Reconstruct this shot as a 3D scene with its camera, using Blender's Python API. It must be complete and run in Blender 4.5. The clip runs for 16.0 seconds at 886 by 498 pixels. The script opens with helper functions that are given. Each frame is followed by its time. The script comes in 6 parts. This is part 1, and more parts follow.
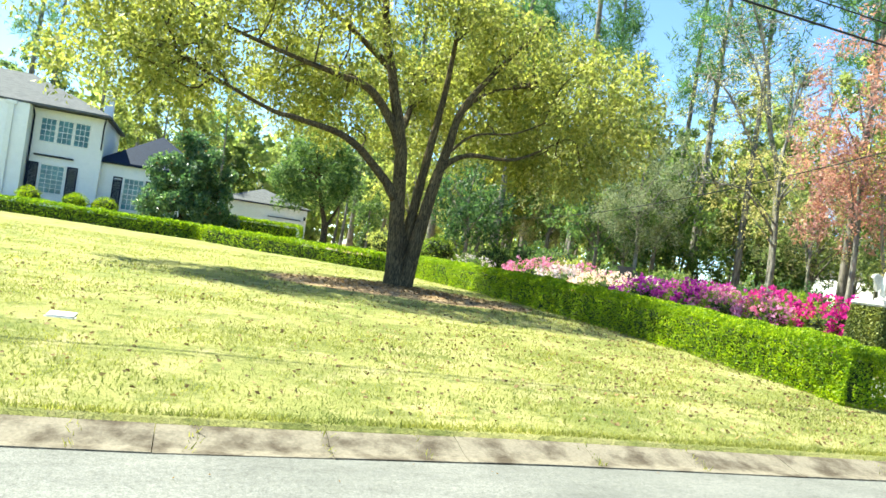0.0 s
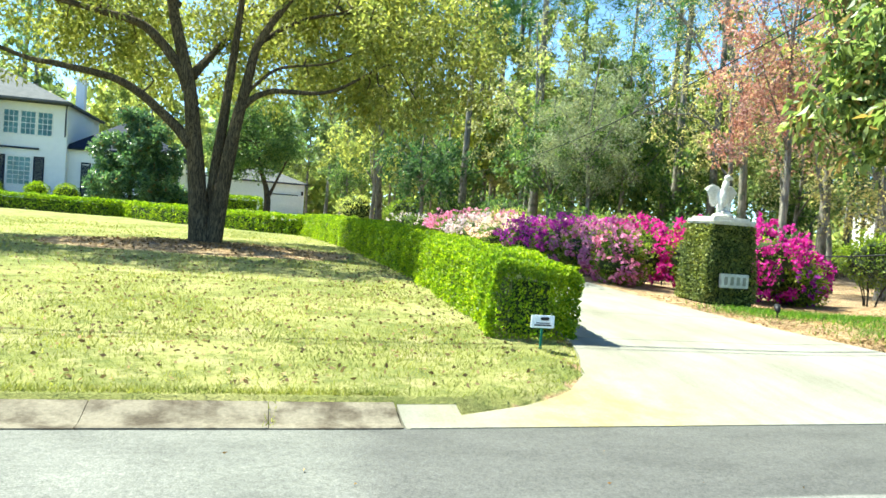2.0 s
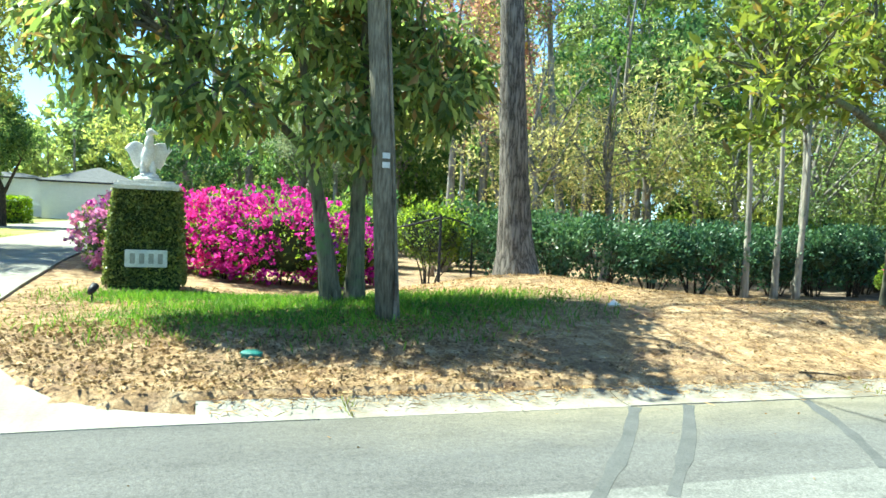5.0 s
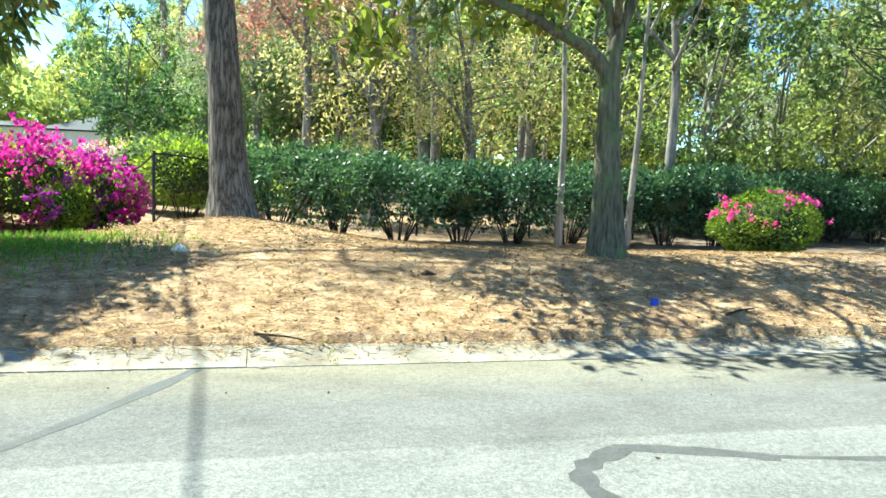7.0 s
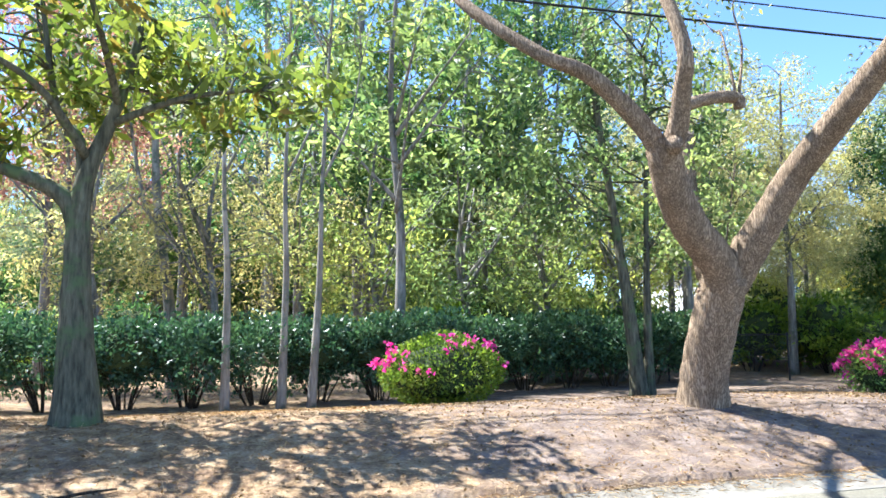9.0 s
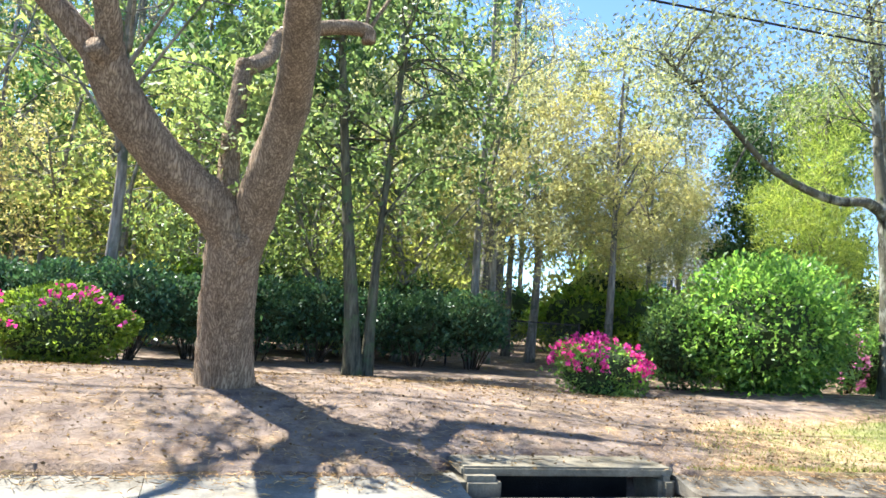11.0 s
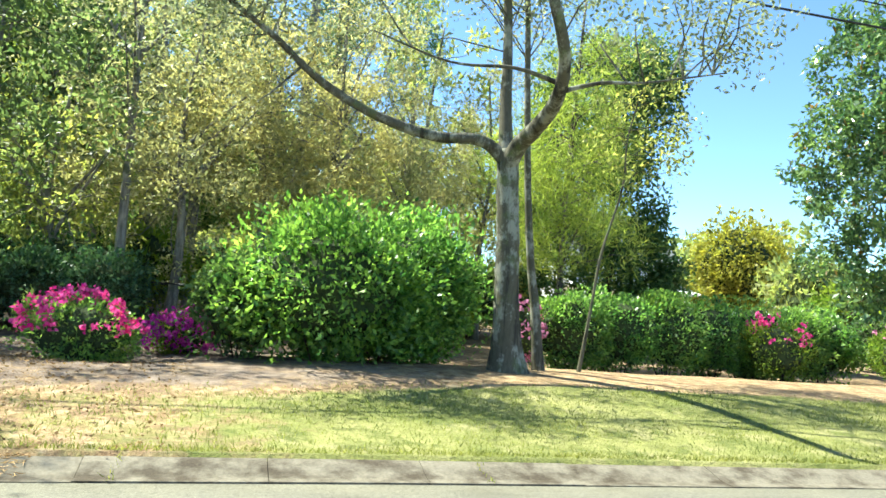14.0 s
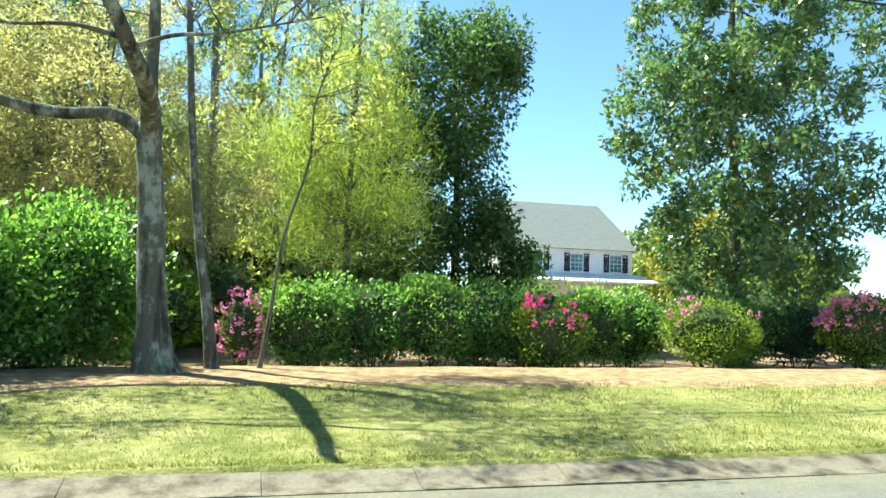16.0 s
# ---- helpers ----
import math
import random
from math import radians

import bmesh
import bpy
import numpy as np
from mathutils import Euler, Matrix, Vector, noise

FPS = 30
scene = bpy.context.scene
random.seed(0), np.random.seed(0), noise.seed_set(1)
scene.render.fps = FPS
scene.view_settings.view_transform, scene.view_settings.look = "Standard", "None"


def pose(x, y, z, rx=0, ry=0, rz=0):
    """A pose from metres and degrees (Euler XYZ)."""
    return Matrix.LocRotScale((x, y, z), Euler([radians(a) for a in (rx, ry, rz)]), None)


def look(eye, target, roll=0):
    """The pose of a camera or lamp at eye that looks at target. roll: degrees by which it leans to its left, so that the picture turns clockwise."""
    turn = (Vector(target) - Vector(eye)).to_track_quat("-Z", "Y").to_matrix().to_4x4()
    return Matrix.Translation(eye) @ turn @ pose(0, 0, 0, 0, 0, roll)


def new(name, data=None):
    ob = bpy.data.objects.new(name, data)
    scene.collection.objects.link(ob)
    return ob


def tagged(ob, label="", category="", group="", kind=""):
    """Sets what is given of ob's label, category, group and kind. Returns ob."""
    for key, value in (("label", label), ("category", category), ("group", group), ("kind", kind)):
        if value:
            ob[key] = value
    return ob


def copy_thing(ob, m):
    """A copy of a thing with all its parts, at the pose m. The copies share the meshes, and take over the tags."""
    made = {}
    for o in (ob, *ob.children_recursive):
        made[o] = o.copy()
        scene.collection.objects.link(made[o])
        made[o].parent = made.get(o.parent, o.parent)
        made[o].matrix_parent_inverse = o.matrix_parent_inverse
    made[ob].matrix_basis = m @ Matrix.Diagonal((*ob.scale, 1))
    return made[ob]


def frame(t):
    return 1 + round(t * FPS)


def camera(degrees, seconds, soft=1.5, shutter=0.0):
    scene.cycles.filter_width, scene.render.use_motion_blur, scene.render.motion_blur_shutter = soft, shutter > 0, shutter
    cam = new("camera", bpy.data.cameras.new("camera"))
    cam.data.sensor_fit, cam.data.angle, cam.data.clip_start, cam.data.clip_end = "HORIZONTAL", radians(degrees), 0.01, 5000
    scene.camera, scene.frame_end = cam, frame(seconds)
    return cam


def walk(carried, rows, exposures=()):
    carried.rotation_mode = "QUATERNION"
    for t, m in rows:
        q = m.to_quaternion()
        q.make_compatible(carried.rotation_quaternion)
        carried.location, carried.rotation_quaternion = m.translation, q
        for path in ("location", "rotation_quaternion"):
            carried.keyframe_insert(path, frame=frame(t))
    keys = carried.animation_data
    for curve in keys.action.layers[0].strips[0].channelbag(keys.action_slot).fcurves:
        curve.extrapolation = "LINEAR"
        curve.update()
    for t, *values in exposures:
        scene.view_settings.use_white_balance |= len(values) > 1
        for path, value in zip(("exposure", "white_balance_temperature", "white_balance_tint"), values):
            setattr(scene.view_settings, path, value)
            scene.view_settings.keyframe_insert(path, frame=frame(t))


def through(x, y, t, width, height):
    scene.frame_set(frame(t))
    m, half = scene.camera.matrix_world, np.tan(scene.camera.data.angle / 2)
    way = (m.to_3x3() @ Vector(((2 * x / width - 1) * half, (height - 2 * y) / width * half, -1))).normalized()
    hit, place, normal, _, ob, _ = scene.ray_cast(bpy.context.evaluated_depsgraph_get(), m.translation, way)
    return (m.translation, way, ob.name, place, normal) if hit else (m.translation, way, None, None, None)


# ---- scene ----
cam = camera(61.9, 16.0, soft=1.6)
walk(cam, [
    (0.0, pose(-0.00, -0.042, 1.527, 90.64, -8.38, -19.31)),
    (0.5, pose(1.67, 0.005, 1.524, 90.61, -7.65, -18.99)),
    (1.0, pose(3.36, 0.044, 1.518, 89.98, -5.94, -17.62)),
    (1.5, pose(5.04, 0.081, 1.511, 88.79, -4.87, -15.52)),
    (2.0, pose(6.73, 0.118, 1.503, 87.92, -4.27, -14.13)),
    (2.5, pose(8.41, 0.158, 1.496, 87.77, -3.95, -13.65)),
    (3.0, pose(10.08, 0.191, 1.491, 88.12, -3.71, -13.88)),
    (3.5, pose(11.73, 0.199, 1.487, 88.62, -3.31, -14.53)),
    (4.0, pose(13.35, 0.186, 1.482, 88.87, -2.96, -15.80)),
    (4.5, pose(14.95, 0.178, 1.476, 88.83, -2.61, -17.33)),
    (5.0, pose(16.53, 0.174, 1.471, 88.27, -2.36, -18.00)),
    (5.2, pose(17.15, 0.171, 1.470, 87.74, -2.36, -17.53)),
    (7.3, pose(23.22, 0.044, 1.493, 83.88, -1.75, -13.00)),
    (7.5, pose(23.80, 0.036, 1.492, 83.70, -0.95, -13.29)),
    (7.8, pose(24.66, 0.023, 1.489, 86.14, -0.88, -13.85)),
    (8.0, pose(25.24, 0.015, 1.487, 89.21, -0.50, -13.80)),
    (8.2, pose(25.83, 0.007, 1.485, 92.67, 0.06, -13.62)),
    (8.5, pose(26.71, -0.004, 1.482, 95.42, 1.52, -14.67)),
    (9.0, pose(28.19, -0.013, 1.479, 96.33, 0.60, -15.66)),
    (9.5, pose(29.66, -0.002, 1.476, 96.07, -1.54, -16.38)),
    (10.0, pose(31.12, 0.029, 1.472, 95.51, -2.75, -16.53)),
    (10.2, pose(31.71, 0.043, 1.471, 95.26, -2.99, -16.47)),
    (12.3, pose(37.13, 0.058, 1.476, 94.15, -6.00, -16.79)),
    (12.5, pose(37.69, 0.048, 1.478, 94.04, -6.06, -16.56)),
    (13.0, pose(39.08, 0.013, 1.484, 93.79, -5.92, -16.25)),
    (13.5, pose(40.47, -0.028, 1.493, 93.78, -5.41, -16.38)),
    (14.0, pose(41.87, -0.078, 1.505, 93.61, -4.50, -16.30)),
    (14.5, pose(43.29, -0.132, 1.517, 92.97, -3.68, -15.45)),
    (15.0, pose(44.73, -0.181, 1.525, 92.57, -3.00, -14.67)),
    (15.5, pose(46.17, -0.225, 1.531, 92.92, -2.29, -14.55)),
    (16.0, pose(47.62, -0.264, 1.536, 93.80, -1.60, -15.03)),
], [(0.0, 2.0, 6650, -6.0), (3.0, 1.92, 6250, -11.0), (4.5, 1.95, 6050, -14.0), (5.2, 2.08, 6000, -12.0), (7.5, 2.03, 6050, -8.0), (8.0, 2.03, 5850, -6.0), (8.5, 2.08, 5600, 8.5), (10.2, 2.05, 5650, 9.5), (12.4, 1.98, 6700, 2.0), (13.2, 1.88, 6650, -1.0), (14.2, 1.84, 6300, -7.0), (15.0, 1.82, 6300, -9.5), (16.0, 1.8, 6400, -10.5)])

# ---- light ----
SUN_FROM = Vector((-0.52, 0.42, 1.0)).normalized()
world = bpy.data.worlds.new("sky")
scene.world = world
world.use_nodes = True
wn = world.node_tree.nodes
sky = wn.new("ShaderNodeTexSky")
sky.sky_type, sky.sun_disc = "NISHITA", False
sky.sun_elevation = math.asin(SUN_FROM.z)
sky.sun_rotation = math.atan2(SUN_FROM.x, SUN_FROM.y)
sky.altitude = 2500
sky.air_density, sky.dust_density, sky.ozone_density = 0.8, 0.0, 3.5
wn["Background"].inputs["Strength"].default_value = 0.117
world.node_tree.links.new(sky.outputs["Color"], wn["Background"].inputs["Color"])
sun = new("sun", bpy.data.lights.new("sun", "SUN"))
sun.data.energy, sun.data.angle, sun.data.color = 5.1, radians(0.6), (1.0, 0.94, 0.84)
sun.matrix_world = look(tuple(SUN_FROM * 80), (0, 0, 0))

# ---- materials ----


def material(name, rough=0.8, metal=0.0, spec=0.3):
    m = bpy.data.materials.new(name)
    m.use_nodes = True
    b = m.node_tree.nodes["Principled BSDF"]
    b.inputs["Roughness"].default_value, b.inputs["Metallic"].default_value = rough, metal
    b.inputs["Specular IOR Level"].default_value = spec
    return m, m.node_tree.nodes, m.node_tree.links, b


def ramp(nodes, links, source, stops):
    r = nodes.new("ShaderNodeValToRGB")
    while len(r.color_ramp.elements) < len(stops):
        r.color_ramp.elements.new(0.5)
    for e, (p, c) in zip(r.color_ramp.elements, stops):
        e.position, e.color = p, (*c, 1)
    links.new(source, r.inputs["Fac"])
    return r.outputs["Color"]


def mixed(nodes, links, fac, a, b, mode="MIX"):
    n = nodes.new("ShaderNodeMix")
    n.data_type, n.blend_type = "RGBA", mode
    for s, v in ((n.inputs[0], fac), (n.inputs[6], a), (n.inputs[7], b)):
        if isinstance(v, (int, float)):
            s.default_value = v
        elif isinstance(v, tuple):
            s.default_value = (*v, 1)
        else:
            links.new(v, s)
    return n.outputs[2]


def noise_of(nodes, links, scale, detail=6, rough=0.6, stretch=None):
    c = nodes.new("ShaderNodeTexCoord")
    n = nodes.new("ShaderNodeTexNoise")
    n.inputs["Scale"].default_value, n.inputs["Detail"].default_value, n.inputs["Roughness"].default_value = scale, detail, rough
    if stretch:
        mp = nodes.new("ShaderNodeMapping")
        mp.inputs["Scale"].default_value = stretch
        links.new(c.outputs["Object"], mp.inputs["Vector"])
        links.new(mp.outputs["Vector"], n.inputs["Vector"])
    else:
        links.new(c.outputs["Object"], n.inputs["Vector"])
    return n.outputs["Fac"]


def bump(nodes, links, b, height, strength=0.4, distance=0.02):
    n = nodes.new("ShaderNodeBump")
    n.inputs["Strength"].default_value, n.inputs["Distance"].default_value = strength, distance
    links.new(height, n.inputs["Height"])
    links.new(n.outputs["Normal"], b.inputs["Normal"])


def surface(name, dark, light, scale=6.0, rough=0.85, fine=60.0, strength=0.4, stretch=None, distance=0.02, spec=0.25, metal=0.0, low=0.3, high=0.7):
    """Two scales of colour variation and a fine relief."""
    m, n, l, b = material(name, rough, metal, spec)
    big = ramp(n, l, noise_of(n, l, scale, stretch=stretch), [(low, dark), (high, light)])
    f = noise_of(n, l, fine, 4, stretch=stretch)
    tone = ramp(n, l, f, [(0.25, (0.72, 0.72, 0.72)), (0.75, (1.15, 1.15, 1.15))])
    l.new(mixed(n, l, 1.0, big, tone, "MULTIPLY"), b.inputs["Base Color"])
    bump(n, l, b, f, strength, distance)
    return m


def foliage(name, dark, light, through=0.4, rough=0.5, spec=0.3, back=None, glow=(1.2, 1.3, 0.92), vary=0.0, turned=0.07):
    """Thin leaves: reflect on one side, let sunlight through; each leaf has its own tone."""
    m, n, l, b = material(name, rough, 0.0, spec)
    g = n.new("ShaderNodeNewGeometry")
    c = ramp(n, l, g.outputs["Random Per Island"], [(0.0, dark), (0.6, tuple((a + d) / 2 for a, d in zip(dark, light))), (1.0, light)])
    if back:
        r2 = n.new("ShaderNodeMath")
        r2.operation = "FRACT"
        r3 = n.new("ShaderNodeMath")
        r3.operation = "MULTIPLY"
        r3.inputs[1].default_value = 37.0
        l.new(g.outputs["Random Per Island"], r3.inputs[0])
        l.new(r3.outputs[0], r2.inputs[0])
        th = n.new("ShaderNodeMath")
        th.operation = "GREATER_THAN"
        th.inputs[1].default_value = 1.0 - turned
        l.new(r2.outputs[0], th.inputs[0])
        c = mixed(n, l, th.outputs[0], c, back)
    oi = n.new("ShaderNodeObjectInfo")
    c = mixed(n, l, 1.0, c, ramp(n, l, oi.outputs["Random"], [(0.0, (0.8 - vary, 0.86 - vary * 0.8, 0.92 - vary * 0.4)), (0.5, (1.0, 1.0, 1.0)), (1.0, (1.18 + vary * 0.4, 1.1 + vary * 0.2, 0.92))]), "MULTIPLY")
    clump = noise_of(n, l, 1.3, 3, 0.6)
    c = mixed(n, l, 1.0, c, ramp(n, l, clump, [(0.34, (0.68, 0.76, 0.84)), (0.5, (0.98, 0.98, 0.96)), (0.68, (1.25, 1.2, 1.02))]), "MULTIPLY")
    l.new(c, b.inputs["Base Color"])
    t = n.new("ShaderNodeBsdfTranslucent")
    l.new(mixed(n, l, 1.0, c, glow, "MULTIPLY"), t.inputs["Color"])
    mx = n.new("ShaderNodeMixShader")
    mx.inputs[0].default_value = through
    l.new(b.outputs[0], mx.inputs[1])
    l.new(t.outputs[0], mx.inputs[2])
    l.new(mx.outputs[0], n["Material Output"].inputs["Surface"])
    return m


def bark(name, dark, light, scale=9.0, depth=0.03, moss=None, ridged=False, long=0.16):
    m, n, l, b = material(name, 0.92, 0.0, 0.15)
    f = noise_of(n, l, scale * 2.6, 6 if long > 0.1 else 3, 0.6, (1.0, 1.0, long))
    stops = (0.30, 0.48, 0.66)
    if ridged:
        cut = n.new("ShaderNodeMath")
        cut.operation = "SUBTRACT"
        cut.inputs[1].default_value = 0.5
        l.new(f, cut.inputs[0])
        ridge = n.new("ShaderNodeMath")
        ridge.operation = "ABSOLUTE"
        l.new(cut.outputs[0], ridge.inputs[0])
        f = ridge.outputs[0]
        stops, depth = (0.0, 0.05, 0.16), depth * 3
    c = ramp(n, l, f, [(stops[0], dark), (stops[1], tuple((p + q) / 2 for p, q in zip(dark, light))), (stops[2], light)])
    broad = ramp(n, l, noise_of(n, l, scale * 0.35, 5, 0.6, (1.0, 1.0, 0.5)), [(0.3, (0.7, 0.7, 0.7)), (0.7, (1.15, 1.15, 1.15))])
    c = mixed(n, l, 1.0, c, broad, "MULTIPLY")
    if moss:
        k = ramp(n, l, noise_of(n, l, 2.2, 5), [(0.52, (0, 0, 0)), (0.62, (1, 1, 1))])
        c = mixed(n, l, k, c, moss)
    l.new(c, b.inputs["Base Color"])
    bump(n, l, b, f, 1.0, depth)
    return m


def lichened(name, skin, plate, wet):
    """Smooth bark with pale lichen plates, mossy veils and long wet streaks."""
    m, n, l, b = material(name, 0.9, 0.0, 0.2)
    grain = noise_of(n, l, 26, 6, 0.65, (1.0, 1.0, 0.25))
    c = mixed(n, l, ramp(n, l, grain, [(0.3, (0, 0, 0)), (0.7, (1, 1, 1))]), tuple(v * 0.62 for v in skin), skin)
    c = mixed(n, l, ramp(n, l, noise_of(n, l, 3.4, 8, 0.72, (1.0, 1.0, 0.6)), [(0.50, (0, 0, 0)), (0.58, (0.85, 0.85, 0.85))]), c, plate)
    c = mixed(n, l, ramp(n, l, noise_of(n, l, 1.9, 6, 0.7), [(0.54, (0, 0, 0)), (0.66, (0.8, 0.8, 0.8))]), c, (0.10, 0.125, 0.045))
    c = mixed(n, l, ramp(n, l, noise_of(n, l, 2.6, 6, 0.7, (1.6, 1.6, 0.14)), [(0.52, (0, 0, 0)), (0.62, (0.9, 0.9, 0.9))]), c, wet)
    l.new(c, b.inputs["Base Color"])
    bump(n, l, b, grain, 0.8, 0.012)
    return m


M_BARK_SMOOTH = lichened("lichened_smooth_bark", (0.115, 0.105, 0.075), (0.29, 0.285, 0.235), (0.026, 0.022, 0.018))
M_LEAF_OAK = foliage("lawn_tree_leaves", (0.15, 0.18, 0.045), (0.43, 0.42, 0.14), 0.52)
M_LEAF_MAG = foliage("magnolia_leaves", (0.05, 0.095, 0.024), (0.58, 0.62, 0.20), 0.6, 0.42, 0.4, (0.32, 0.20, 0.07), turned=0.12)
M_LEAF_MAG_TALL = foliage("tall_magnolia_leaves", (0.035, 0.095, 0.052), (0.21, 0.31, 0.13), 0.42, 0.3, 0.6, (0.2, 0.13, 0.05), turned=0.03)
M_LEAF_LAUREL = foliage("laurel_leaves", (0.06, 0.15, 0.04), (0.30, 0.46, 0.11), 0.64, 0.34, 0.5)
M_LEAF_MAG_SUN = foliage("young_magnolia_leaves", (0.08, 0.12, 0.02), (0.38, 0.38, 0.07), 0.5, 0.48, 0.3, (0.25, 0.17, 0.04))
M_LEAF_WOOD = foliage("woodland_leaves", (0.16, 0.205, 0.078), (0.47, 0.475, 0.18), 0.66, vary=0.3)
M_LEAF_DARK = foliage("evergreen_leaves", (0.052, 0.11, 0.042), (0.21, 0.29, 0.09), 0.5, 0.5, 0.3, vary=0.28)
M_LEAF_BUD = foliage("budding_leaves", (0.31, 0.30, 0.145), (0.54, 0.51, 0.28), 0.55, glow=(1.12, 1.15, 0.9), vary=0.2)
M_LEAF_RED = foliage("red_bud_leaves", (0.34, 0.13, 0.12), (0.58, 0.32, 0.29), 0.45)
M_LEAF_BOX = foliage("boxwood_leaves", (0.09, 0.185, 0.008), (0.44, 0.52, 0.02), 0.5)
M_LEAF_SHRUB = foliage("shrub_leaves", (0.09, 0.19, 0.05), (0.38, 0.52, 0.12), 0.6, 0.36, 0.5)
M_LEAF_MID = foliage("midwood_leaves", (0.135, 0.18, 0.062), (0.41, 0.43, 0.155), 0.62, 0.42, 0.4, vary=0.2)
M_LEAF_CAM = foliage("camellia_leaves", (0.022, 0.062, 0.034), (0.11, 0.19, 0.09), 0.3, 0.42, 0.35)
M_LEAF_AZA = foliage("azalea_leaves", (0.095, 0.16, 0.02), (0.30, 0.37, 0.05), 0.52)
M_LEAF_YEL = foliage("yellow_leaves", (0.30, 0.27, 0.04), (0.52, 0.45, 0.08), 0.5)
M_LEAF_IVY = foliage("ivy_leaves", (0.06, 0.085, 0.02), (0.33, 0.34, 0.09), 0.35, 0.5, 0.3)
M_NEEDLE = foliage("pine_needles", (0.05, 0.13, 0.055), (0.18, 0.29, 0.10), 0.42)
M_NEEDLE_SOFT = foliage("soft_pine_needles", (0.16, 0.23, 0.06), (0.42, 0.48, 0.13), 0.55)
M_FLOWER_MAG = foliage("magenta_blossom", (0.32, 0.008, 0.18), (0.68, 0.05, 0.40), 0.4, 0.6, 0.1, glow=(1.25, 1.25, 1.25))
M_FLOWER_HOT = foliage("hot_pink_blossom", (0.60, 0.018, 0.22), (0.92, 0.15, 0.44), 0.4, 0.6, 0.1, glow=(1.25, 1.25, 1.25))
M_FLOWER_PUR = foliage("purple_blossom", (0.30, 0.016, 0.26), (0.56, 0.09, 0.49), 0.38, 0.6, 0.1, glow=(1.25, 1.25, 1.25))
M_FLOWER_PINK = foliage("pink_blossom", (0.55, 0.13, 0.30), (0.85, 0.38, 0.55), 0.4, 0.6, 0.1, glow=(1.25, 1.25, 1.25))
M_FLOWER_PALE = foliage("pale_blossom", (0.62, 0.43, 0.44), (0.88, 0.74, 0.74), 0.4, 0.6, 0.1, glow=(1.25, 1.25, 1.25))
M_GRASS = foliage("grass_blades", (0.14, 0.16, 0.04), (0.34, 0.33, 0.11), 0.45, 0.7, 0.1)
M_GRASS_LUSH = foliage("lush_grass_blades", (0.05, 0.13, 0.015), (0.20, 0.32, 0.04), 0.45, 0.6, 0.2)
M_STRAW = foliage("pine_straw", (0.13, 0.07, 0.035), (0.60, 0.42, 0.24), 0.15, 0.8, 0.1)
M_DEAD = foliage("fallen_leaves", (0.12, 0.07, 0.035), (0.40, 0.25, 0.13), 0.2, 0.8, 0.1)
# filler for plant bodies, coloured as dark as the shade inside them
M_INNER_SHADE = surface("inner_shade_filler", (0.022, 0.034, 0.012), (0.05, 0.07, 0.022), 12, 0.95)

M_BARK_OAK = bark("grey_oak_bark", (0.12, 0.08, 0.05), (0.47, 0.345, 0.225), 15, 0.022, ridged=True, long=0.13)
M_BARK_LAWN = bark("dark_tree_bark", (0.022, 0.017, 0.012), (0.14, 0.105, 0.07), 10, 0.03, ridged=True)
M_BARK_SPREAD = bark("olive_brown_bark", (0.026, 0.021, 0.014), (0.165, 0.13, 0.075), 9, 0.025, ridged=True)
M_BARK_PALE = bark("pale_tree_bark", (0.12, 0.108, 0.088), (0.37, 0.34, 0.285), 4, 0.012, (0.10, 0.12, 0.09))
M_BARK_MAG = bark("lichened_bark", (0.034, 0.032, 0.021), (0.155, 0.145, 0.095), 9, 0.015, (0.095, 0.125, 0.055))
M_BARK_PINE = bark("pine_bark", (0.05, 0.044, 0.038), (0.28, 0.245, 0.215), 5, 0.05, ridged=True)
M_BARK_WOOD = bark("woodland_bark", (0.085, 0.075, 0.065), (0.33, 0.30, 0.26), 5, 0.02, (0.09, 0.10, 0.07))
M_POLE = bark("weathered_pole_wood", (0.05, 0.045, 0.033), (0.19, 0.175, 0.13), 14, 0.01)

m, n, l, b = material("bleached_concrete", 0.9, 0.0, 0.25)
col = ramp(n, l, noise_of(n, l, 0.7, 6), [(0.3, (0.20, 0.19, 0.152)), (0.7, (0.285, 0.278, 0.242))])
col = mixed(n, l, 1.0, col, ramp(n, l, noise_of(n, l, 1.6, 7, 0.7, (2.2, 0.35, 1)), [(0.36, (0.84, 0.83, 0.8)), (0.55, (1.0, 1.0, 1.0))]), "MULTIPLY")
grit = noise_of(n, l, 45, 4)
col = mixed(n, l, 1.0, col, ramp(n, l, grit, [(0.25, (0.8, 0.8, 0.8)), (0.75, (1.1, 1.1, 1.1))]), "MULTIPLY")
spot = n.new("ShaderNodeVectorMath")
spot.operation = "DISTANCE"
l.new(n.new("ShaderNodeTexCoord").outputs["Object"], spot.inputs[0])
spot.inputs[1].default_value = (9.6, 5.75, 0.1)
rim = n.new("ShaderNodeMapRange")
rim.inputs[1].default_value, rim.inputs[2].default_value, rim.inputs[3].default_value, rim.inputs[4].default_value = 0.3, 1.7, 1.0, 0.0
l.new(spot.outputs["Value"], rim.inputs[0])
rust = mixed(n, l, 1.0, rim.outputs[0], ramp(n, l, noise_of(n, l, 2.5, 6, 0.7), [(0.35, (0, 0, 0)), (0.6, (0.8, 0.8, 0.8))]), "MULTIPLY")
l.new(mixed(n, l, rust, col, (0.29, 0.235, 0.085)), b.inputs["Base Color"])
bump(n, l, b, grit, 0.25, 0.006)
M_CONC = m
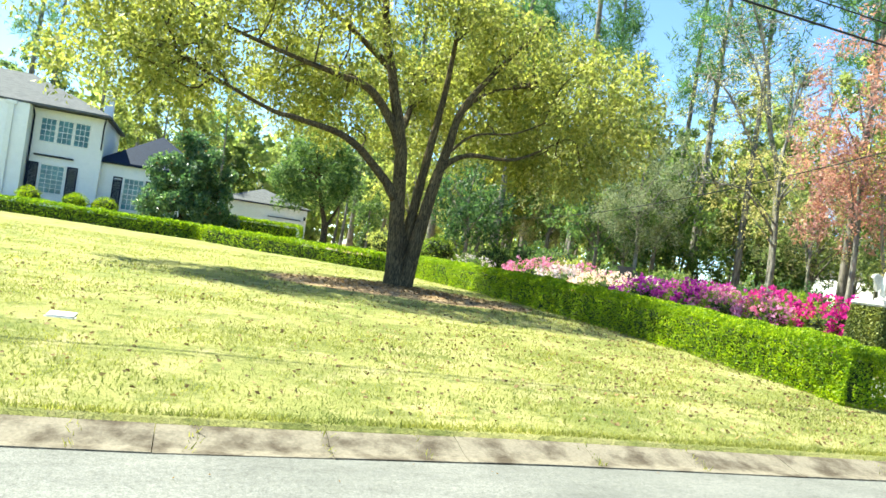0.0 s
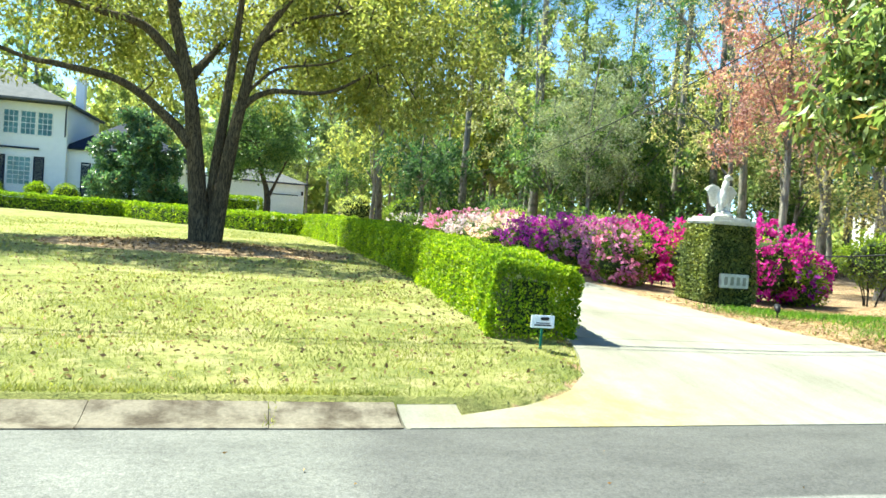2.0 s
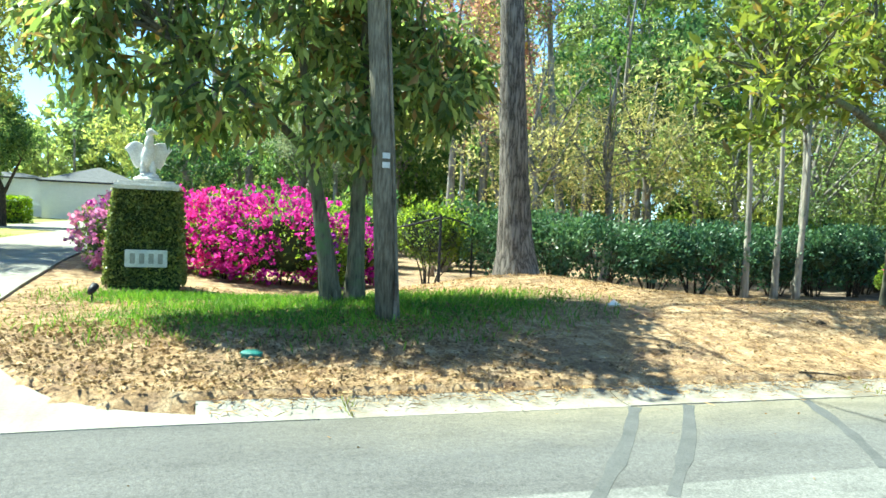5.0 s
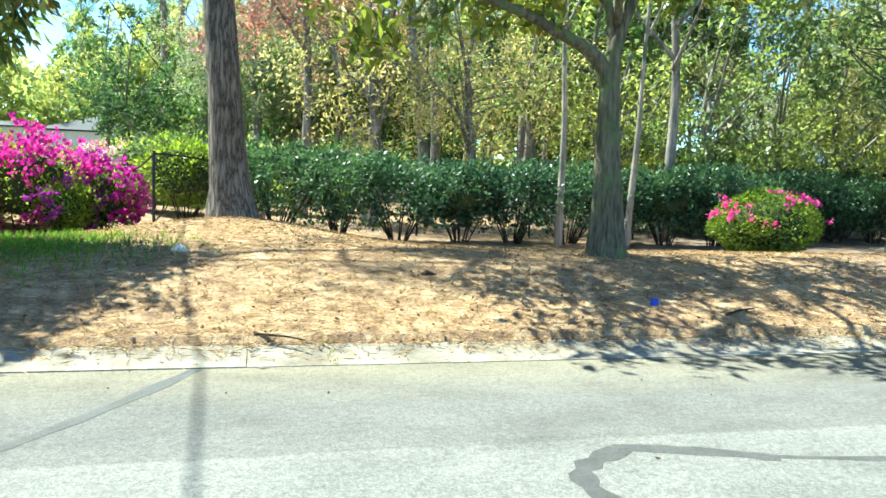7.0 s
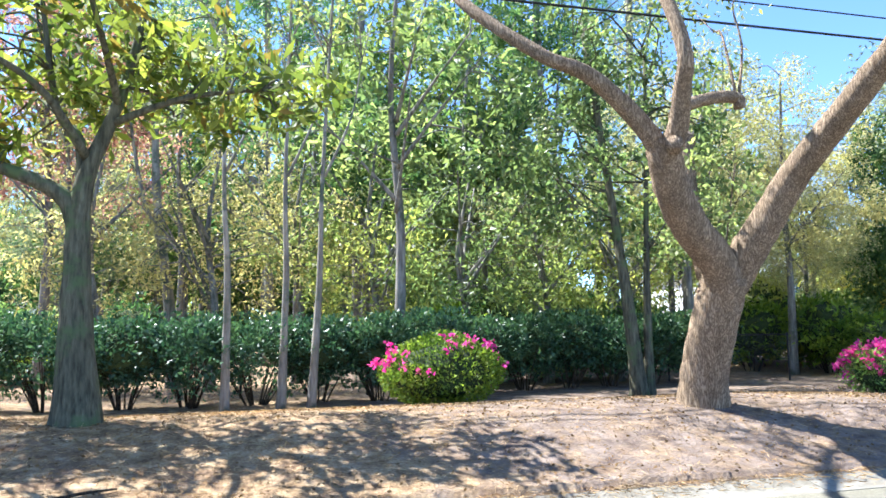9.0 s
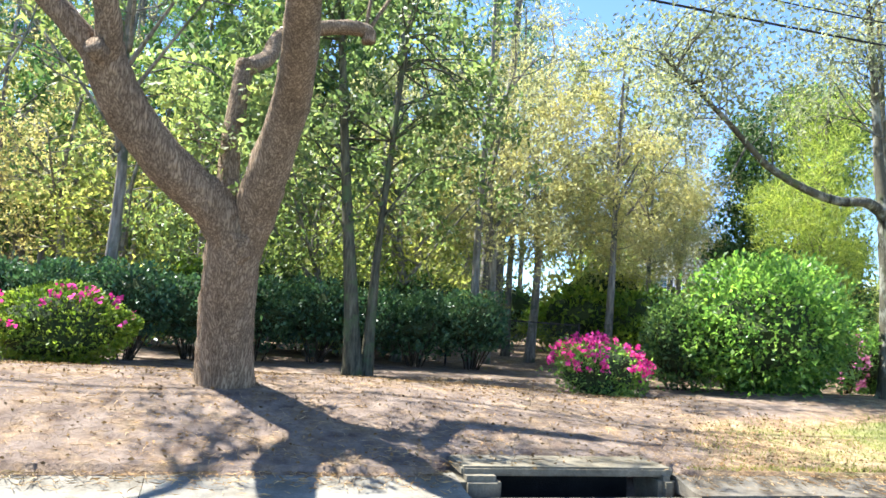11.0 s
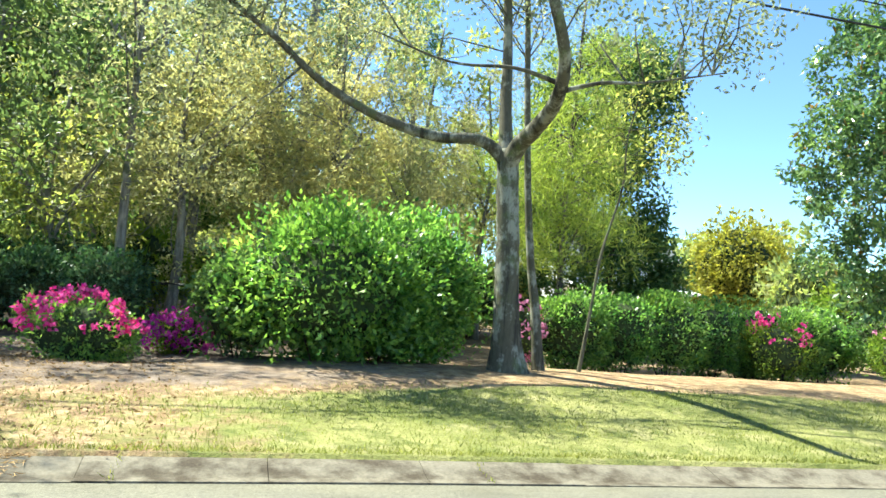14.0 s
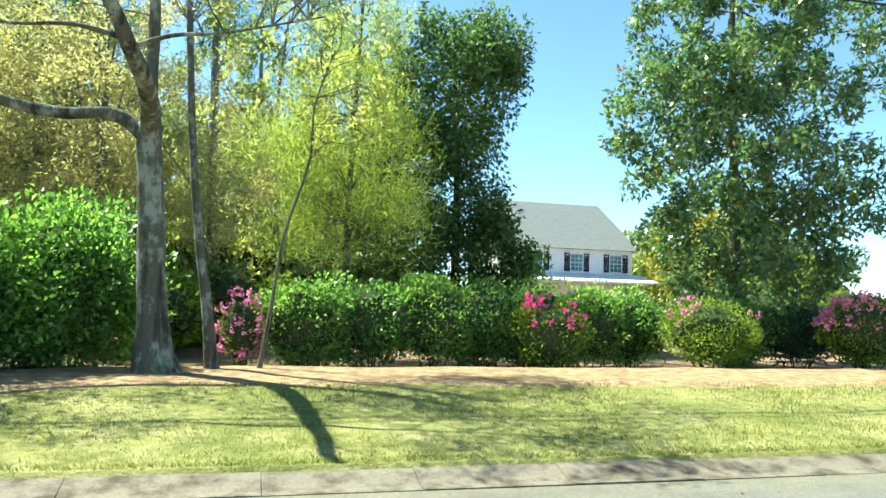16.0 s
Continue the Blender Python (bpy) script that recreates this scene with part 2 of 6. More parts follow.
M_CURB = surface("weathered_curb_concrete", (0.065, 0.05, 0.034), (0.19, 0.165, 0.125), 3.2, 0.92, 40, 0.6, distance=0.012, low=0.36, high=0.56)
M_GUTTER = surface("pale_gutter_concrete", (0.16, 0.14, 0.105), (0.27, 0.25, 0.205), 2.4, 0.92, 45, 0.5, distance=0.01, low=0.36, high=0.6)
M_DRAIN = surface("mossy_drain_concrete", (0.10, 0.085, 0.055), (0.27, 0.235, 0.17), 3.5, 0.92, 50, 0.5, distance=0.01)
# asphalt darkened to the tone of the cable shadows on the road
M_SHADOW_STREAK = surface("painted_shadow_streak", (0.07, 0.073, 0.07), (0.10, 0.102, 0.10), 4, 0.85)
M_TAR = surface("tar_sealant", (0.055, 0.056, 0.054), (0.085, 0.086, 0.083), 5, 0.8)
M_BRICK = surface("white_painted_brick", (0.80, 0.81, 0.83), (0.88, 0.88, 0.89), 3, 0.8, 30, 0.3)
M_TRIM = surface("white_trim_paint", (0.76, 0.76, 0.75), (0.82, 0.82, 0.81), 5, 0.5, 40, 0.1)
M_NAVY = surface("navy_shutter_paint", (0.010, 0.016, 0.036), (0.018, 0.030, 0.06), 8, 0.7, 40, 0.2, spec=0.1)
M_SHINGLE = surface("grey_roof_shingles", (0.065, 0.07, 0.078), (0.125, 0.13, 0.14), 2.5, 0.9, 18, 0.6, (1, 3, 3))
M_SHINGLE_PALE = surface("pale_roof_shingles", (0.15, 0.165, 0.16), (0.21, 0.225, 0.22), 2.0, 0.9, 14, 0.6, (1, 3, 3))
M_METAL_DARK = surface("dark_metal", (0.02, 0.02, 0.022), (0.045, 0.045, 0.05), 8, 0.5, 50, 0.1, metal=0.6)
M_GALV = surface("galvanised_wire", (0.06, 0.065, 0.065), (0.16, 0.16, 0.16), 10, 0.5, 60, 0.1, metal=0.7)
M_WIRE = surface("black_cable", (0.012, 0.012, 0.012), (0.025, 0.025, 0.025), 5, 0.6)
M_STATUE = surface("white_cast_stone", (0.50, 0.48, 0.44), (0.68, 0.67, 0.63), 5, 0.85, 40, 0.4, distance=0.01)
M_PLAQUE = surface("pale_plaque_stone", (0.42, 0.42, 0.38), (0.60, 0.60, 0.55), 8, 0.8)
M_LETTER = surface("dark_plaque_marks", (0.22, 0.22, 0.19), (0.30, 0.30, 0.26), 8, 0.8)
M_SIGN = surface("white_sign_plastic", (0.74, 0.77, 0.80), (0.82, 0.84, 0.86), 6, 0.4)
M_GREEN = surface("green_painted_metal", (0.012, 0.10, 0.06), (0.02, 0.16, 0.10), 9, 0.5)
M_BLUE = surface("blue_marker_plastic", (0.01, 0.03, 0.35), (0.02, 0.06, 0.5), 8, 0.5)
M_TEAL = surface("teal_plastic", (0.012, 0.10, 0.08), (0.025, 0.16, 0.13), 9, 0.5)
M_DRAIN_SHADE = surface("drain_painted_shade", (0.006, 0.006, 0.006), (0.015, 0.014, 0.013), 5, 0.95)

m, n, l, b = material("window_glass", 0.06, 0.0, 0.35)
l.new(ramp(n, l, noise_of(n, l, 1.3, 2), [(0.35, (0.02, 0.09, 0.11)), (0.7, (0.10, 0.25, 0.28))]), b.inputs["Base Color"])
M_GLASS = m

# asphalt: one sheet with an old pale surface, a smoother darker overlay strip and pale chips
m, n, l, b = material("worn_asphalt", 0.9, 0.0, 0.25)
geo = n.new("ShaderNodeTexCoord")
sep = n.new("ShaderNodeSeparateXYZ")
l.new(geo.outputs["Object"], sep.inputs[0])
wob = noise_of(n, l, 1.5, 4)


def edge(socket, at, soft, wobble):
    a = n.new("ShaderNodeMath")
    a.operation = "MULTIPLY_ADD"
    a.inputs[1].default_value, a.inputs[2].default_value = wobble, -wobble / 2
    l.new(wob, a.inputs[0])
    s = n.new("ShaderNodeMath")
    l.new(socket, s.inputs[0])
    l.new(a.outputs[0], s.inputs[1])
    r = n.new("ShaderNodeMapRange")
    r.inputs[1].default_value, r.inputs[2].default_value = at - soft, at + soft
    l.new(s.outputs[0], r.inputs[0])
    return r.outputs[0]


strip = n.new("ShaderNodeMath")
strip.operation = "MULTIPLY"
l.new(edge(sep.outputs[1], 3.86, 0.015, 0.08), strip.inputs[0])
l.new(edge(sep.outputs[0], 7.4, 0.25, 0.5), strip.inputs[1])
fade = n.new("ShaderNodeMath")
fade.operation = "MULTIPLY"
inv = n.new("ShaderNodeMath")
inv.operation = "SUBTRACT"
inv.inputs[0].default_value = 1.0
l.new(edge(sep.outputs[0], 20.0, 3.0, 1.0), inv.inputs[1])
half = n.new("ShaderNodeMath")
half.operation = "MULTIPLY_ADD"
half.inputs[1].default_value, half.inputs[2].default_value = 0.5, 0.5
l.new(inv.outputs[0], half.inputs[0])
l.new(strip.outputs[0], fade.inputs[0])
l.new(half.outputs[0], fade.inputs[1])
old = ramp(n, l, noise_of(n, l, 0.8, 6), [(0.3, (0.108, 0.11, 0.104)), (0.7, (0.155, 0.156, 0.148))])
over = ramp(n, l, noise_of(n, l, 0.9, 6, stretch=(0.25, 1, 1)), [(0.3, (0.066, 0.066, 0.066)), (0.7, (0.09, 0.09, 0.088))])
col = mixed(n, l, fade.outputs[0], old, over)
dusty = n.new("ShaderNodeMath")
dusty.operation = "MULTIPLY"
l.new(edge(sep.outputs[1], 5.1, 0.5, 0.7), dusty.inputs[0])
l.new(edge(sep.outputs[0], 18.0, 1.5, 0.5), dusty.inputs[1])
dust = n.new("ShaderNodeMath")
dust.operation = "MULTIPLY"
dust.inputs[1].default_value = 0.6
l.new(dusty.outputs[0], dust.inputs[0])
col = mixed(n, l, dust.outputs[0], col, (0.19, 0.17, 0.115))
chips = noise_of(n, l, 75, 4, 0.85)
col = mixed(n, l, 1.0, col, ramp(n, l, chips, [(0.3, (0.5, 0.5, 0.5)), (0.5, (1.0, 1.0, 1.0)), (0.7, (1.6, 1.6, 1.6))]), "MULTIPLY")
speck = noise_of(n, l, 22, 5, 0.9)
col = mixed(n, l, 1.0, col, ramp(n, l, speck, [(0.34, (0.62, 0.62, 0.62)), (0.5, (1.0, 1.0, 1.0)), (0.66, (1.3, 1.3, 1.28))]), "MULTIPLY")
col = mixed(n, l, 1.0, col, ramp(n, l, noise_of(n, l, 2.2, 8, 0.7, (0.5, 1, 1)), [(0.34, (0.8, 0.8, 0.8)), (0.5, (1.0, 1.0, 1.0)), (0.68, (1.14, 1.14, 1.13))]), "MULTIPLY")
l.new(col, b.inputs["Base Color"])
bump(n, l, b, chips, 0.35, 0.004)
M_ASPHALT = m

# ground: turf, pine straw and soil darkened with painted tree shade, laid out by the zone painted into the sheet
m, n, l, b = material("garden_ground", 0.95, 0.0, 0.1)
zone = n.new("ShaderNodeAttribute")
zone.attribute_name = "zone"
zs = n.new("ShaderNodeSeparateColor")
l.new(zone.outputs["Color"], zs.inputs[0])
fine = noise_of(n, l, 30, 6, 0.7)
patch = noise_of(n, l, 0.55, 6, 0.65)
turf = ramp(n, l, patch, [(0.3, (0.14, 0.165, 0.045)), (0.5, (0.25, 0.25, 0.085)), (0.72, (0.37, 0.345, 0.14))])
turf = mixed(n, l, ramp(n, l, noise_of(n, l, 1.7, 6, 0.7), [(0.52, (0, 0, 0)), (0.66, (0.7, 0.7, 0.7))]), turf, (0.40, 0.35, 0.18))
# olive turf patches, deepened to paint in dapples of crown shadow
turf = mixed(n, l, ramp(n, l, noise_of(n, l, 2.6, 5, 0.7), [(0.5, (0, 0, 0)), (0.62, (0.8, 0.8, 0.8))]), turf, (0.12, 0.14, 0.04))
straw = ramp(n, l, noise_of(n, l, 5, 8, 0.75), [(0.32, (0.11, 0.064, 0.036)), (0.5, (0.35, 0.235, 0.13)), (0.68, (0.58, 0.445, 0.275))])
straw = mixed(n, l, ramp(n, l, noise_of(n, l, 1.5, 8, 0.78), [(0.5, (0, 0, 0)), (0.6, (0.6, 0.6, 0.6))]), straw, (0.19, 0.12, 0.085))
lush = ramp(n, l, noise_of(n, l, 3, 6), [(0.3, (0.05, 0.11, 0.02)), (0.7, (0.15, 0.22, 0.05))])
soil = ramp(n, l, noise_of(n, l, 4, 8), [(0.3, (0.10, 0.07, 0.056)), (0.7, (0.32, 0.25, 0.20))])


def ragged(socket):
    a = n.new("ShaderNodeMath")
    a.operation = "MULTIPLY_ADD"
    a.inputs[1].default_value = 0.9
    l.new(noise_of(n, l, 2.4, 8, 0.75), a.inputs[0])
    l.new(socket, a.inputs[2])
    r = n.new("ShaderNodeMapRange")
    r.inputs[1].default_value, r.inputs[2].default_value = 0.85, 1.05
    l.new(a.outputs[0], r.inputs[0])
    return r.outputs[0]


col = mixed(n, l, ragged(zs.outputs[0]), straw, turf)
col = mixed(n, l, ragged(zs.outputs[1]), col, lush)
col = mixed(n, l, ragged(zs.outputs[2]), col, soil)
col = mixed(n, l, 1.0, col, ramp(n, l, fine, [(0.25, (0.62, 0.62, 0.62)), (0.75, (1.2, 1.2, 1.2))]), "MULTIPLY")
l.new(col, b.inputs["Base Color"])
bump(n, l, b, fine, 0.8, 0.04)
M_GROUND = m

# ---- mesh helpers ----
RNG = np.random.default_rng(7)


def mesh_of(name, verts, faces, mat, smooth=False):
    me = bpy.data.meshes.new(name)
    me.from_pydata([tuple(map(float, v)) for v in verts], [], [tuple(map(int, f)) for f in faces])
    me.materials.append(mat)
    if smooth:
        me.polygons.foreach_set("use_smooth", [True] * len(me.polygons))
    me.update()
    return me


def quads(name, v, mat):
    """A mesh of loose leaves from an array (n, corners, 3)."""
    n, k = v.shape[:2]
    me = bpy.data.meshes.new(name)
    me.vertices.add(k * n)
    me.vertices.foreach_set("co", np.ascontiguousarray(v, dtype=np.float32).ravel())
    me.loops.add(k * n)
    me.loops.foreach_set("vertex_index", np.arange(k * n, dtype=np.int32))
    me.polygons.add(n)
    me.polygons.foreach_set("loop_start", np.arange(0, k * n, k, dtype=np.int32))
    me.materials.append(mat)
    me.update(calc_edges=True)
    return me


def unit(v):
    return v / np.maximum(np.linalg.norm(v, axis=-1, keepdims=True), 1e-6)


def leaves(pos, size, aspect=0.5, axis=None, spread=1.0, rng=RNG, far=False):
    """Rhombic leaves at pos, along axis (or any way), each a little folded."""
    n = len(pos)
    d = rng.normal(size=(n, 3))
    if axis is not None:
        d = axis + spread * unit(d)
    d = unit(d)
    s = unit(np.cross(d, rng.normal(size=(n, 3))))
    up = np.cross(d, s)
    L = (size * rng.uniform(0.65, 1.3, n))[:, None]
    fold = up * L * 0.10
    a = pos - d * L * 0.5
    c = pos + d * L * 0.5 - fold
    if far:
        return np.stack([a + s * L * aspect * 0.5, c, a - s * L * aspect * 0.5], 1)
    return np.stack([a, pos + s * L * aspect * 0.5 + fold, c, pos - s * L * aspect * 0.5 + fold], 1)


def tube(points, radii, sides=8, wobble=0.0, rng=RNG):
    """Vertices and faces of a tapering round limb along points."""
    pts = np.array(points, float)
    n = len(pts)
    t = np.gradient(pts, axis=0)
    t = unit(t)
    ref = np.array([0.13, 0.97, 0.2]) if abs(t[0][1]) < 0.9 else np.array([1.0, 0, 0.1])
    vs, fs = [], []
    ang = np.arange(sides) * 2 * np.pi / sides
    for i in range(n):
        u = unit(np.cross(t[i], ref))
        w = np.cross(t[i], u)
        r = radii[i] * (1 + wobble * rng.normal(size=sides))
        vs.append(pts[i] + np.outer(np.cos(ang) * r, u) + np.outer(np.sin(ang) * r, w))
    vs = np.concatenate(vs)
    for i in range(n - 1):
        for k in range(sides):
            a, b2 = i * sides + k, i * sides + (k + 1) % sides
            fs.append((a, b2, b2 + sides, a + sides))
    fs.append(tuple(range(sides))[::-1])
    fs.append(tuple((n - 1) * sides + k for k in range(sides)))
    return vs, fs


def joined(pieces):
    vs, fs, o = [], [], 0
    for v, f in pieces:
        vs.append(np.asarray(v, float))
        fs += [tuple(i + o for i in q) for q in f]
        o += len(v)
    return np.concatenate(vs), fs


def smooth_path(points, steps=5):
    """A softened line through points (Catmull-Rom)."""
    p = [np.array(q, float) for q in points]
    p = [2 * p[0] - p[1]] + p + [2 * p[-1] - p[-2]]
    out = []
    for i in range(1, len(p) - 2):
        for k in range(steps):
            u = k / steps
            out.append(0.5 * (2 * p[i] + (p[i + 1] - p[i - 1]) * u + (2 * p[i - 1] - 5 * p[i] + 4 * p[i + 1] - p[i + 2]) * u ** 2
                              + (3 * p[i] - p[i - 1] - 3 * p[i + 1] + p[i + 2]) * u ** 3))
    out.append(p[-2])
    return np.array(out)


def limb(points, r0, r1, sides=8, steps=5, wobble=0.04, power=1.0, flare=0.0):
    p = smooth_path(points, steps)
    u = np.linspace(0, 1, len(p))
    r = r0 + (r1 - r0) * u ** power
    if flare:
        r = r * (1 + flare * np.exp(-u * 14))
    return tube(p, r, sides, wobble)


def thing(name, label, category, at=(0, 0, 0), group="", kind=""):
    ob = new(name)
    ob.empty_display_size = 0.2
    ob.location = at
    return tagged(ob, label, category, group, kind)


def child(name, me, parent, label=""):
    ob = new(name, me)
    ob.parent = parent
    return tagged(ob, label) if label else ob


def solid(name, me, label, category, kind="", group=""):
    return tagged(new(name, me), label, category, group, kind)


def box(x0, x1, y0, y1, z0, z1, bevel=0.0):
    """A box, with its edges cut when bevel is given."""
    bm = bmesh.new()
    bmesh.ops.create_cube(bm, size=1.0)
    for v in bm.verts:
        v.co = ((x0 + x1) / 2 + v.co.x * (x1 - x0), (y0 + y1) / 2 + v.co.y * (y1 - y0), (z0 + z1) / 2 + v.co.z * (z1 - z0))
    if bevel:
        bmesh.ops.bevel(bm, geom=bm.edges[:], offset=bevel, segments=2, affect="EDGES")
    vs = [tuple(v.co) for v in bm.verts]
    bm.verts.index_update()
    fs = [tuple(v.index for v in f.verts) for f in bm.faces]
    bm.free()
    return np.array(vs), fs


def boxes(name, specs, mat):
    return mesh_of(name, *joined([box(*s) for s in specs]), mat)


def step(a, b, x):
    u = np.clip((np.asarray(x, float) - a) / (b - a), 0, 1)
    return u * u * (3 - 2 * u)


def height(x, y):
    """Lie of the land behind the kerb."""
    x, y = np.asarray(x, float), np.asarray(y, float)
    a = 0.12 + 0.5 * (1 - np.exp(-np.maximum(y - 5.9, 0) / 11)) + 0.12 * np.exp(-((x - 5.2) ** 2 + (y - 18.6) ** 2) / 5) + 0.006 * np.maximum(y - 38, 0)
    c = 0.12 + 0.42 * step(5.7, 8.6, y) - 0.42 * step(8.8, 13.0, y) + 0.5 * np.exp(-((x - 21.9) ** 2 + (y - 12.1) ** 2) / 5)
    d = 0.12 + 0.24 * step(5.9, 10.5, y) - 0.26 * step(11.5, 15, y) - 0.2 * np.exp(-((x - 40) ** 2 / 4 + (y - 11.6) ** 2 / 1.5))
    w = step(13, 20, x - 0.1 * np.maximum(y - 12, 0))
    w2 = step(35.2, 40.2, x)
    return (1 - w) * a + w * ((1 - w2) * c + w2 * d)


def kerb_y(x):
    """The road's edge."""
    return np.interp(x, [-40, 0, 3, 7.5, 16, 43.2, 51.2, 80], [4.6, 5.02, 5.19, 5.24, 5.62, 5.66, 5.52, 5.5])


def on_ground(x, y, lift=0.0):
    return (x, y, float(height(x, y)) + lift)

# ---- ground, road, kerb, drive ----


def drive_left(y):
    return np.interp(y, [5.3, 5.55, 5.83, 6.15, 6.6, 7.34, 8.0, 9.5, 36.0, 39.0, 90], [7.9, 8.3, 9.0, 9.5, 9.85, 10.15, 10.35, 10.5, 10.6, 6.9, 6.9])


def drive_right(y):
    return np.interp(y, [5.6, 5.82, 6.0, 6.3, 6.63, 7.3, 8.3, 9.5, 12.4, 17, 27, 38, 74, 90], [17.4, 16.6, 15.98, 15.5, 15.2, 14.77, 14.5, 14.2, 14.0, 13.8, 13.55, 13.3, 11.7, 11.7])


def drive_z(x, y):
    g = height(x, y) + 0.02
    k = kerb_y(x)
    return 0.006 + (g - 0.006) * step(-0.1, 1.9, y - k)


def band(x, y):
    """1 on the turf of the two lawns."""
    one = (x < drive_left(y) + 0.02) & (y < 100)
    ring = 1 - step(0.75, 1.05, np.hypot((x - 5.5) / 3.9, (y - 18.3) / 2.4))
    a = np.where(one, 1.0 - ring, 0.0)
    top = np.interp(x, [38.35, 38.75, 39.75, 42.65, 46.95, 53.15, 70], [6.1, 6.8, 8.3, 8.7, 9.7, 9.45, 9.3])
    two = step(-0.6, 0.5, top - y) * step(38.05, 40.65, x + 0.2 * (9 - y)) * (0.45 + 0.55 * step(40.5, 46.0, x)) * step(-0.5, 0.5, 95 - x)
    return np.maximum(a, two)


def lines(spans):
    out = []
    for a, b2, s in spans:
        out += list(np.arange(a, b2, s))
    return np.array(out + [spans[-1][1]])


gx = lines([(-600, -60, 60), (-60, -20, 5), (-20, 70, 0.35), (70, 110, 4), (110, 700, 59)])
gy = lines([(-600, -20, 58), (-20, 5.0, 2.5), (5.0, 5.6, 0.1), (5.6, 6.0, 0.07), (6.0, 20, 0.2), (20, 42, 0.7), (42, 120, 4), (120, 900, 78)])
X, V = np.meshgrid(gx, gy, indexing="ij")
Y = V + (kerb_y(X) - 5.3) * (1 - step(6.0, 12.0, V)) * step(-20, 5, V)
Z = height(X, Y)
rough_ground = np.array([noise.noise((a * 0.7, b2 * 0.7, 0.3)) * 0.03 + noise.noise((a * 2.3, b2 * 2.3, 1.3)) * 0.012 for a, b2 in zip(X.ravel(), Y.ravel())]).reshape(X.shape)
Z = Z + np.where((Y > 6) & (Y < 60), rough_ground, 0) * step(6.0, 7.0, Y)
on_drive = (X > drive_left(Y) - 0.1) & (X < drive_right(Y) + 0.1) & (Y < 90)
Z = np.where(on_drive & (X > 5), np.minimum(Z, drive_z(X, Y) - 0.05), Z)
Z = np.where((X > 2.5) & (X < 11.4) & (Y > 73.5) & (Y < 83), Z - 0.3, Z)
Z = np.where((X > 35.9) & (X < 37.95) & (Y < 6.45), -0.25, Z)
Z = np.where(V < 5.3 + 0.42, -0.12, Z)
nx, ny = X.shape
gv = np.stack([X, Y, Z], -1).reshape(-1, 3)
idx = np.arange(nx * ny).reshape(nx, ny)
gf = np.stack([idx[:-1, :-1], idx[1:, :-1], idx[1:, 1:], idx[:-1, 1:]], -1).reshape(-1, 4)
me = mesh_of("ground", gv, gf, M_GROUND, True)
turf_zone = band(X, Y)
lush_zone = np.exp(-(((X - 18.2) / 3.1) ** 2 + ((Y - 8.9) / 1.5) ** 2) * 1.2) * 1.1 + 0.8 * np.exp(-(((X - 15.6) / 1.0) ** 2 + ((Y - 11.6) / 0.7) ** 2)) + 0.25 * step(56, 66, X) * turf_zone
lush_zone = np.where(X < 13.9, 0, lush_zone + 0.8 * np.exp(-(((X - 16.7) / 1.5) ** 2 + ((Y - 11.0) / 0.9) ** 2)))
# soil; past x 25 it also paints tree shade over the straw
soil_shade_zone = np.maximum(0.45 * step(11, 15, Y) * step(14, 20, X), 0.58 * step(25, 32, X) * (1 - step(42, 50, X)) * step(5.5, 6.2, Y)) * (1 - turf_zone) + 0.55 * (1 - step(0.5, 0.9, np.hypot((X - 5.7) / 3.0, (Y - 18.5) / 1.7)))
at = me.color_attributes.new("zone", "FLOAT_COLOR", "POINT")
at.data.foreach_set("color", np.stack([turf_zone, np.clip(lush_zone, 0, 1), np.clip(soil_shade_zone, 0, 1), np.ones_like(X)], -1).astype(np.float32).ravel())
solid("ground", me, "rolling garden ground of pale turf, pine straw and soil", "ground", "structure")

rx = np.arange(-90, 130.1, 1.0)
rv, rf = [], []
for i, x in enumerate(rx):
    for y, z in ((-5.4, 0.0), (-1.0, 0.012), (2.0, 0.006), (float(kerb_y(x)) + 0.03, 0.0), (float(kerb_y(x)) + 0.03, -0.1)):
        rv.append((x, y, z))
for i in range(len(rx) - 1):
    for k in range(4):
        a = i * 5 + k
        rf.append((a, a + 5, a + 6, a + 1))
solid("road", mesh_of("road", rv, rf, M_ASPHALT, True), "sun-bleached worn asphalt street with a smoother overlay strip", "road", "structure")

kerb = thing("kerb", "weathered rolled concrete kerb along the street", "kerb", kind="structure")
KERB_PROFILE = ((0.0, -0.05), (0.0, 0.012), (0.12, 0.014), (0.22, 0.036), (0.33, 0.070), (0.42, 0.088), (0.52, 0.092), (0.52, -0.05))
FLAT_PROFILE = ((0.0, -0.05), (0.0, 0.006), (0.12, 0.012), (0.22, 0.028), (0.33, 0.055), (0.42, 0.075), (0.52, 0.085), (0.52, -0.05))


def kerb_piece(x0, x1, mat, profile):
    xs = np.linspace(x0, x1, 4)
    n = len(profile)
    lift = RNG.normal() * 0.004
    vs = [(x, float(kerb_y(x)) + a, z + (lift if z > 0 else 0)) for x in xs for a, z in profile]
    fs = [(i * n + k, (i + 1) * n + k, (i + 1) * n + k + 1, i * n + k + 1) for i in range(3) for k in range(n - 1)]
    fs += [tuple(range(n)), tuple(3 * n + k for k in range(n))[::-1]]
    child("kerb_section", mesh_of("kerb_section", vs, fs, mat), kerb)


